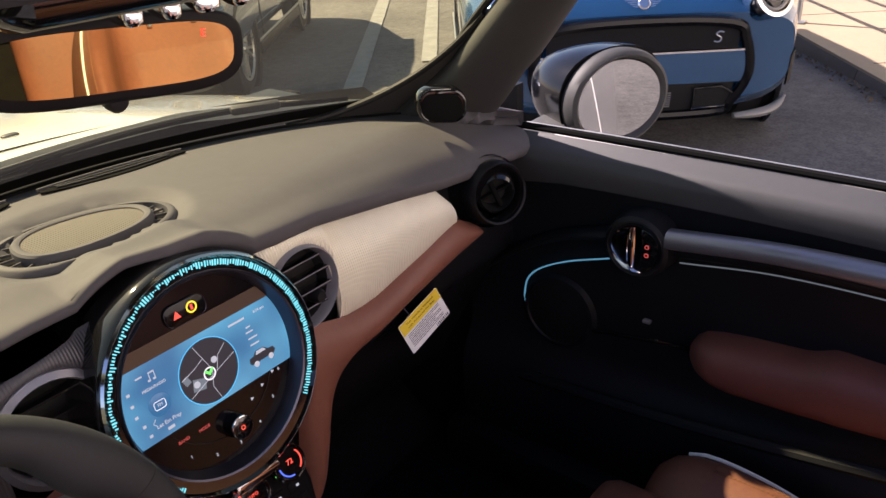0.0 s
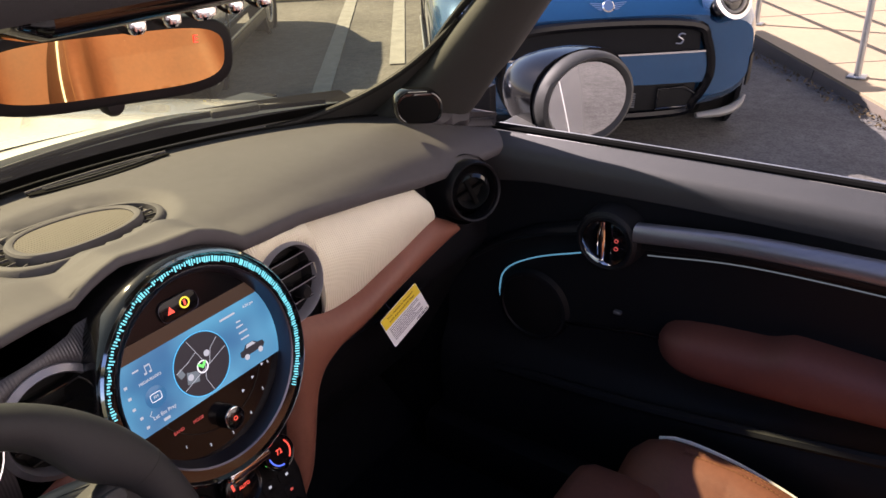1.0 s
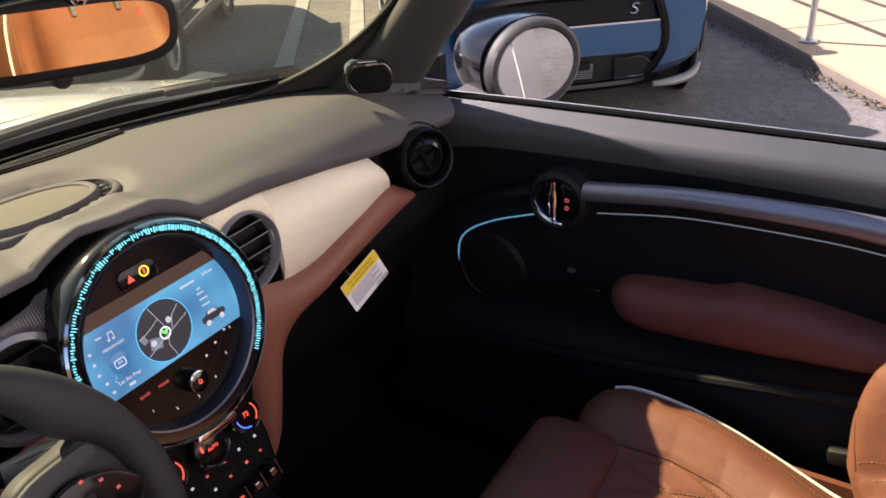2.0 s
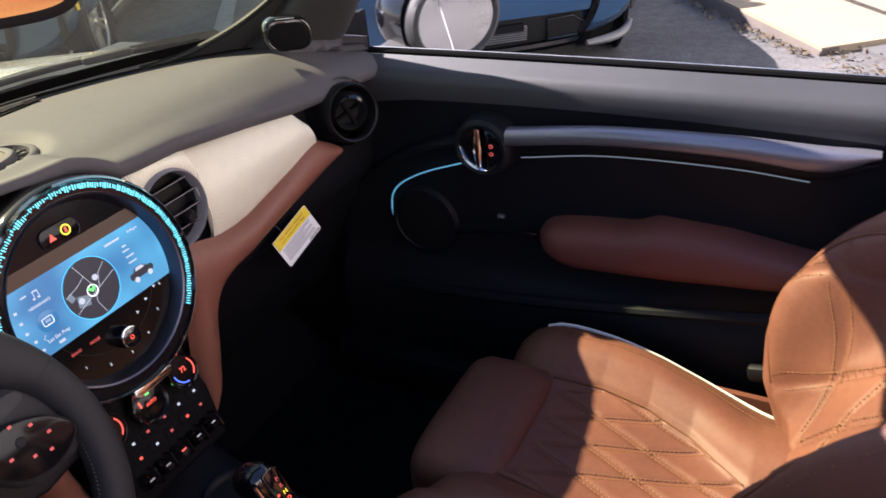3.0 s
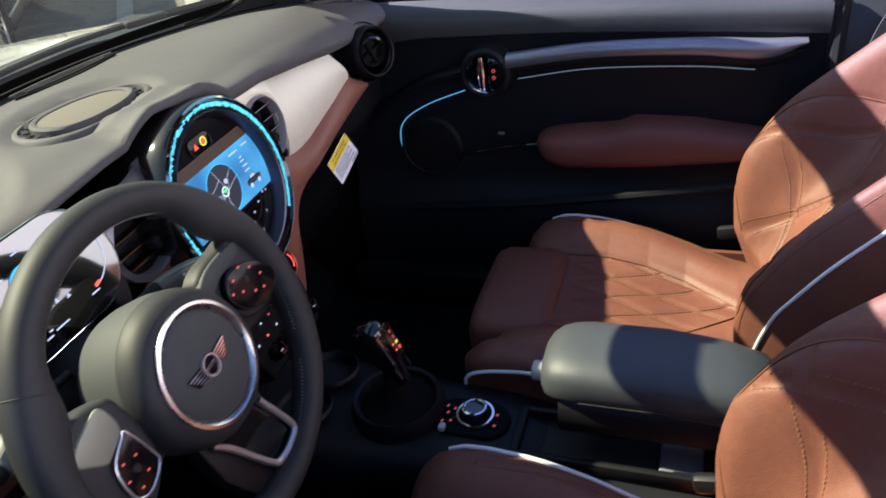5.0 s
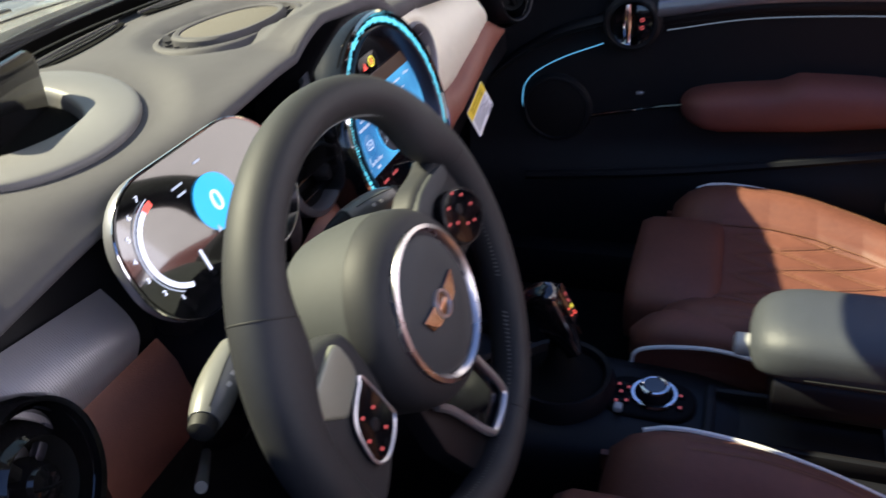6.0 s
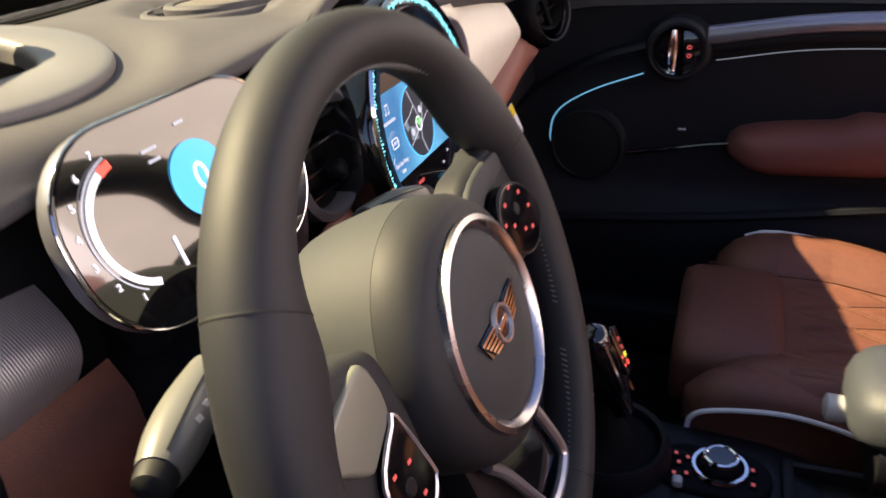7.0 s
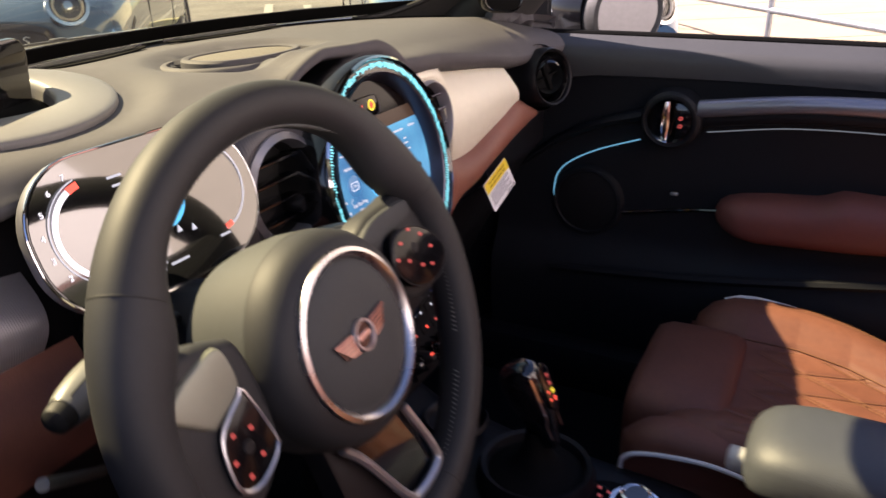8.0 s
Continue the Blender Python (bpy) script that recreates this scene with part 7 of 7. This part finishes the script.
def back_half(v):
    """Half the width of the quilted panel of the backrest, which closes in an arch at its top."""
    if v > 0.66:
        return 0.0
    return 0.212 * (1 - max(0.0, (v - 0.12) / 0.54) ** 3.0) ** 0.45 if v > 0.12 else 0.212 - 0.3 * (0.12 - v)


def back_pt(u, v, lift=0.0):
    i = u * NP
    k = min(int(i), NP - 1)
    p = CPROF[k].lerp(CPROF[k + 1], i - k)
    wide = soft_interp(v, [-0.12, 0, 0.2, 0.45, 0.7, 0.9, 1.0], [0.72, 0.90, 1.0, 1.02, 0.97, 0.84, 0.70])
    bol = soft_interp(v, [-0.12, 0, 0.14, 0.36, 0.72, 1.0], [0.1, 1.6, 3.1, 3.5, 2.5, 0.5])
    h = p.z * bol if p.z > 0 else p.z * 0.8
    h += interp(v, [-0.12, 0, 0.2, 0.5, 0.8, 0.95, 1.0], [-0.05, 0.014, 0.028, 0.020, 0.012, 0.0, -0.03])
    s = 0.62 * v
    half = back_half(v)
    if abs(p.x) < half - 0.004 and p.z > -0.02:
        h += quilt(p.x, s, w=0.0050, depth=0.0065, sx=0.092, sy=0.205)
    if p.z > -0.02 and half > 0:
        h -= 0.005 * math.exp(-((abs(p.x) - half) / 0.004) ** 2)
    return B0 + BDIR * s + BNOR * (h + lift) + Vector((p.x * wide, 0, 0))


def stitch_run(fn, path, gap=0.0065, length=0.0042):
    """Little thread dashes along a path in (u, v) on a surface."""
    bm = bmesh.new()
    pts = [fn(u, v, 0.0006) for u, v in path]
    acc, nxt = 0.0, 0.0
    for a, b in zip(pts, pts[1:]):
        d = (b - a).length
        if d < 1e-6:
            continue
        t = b - a
        t.normalize()
        side = t.cross(Vector((0, 0.4, 0.9))).normalized() * 0.0007
        up = side.cross(t).normalized() * 0.0009
        while nxt < acc + d:
            c = a + t * (nxt - acc)
            e = c + t * length
            q = [bm.verts.new(w) for w in (c - side, c + side, e + side, e - side)]
            bm.faces.new(q)
            r = [bm.verts.new(w) for w in (c - side * 0.5 + up, c + side * 0.5 + up, e + side * 0.5 + up, e - side * 0.5 + up)]
            bm.faces.new(r)
            nxt += gap
        acc += d
    return bm


U_OF = [(p.x, k / NP) for k, p in enumerate(CPROF) if p.z > -0.02]


def u_at(x):
    return float(np.interp(x, [a for a, _ in U_OF], [b for _, b in U_OF]))


def diamond_stitches(fn, sx, sy, y_of_v, v0, v1, off, xmax=0.138, half=None, squeeze=0.0):
    out = bmesh.new()
    for s in (-1, 1):
        for c in range(-14, 30):
            for o in (-off, off):
                path = []
                for k in range(60):
                    x = xmax * (2 * k / 59 - 1)
                    b = s * (c + o / 0.045 - x / sx) * sy
                    v = y_of_v(b)
                    if v0 <= v <= v1 and (half is None or abs(x) < half(v) - 0.006):
                        path.append((u_at(x * squeeze / half(v)) if squeeze else u_at(x), v))
                    elif path:
                        break
                if len(path) > 3:
                    b2 = stitch_run(fn, path)
                    me = bpy.data.meshes.new("tmp")
                    b2.to_mesh(me)
                    b2.free()
                    out.from_mesh(me)
                    bpy.data.meshes.remove(me)
    return out


def sports_seat(xc, dy, label):
    ob = new("car_seat")
    tagged(ob, label, "seat", "front seats")
    part("cushion", grid(lambda u, v: cushion_pt(u, v), NP, 130), M_LEATHER, ob, "quilted tan leather cushion", angle=60)
    # rounded front of the cushion's sides
    part("cushion_front", loft([[cushion_pt(k / 40, 0) + Vector((0, d, -dz)) for k in range(41)] for d, dz in ((0.0, 0.0), (0.035, 0.004), (0.065, 0.018), (0.088, 0.045), (0.096, 0.085))], closed=False), M_LEATHER, ob, "tan leather front roll", angle=60)
    # thigh rest, a pad of its own
    th = []
    for y, k, zc, hh in ((0.072, 0.80, 0.505, 0.040), (0.068, 0.94, 0.510, 0.055), (0.050, 1.0, 0.512, 0.060), (0.0, 1.0, 0.514, 0.060), (-0.05, 1.0, 0.514, 0.057), (-0.070, 0.99, 0.512, 0.052), (-0.074, 0.95, 0.51, 0.045)):
        th.append([Vector((0.140 * k * c, y, zc + hh * e)) for c, e in oval(1, 1, 44, 4.0)])
    part("thigh_rest", loft(th), M_LEATHER, ob, "tan leather thigh rest", angle=60)
    # lower side valance with white piping, left and right
    for s in (-1, 1):
        part("side_valance", thick(grid(lambda u, v: (s * (0.247 - 0.01 * v), 0.035 - 0.45 * u, 0.505 - 0.12 * v), 16, 4), 0.012, (s, 0, 0)), M_LEATHERDK, ob, "dark leather side")
        if s < 0:
            rolls = []
            for k in range(15):
                y = 0.048 - 0.225 * (k / 14) ** 1.3
                w = math.sqrt(max(0.02, 1 - max(0.0, (y - 0.005) / 0.045) ** 2))
                top, low = interp(-y, [-0.05, -0.02, 0.01, 0.07, 0.12, 0.18], [0.556, 0.580, 0.589, 0.588, 0.574, 0.540]), interp(-y, [-0.05, -0.02, 0.02, 0.07, 0.12, 0.18], [0.535, 0.552, 0.562, 0.566, 0.558, 0.530])
                rolls.append([Vector((s * (0.215 + 0.034 * w * c), y, (top + low) / 2 - 0.012 + ((top - low) / 2 + 0.012) * e)) for c, e in oval(1, 1, 24, 2.6)])
            part("cushion_end", loft(rolls), M_LEATHER, ob, "tan leather bolster end", angle=60)
            part("lower_side", thick(grid(lambda u, v: (s * (0.248 - 0.006 * v), 0.042 - 0.25 * u, interp(u, [0, 0.08, 0.24, 0.45, 0.65, 1.0], [0.530, 0.548, 0.562, 0.566, 0.558, 0.520]) * (1 - v) + 0.45 * v), 20, 6), 0.012, (s, 0, 0)), M_LEATHERDK, ob, "dark leather side below the piping", angle=60)
            pip = smooth_line([(s * 0.250, 0.0405, 0.524), (s * 0.252, 0.037, 0.542), (s * 0.252, 0.022, 0.554), (s * 0.252, -0.017, 0.563), (s * 0.252, -0.070, 0.567), (s * 0.252, -0.122, 0.559), (s * 0.252, -0.166, 0.545)], 6)
        else:
            pip = [cushion_pt(u_at(0.236), 0, 0.004) + Vector((0, 0.05, -0.012)), cushion_pt(u_at(0.236), 0, 0.004) + Vector((0, 0.025, -0.002))] + [cushion_pt(u_at(0.236), v, 0.004) for v in np.linspace(0.0, 0.92, 40)]
        part("piping", tube(pip, 0.0032, 7), M_PIPING, ob, "white piping")
        edge_pts = [back_pt(u_at(s * 0.236), v, 0.002) for v in np.linspace(0.03, 0.93, 40)]
        part("back_piping", tube(edge_pts, 0.0027, 7), M_PIPING, ob, "white piping")
        part("edge_stitching", stitch_run(back_pt, [(u_at(s * 0.222), v) for v in np.linspace(0.04, 0.9, 60)]), M_STITCH, ob, smooth=False)["kind"] = "stuff"
        for off in (0.205, 0.216):
            part("edge_stitching", stitch_run(cushion_pt, [(u_at(s * off), v) for v in np.linspace(0.02, 0.95, 60)]), M_STITCH, ob, smooth=False)["kind"] = "stuff"
    part("quilt_stitching", diamond_stitches(cushion_pt, 0.060, 0.156, lambda b: (-0.068 - (b - 0.163)) / 0.385, 0.06, 0.80, 0.0028, 0.118, panel_half, 0.148), M_STITCH, ob, "tan diamond stitching", smooth=False)["kind"] = "stuff"
    part("quilt_stitching", diamond_stitches(back_pt, 0.092, 0.205, lambda b: b / 0.62, 0.03, 0.65, 0.0032, 0.208, back_half), M_STITCH, ob, "tan diamond stitching", smooth=False)["kind"] = "stuff"
    part("backrest", grid(lambda u, v: back_pt(u, v), NP, 190, v0=-0.12), M_LEATHER, ob, "quilted tan leather backrest", angle=60)
    rear = [[back_pt(0, v), back_pt(0, v) - BNOR * 0.05, B0 + BDIR * 0.62 * v - BNOR * 0.16, back_pt(1, v) - BNOR * 0.05, back_pt(1, v)] for v in np.linspace(0, 1, 14)]
    part("back_shell", loft(rear, closed=False), M_LEATHERDK, ob, "tan leather back shell")
    for s in (-1, 1):
        part("seam", tube([back_pt(u_at(s * (back_half(v) + 0.0005)), v, 0.0015) for v in list(np.linspace(0.02, 0.6, 40)) + list(np.linspace(0.605, 0.6599, 30))], 0.0014, 5), M_STITCHDARK, ob)
        part("seam", tube([cushion_pt(u_at(s * 0.148), v, 0.003) for v in np.linspace(0.0, 0.80, 40)], 0.0012, 5), M_STITCHDARK, ob)
    part("base", box(0.44, 0.46, 0.12, Matrix.Translation((0, -0.20, 0.39)), 0.03), M_BLACK, ob, "black seat base")
    hr = B0 + BDIR * 0.71 + BNOR * 0.0
    hm = plane_at(hr, (1, 0, 0), BDIR)
    part("headrest", loft([[hm @ Vector((0.125 * k * c, 0.085 * k * e, h)) for c, e in oval(1, 1, 36, 2.8)] for k, h in ((0.6, -0.05), (0.92, -0.045), (1.0, -0.02), (1.0, 0.01), (0.93, 0.032), (0.6, 0.042))]), M_LEATHER, ob, "tan leather headrest", angle=60)
    for s in (-1, 1):
        part("headrest_post", tube([hm @ Vector((s * 0.05, -0.16, -0.01)), hm @ Vector((s * 0.05, -0.04, -0.01))], 0.006, 10), M_CHROME, ob, "chrome headrest post")
    kp = plane_at((-0.255, -0.575, 0.738), (0, -1, 0), (0, 0, 1))
    knob = part("recline_knob", lathe([(0.0, 0.022), (0.030, 0.020), (0.036, 0.012), (0.036, -0.015)], kp, 28), M_BLACK, ob, "black round adjuster knob")
    for k in range(9):
        a = 2 * math.pi * k / 9
        part("grip_lobe", lathe([(0, 0.016), (0.008, 0.014), (0.008, -0.01)], kp @ Matrix.Translation((0.034 * math.cos(a), 0.034 * math.sin(a), 0)), 10), M_BLACK, knob)
    part("recline_lever", box(0.02, 0.11, 0.03, Matrix.Translation((0.262, -0.40, 0.545)) @ Matrix.Rotation(radians(-10), 4, "X"), 0.008), M_BLACK, ob, "black recline lever")
    ob.matrix_basis = Matrix.Translation((xc, dy, 0))
    return ob


seat_a = sports_seat(0.335, 0.0, "tan quilted leather passenger seat with white piping")
seat_b = copy_thing(seat_a, Matrix.Translation((-0.335, 0.02, 0.015)))
seat_b["label"] = "tan quilted leather driver seat with white piping"

bench = thing("rear_bench", (0, -1.1, 0.4), "tan leather rear bench under the open roof", "seat")
for s in (-1, 1):
    part("bench_cushion", loft([[Vector((s * 0.30 + 0.25 * c, y, 0.56 + z + 0.08 * e)) for c, e in oval(1, 1, 28, 3.5)] for y, z in ((-0.86, -0.03), (-0.90, 0.0), (-1.1, -0.02), (-1.2, -0.04))]), M_LEATHER, bench, "tan leather rear cushion", angle=60)
    part("bench_back", loft([[Vector((s * 0.30 + 0.25 * c, -1.20 - 0.14 * t + 0.06 * e, 0.56 + 0.48 * t)) for c, e in oval(k, k, 28, 3.2)] for t, k in ((0, 0.95), (0.1, 1.0), (0.8, 1.0), (0.95, 0.93), (1.0, 0.7))]), M_LEATHER, bench, "tan leather rear backrest", angle=60)
    part("bench_headrest", loft([[Vector((s * 0.30 + 0.12 * k * c, -1.36 + 0.04 * k * e, 1.05 + z)) for c, e in oval(1, 1, 24, 2.8)] for z, k in ((0, 0.7), (0.02, 0.95), (0.08, 1.0), (0.12, 0.9), (0.135, 0.5))]), M_LEATHER, bench, "tan leather rear headrest", angle=60)
